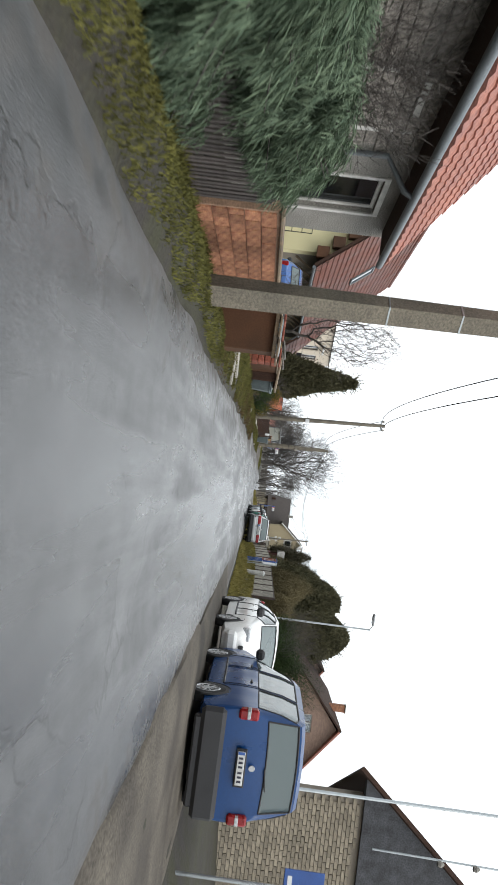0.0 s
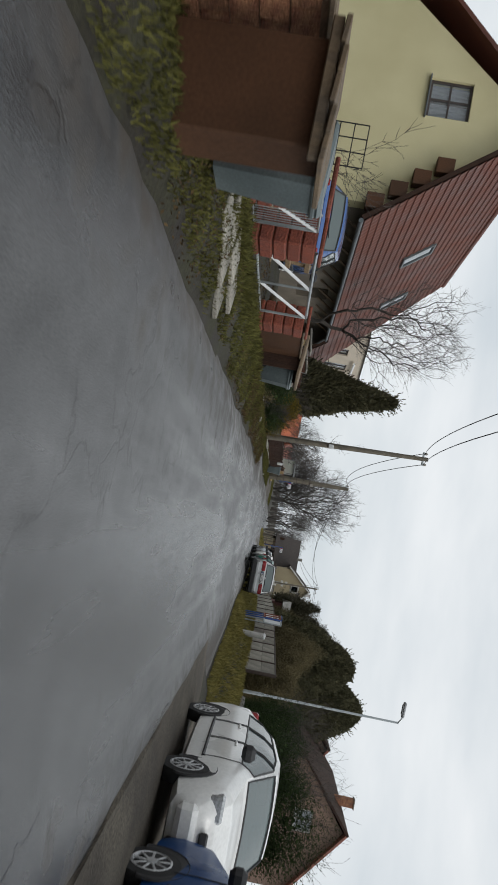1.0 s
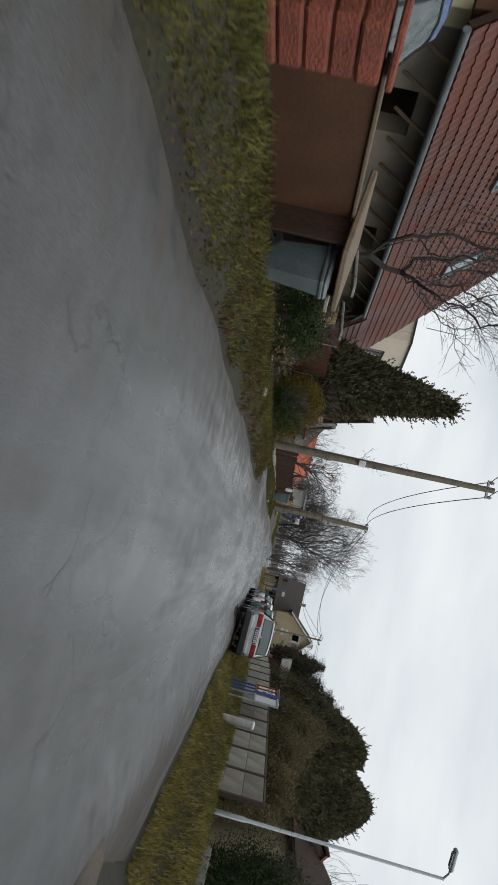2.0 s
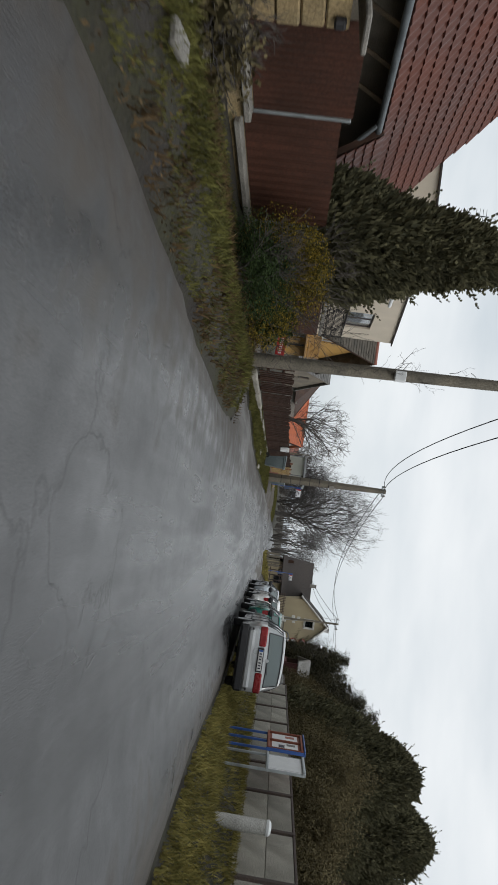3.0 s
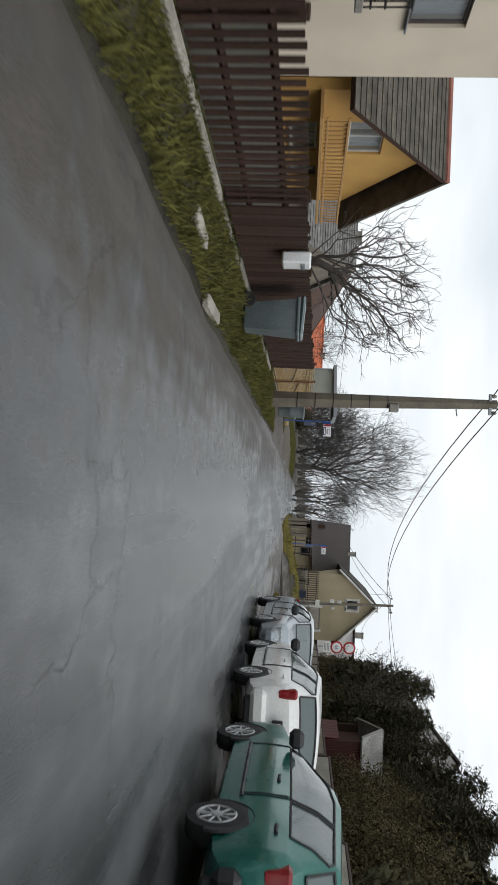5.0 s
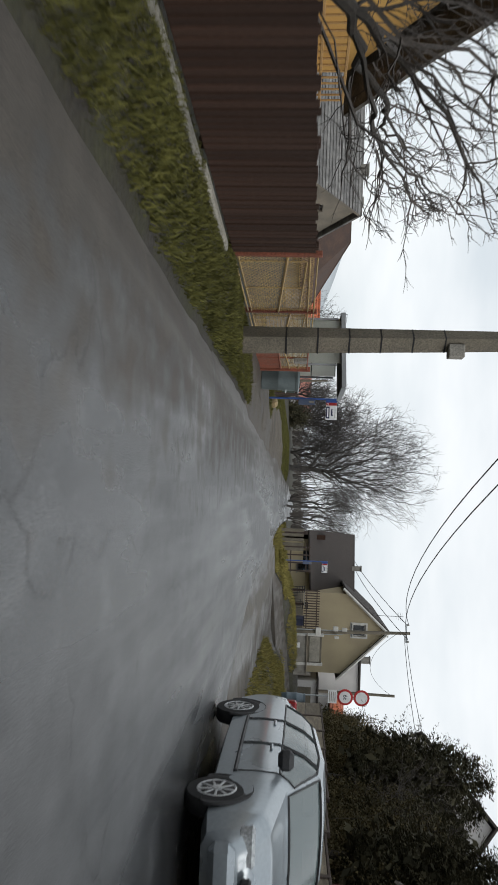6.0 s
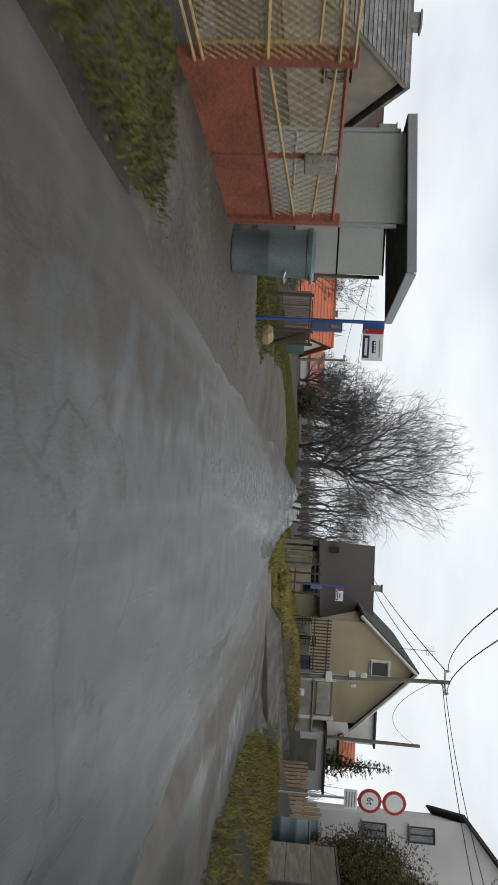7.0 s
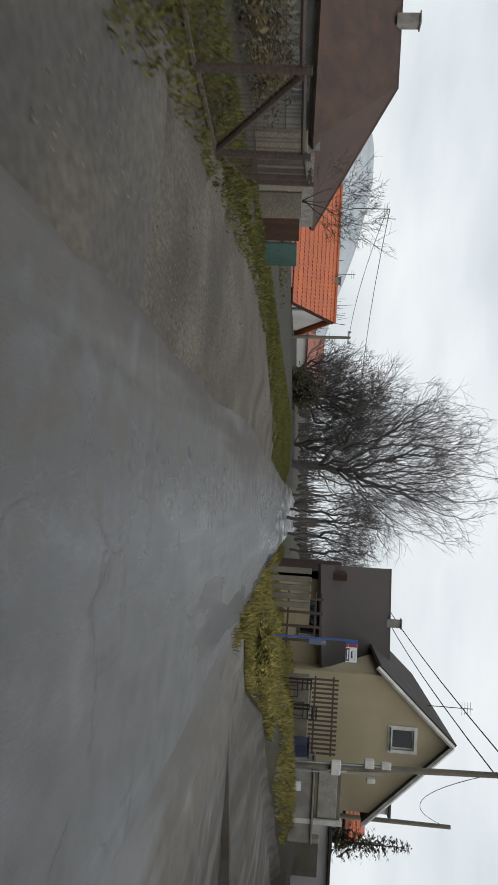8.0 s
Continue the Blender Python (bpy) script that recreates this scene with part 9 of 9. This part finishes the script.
tagged(part("gravel", pebbles, M_CONCP), "loose stones on the muddy shoulder", "gravel", kind="stuff")
for base_, d_, seed_ in ((Vector((-2.86, 38.0, 0.08)), Vector((-0.44, 0.9, 7.2)), 5),):
    iv, rngi = Shape(), random.Random(seed_)
    for k in range(26):
        f0 = rngi.uniform(0.02, 0.6)
        p = base_ + d_ * f0 + Vector((rngi.gauss(0, 0.12), -0.12, 0))
        grow(iv, p, Vector((rngi.gauss(0, 0.6), -0.4, rngi.random())), 0.25, 0.008, 2, rngi, 0.7, 0, 0.7, (1, 2), None, 0.003)
    tagged(part("climber", iv, M_TWIG), "dry climber stems clinging to a utility pole", "climber")


# ---- single bricks ----
random.seed(33)
def ribbed(width, n):
    """A hollow block with upright ribs on its faces."""
    s = Shape().box((0, 0, 0), (0.10, width, 0.187))
    for k in range(n):
        s.box((0, -width / 2 + width * (k + 0.5) / n, 0), (0.122, width / n * 0.7, 0.185))
    return s


brick_me, half_me = shared("brick", ribbed(0.285, 6), M_BRICK), shared("brick", ribbed(0.135, 3), M_BRICK)
for row in range(6):
    z = -0.3 + row * 0.197
    y = 8.06 + (0.07 if row % 2 else 0.145)
    if row % 2:
        put("brick", half_me, brick_fence, pose(-2.405, y, z))
        y += 0.22
    while y < 12.6:
        put("brick", brick_me, brick_fence, pose(-2.405 + 0.014 * (random.random() - 0.5), y, z + 0.004 * random.random(), 0, 0, 1.5 * (random.random() - 0.5)))
        y += 0.296
wall_brick = shared("brick", Shape().box((0, 0, 0), (0.30, 0.08, 0.098)), M_YBRICK)
count = 0
for row in range(38):
    z = 0.7 + row * 0.115
    x = 9.62 + (0.157 if row % 2 else 0.0)
    while x < 12.0:
        if count < 300:
            put("brick", wall_brick, BRICKS_AT, pose(x + 0.004 * random.random(), 21.045, z))
            count += 1
        x += 0.315
rest = Shape()
for row in range(38):
    z = 0.7 + row * 0.115
    x = 9.62 + (0.157 if row % 2 else 0.0)
    while x < 17.2:
        if x >= 12.0:
            rest.box((x, 21.045, z), (0.30, 0.08, 0.098))
        x += 0.315
tagged(part("brickwork", rest, M_YBRICK, BRICKS_AT), kind="stuff")
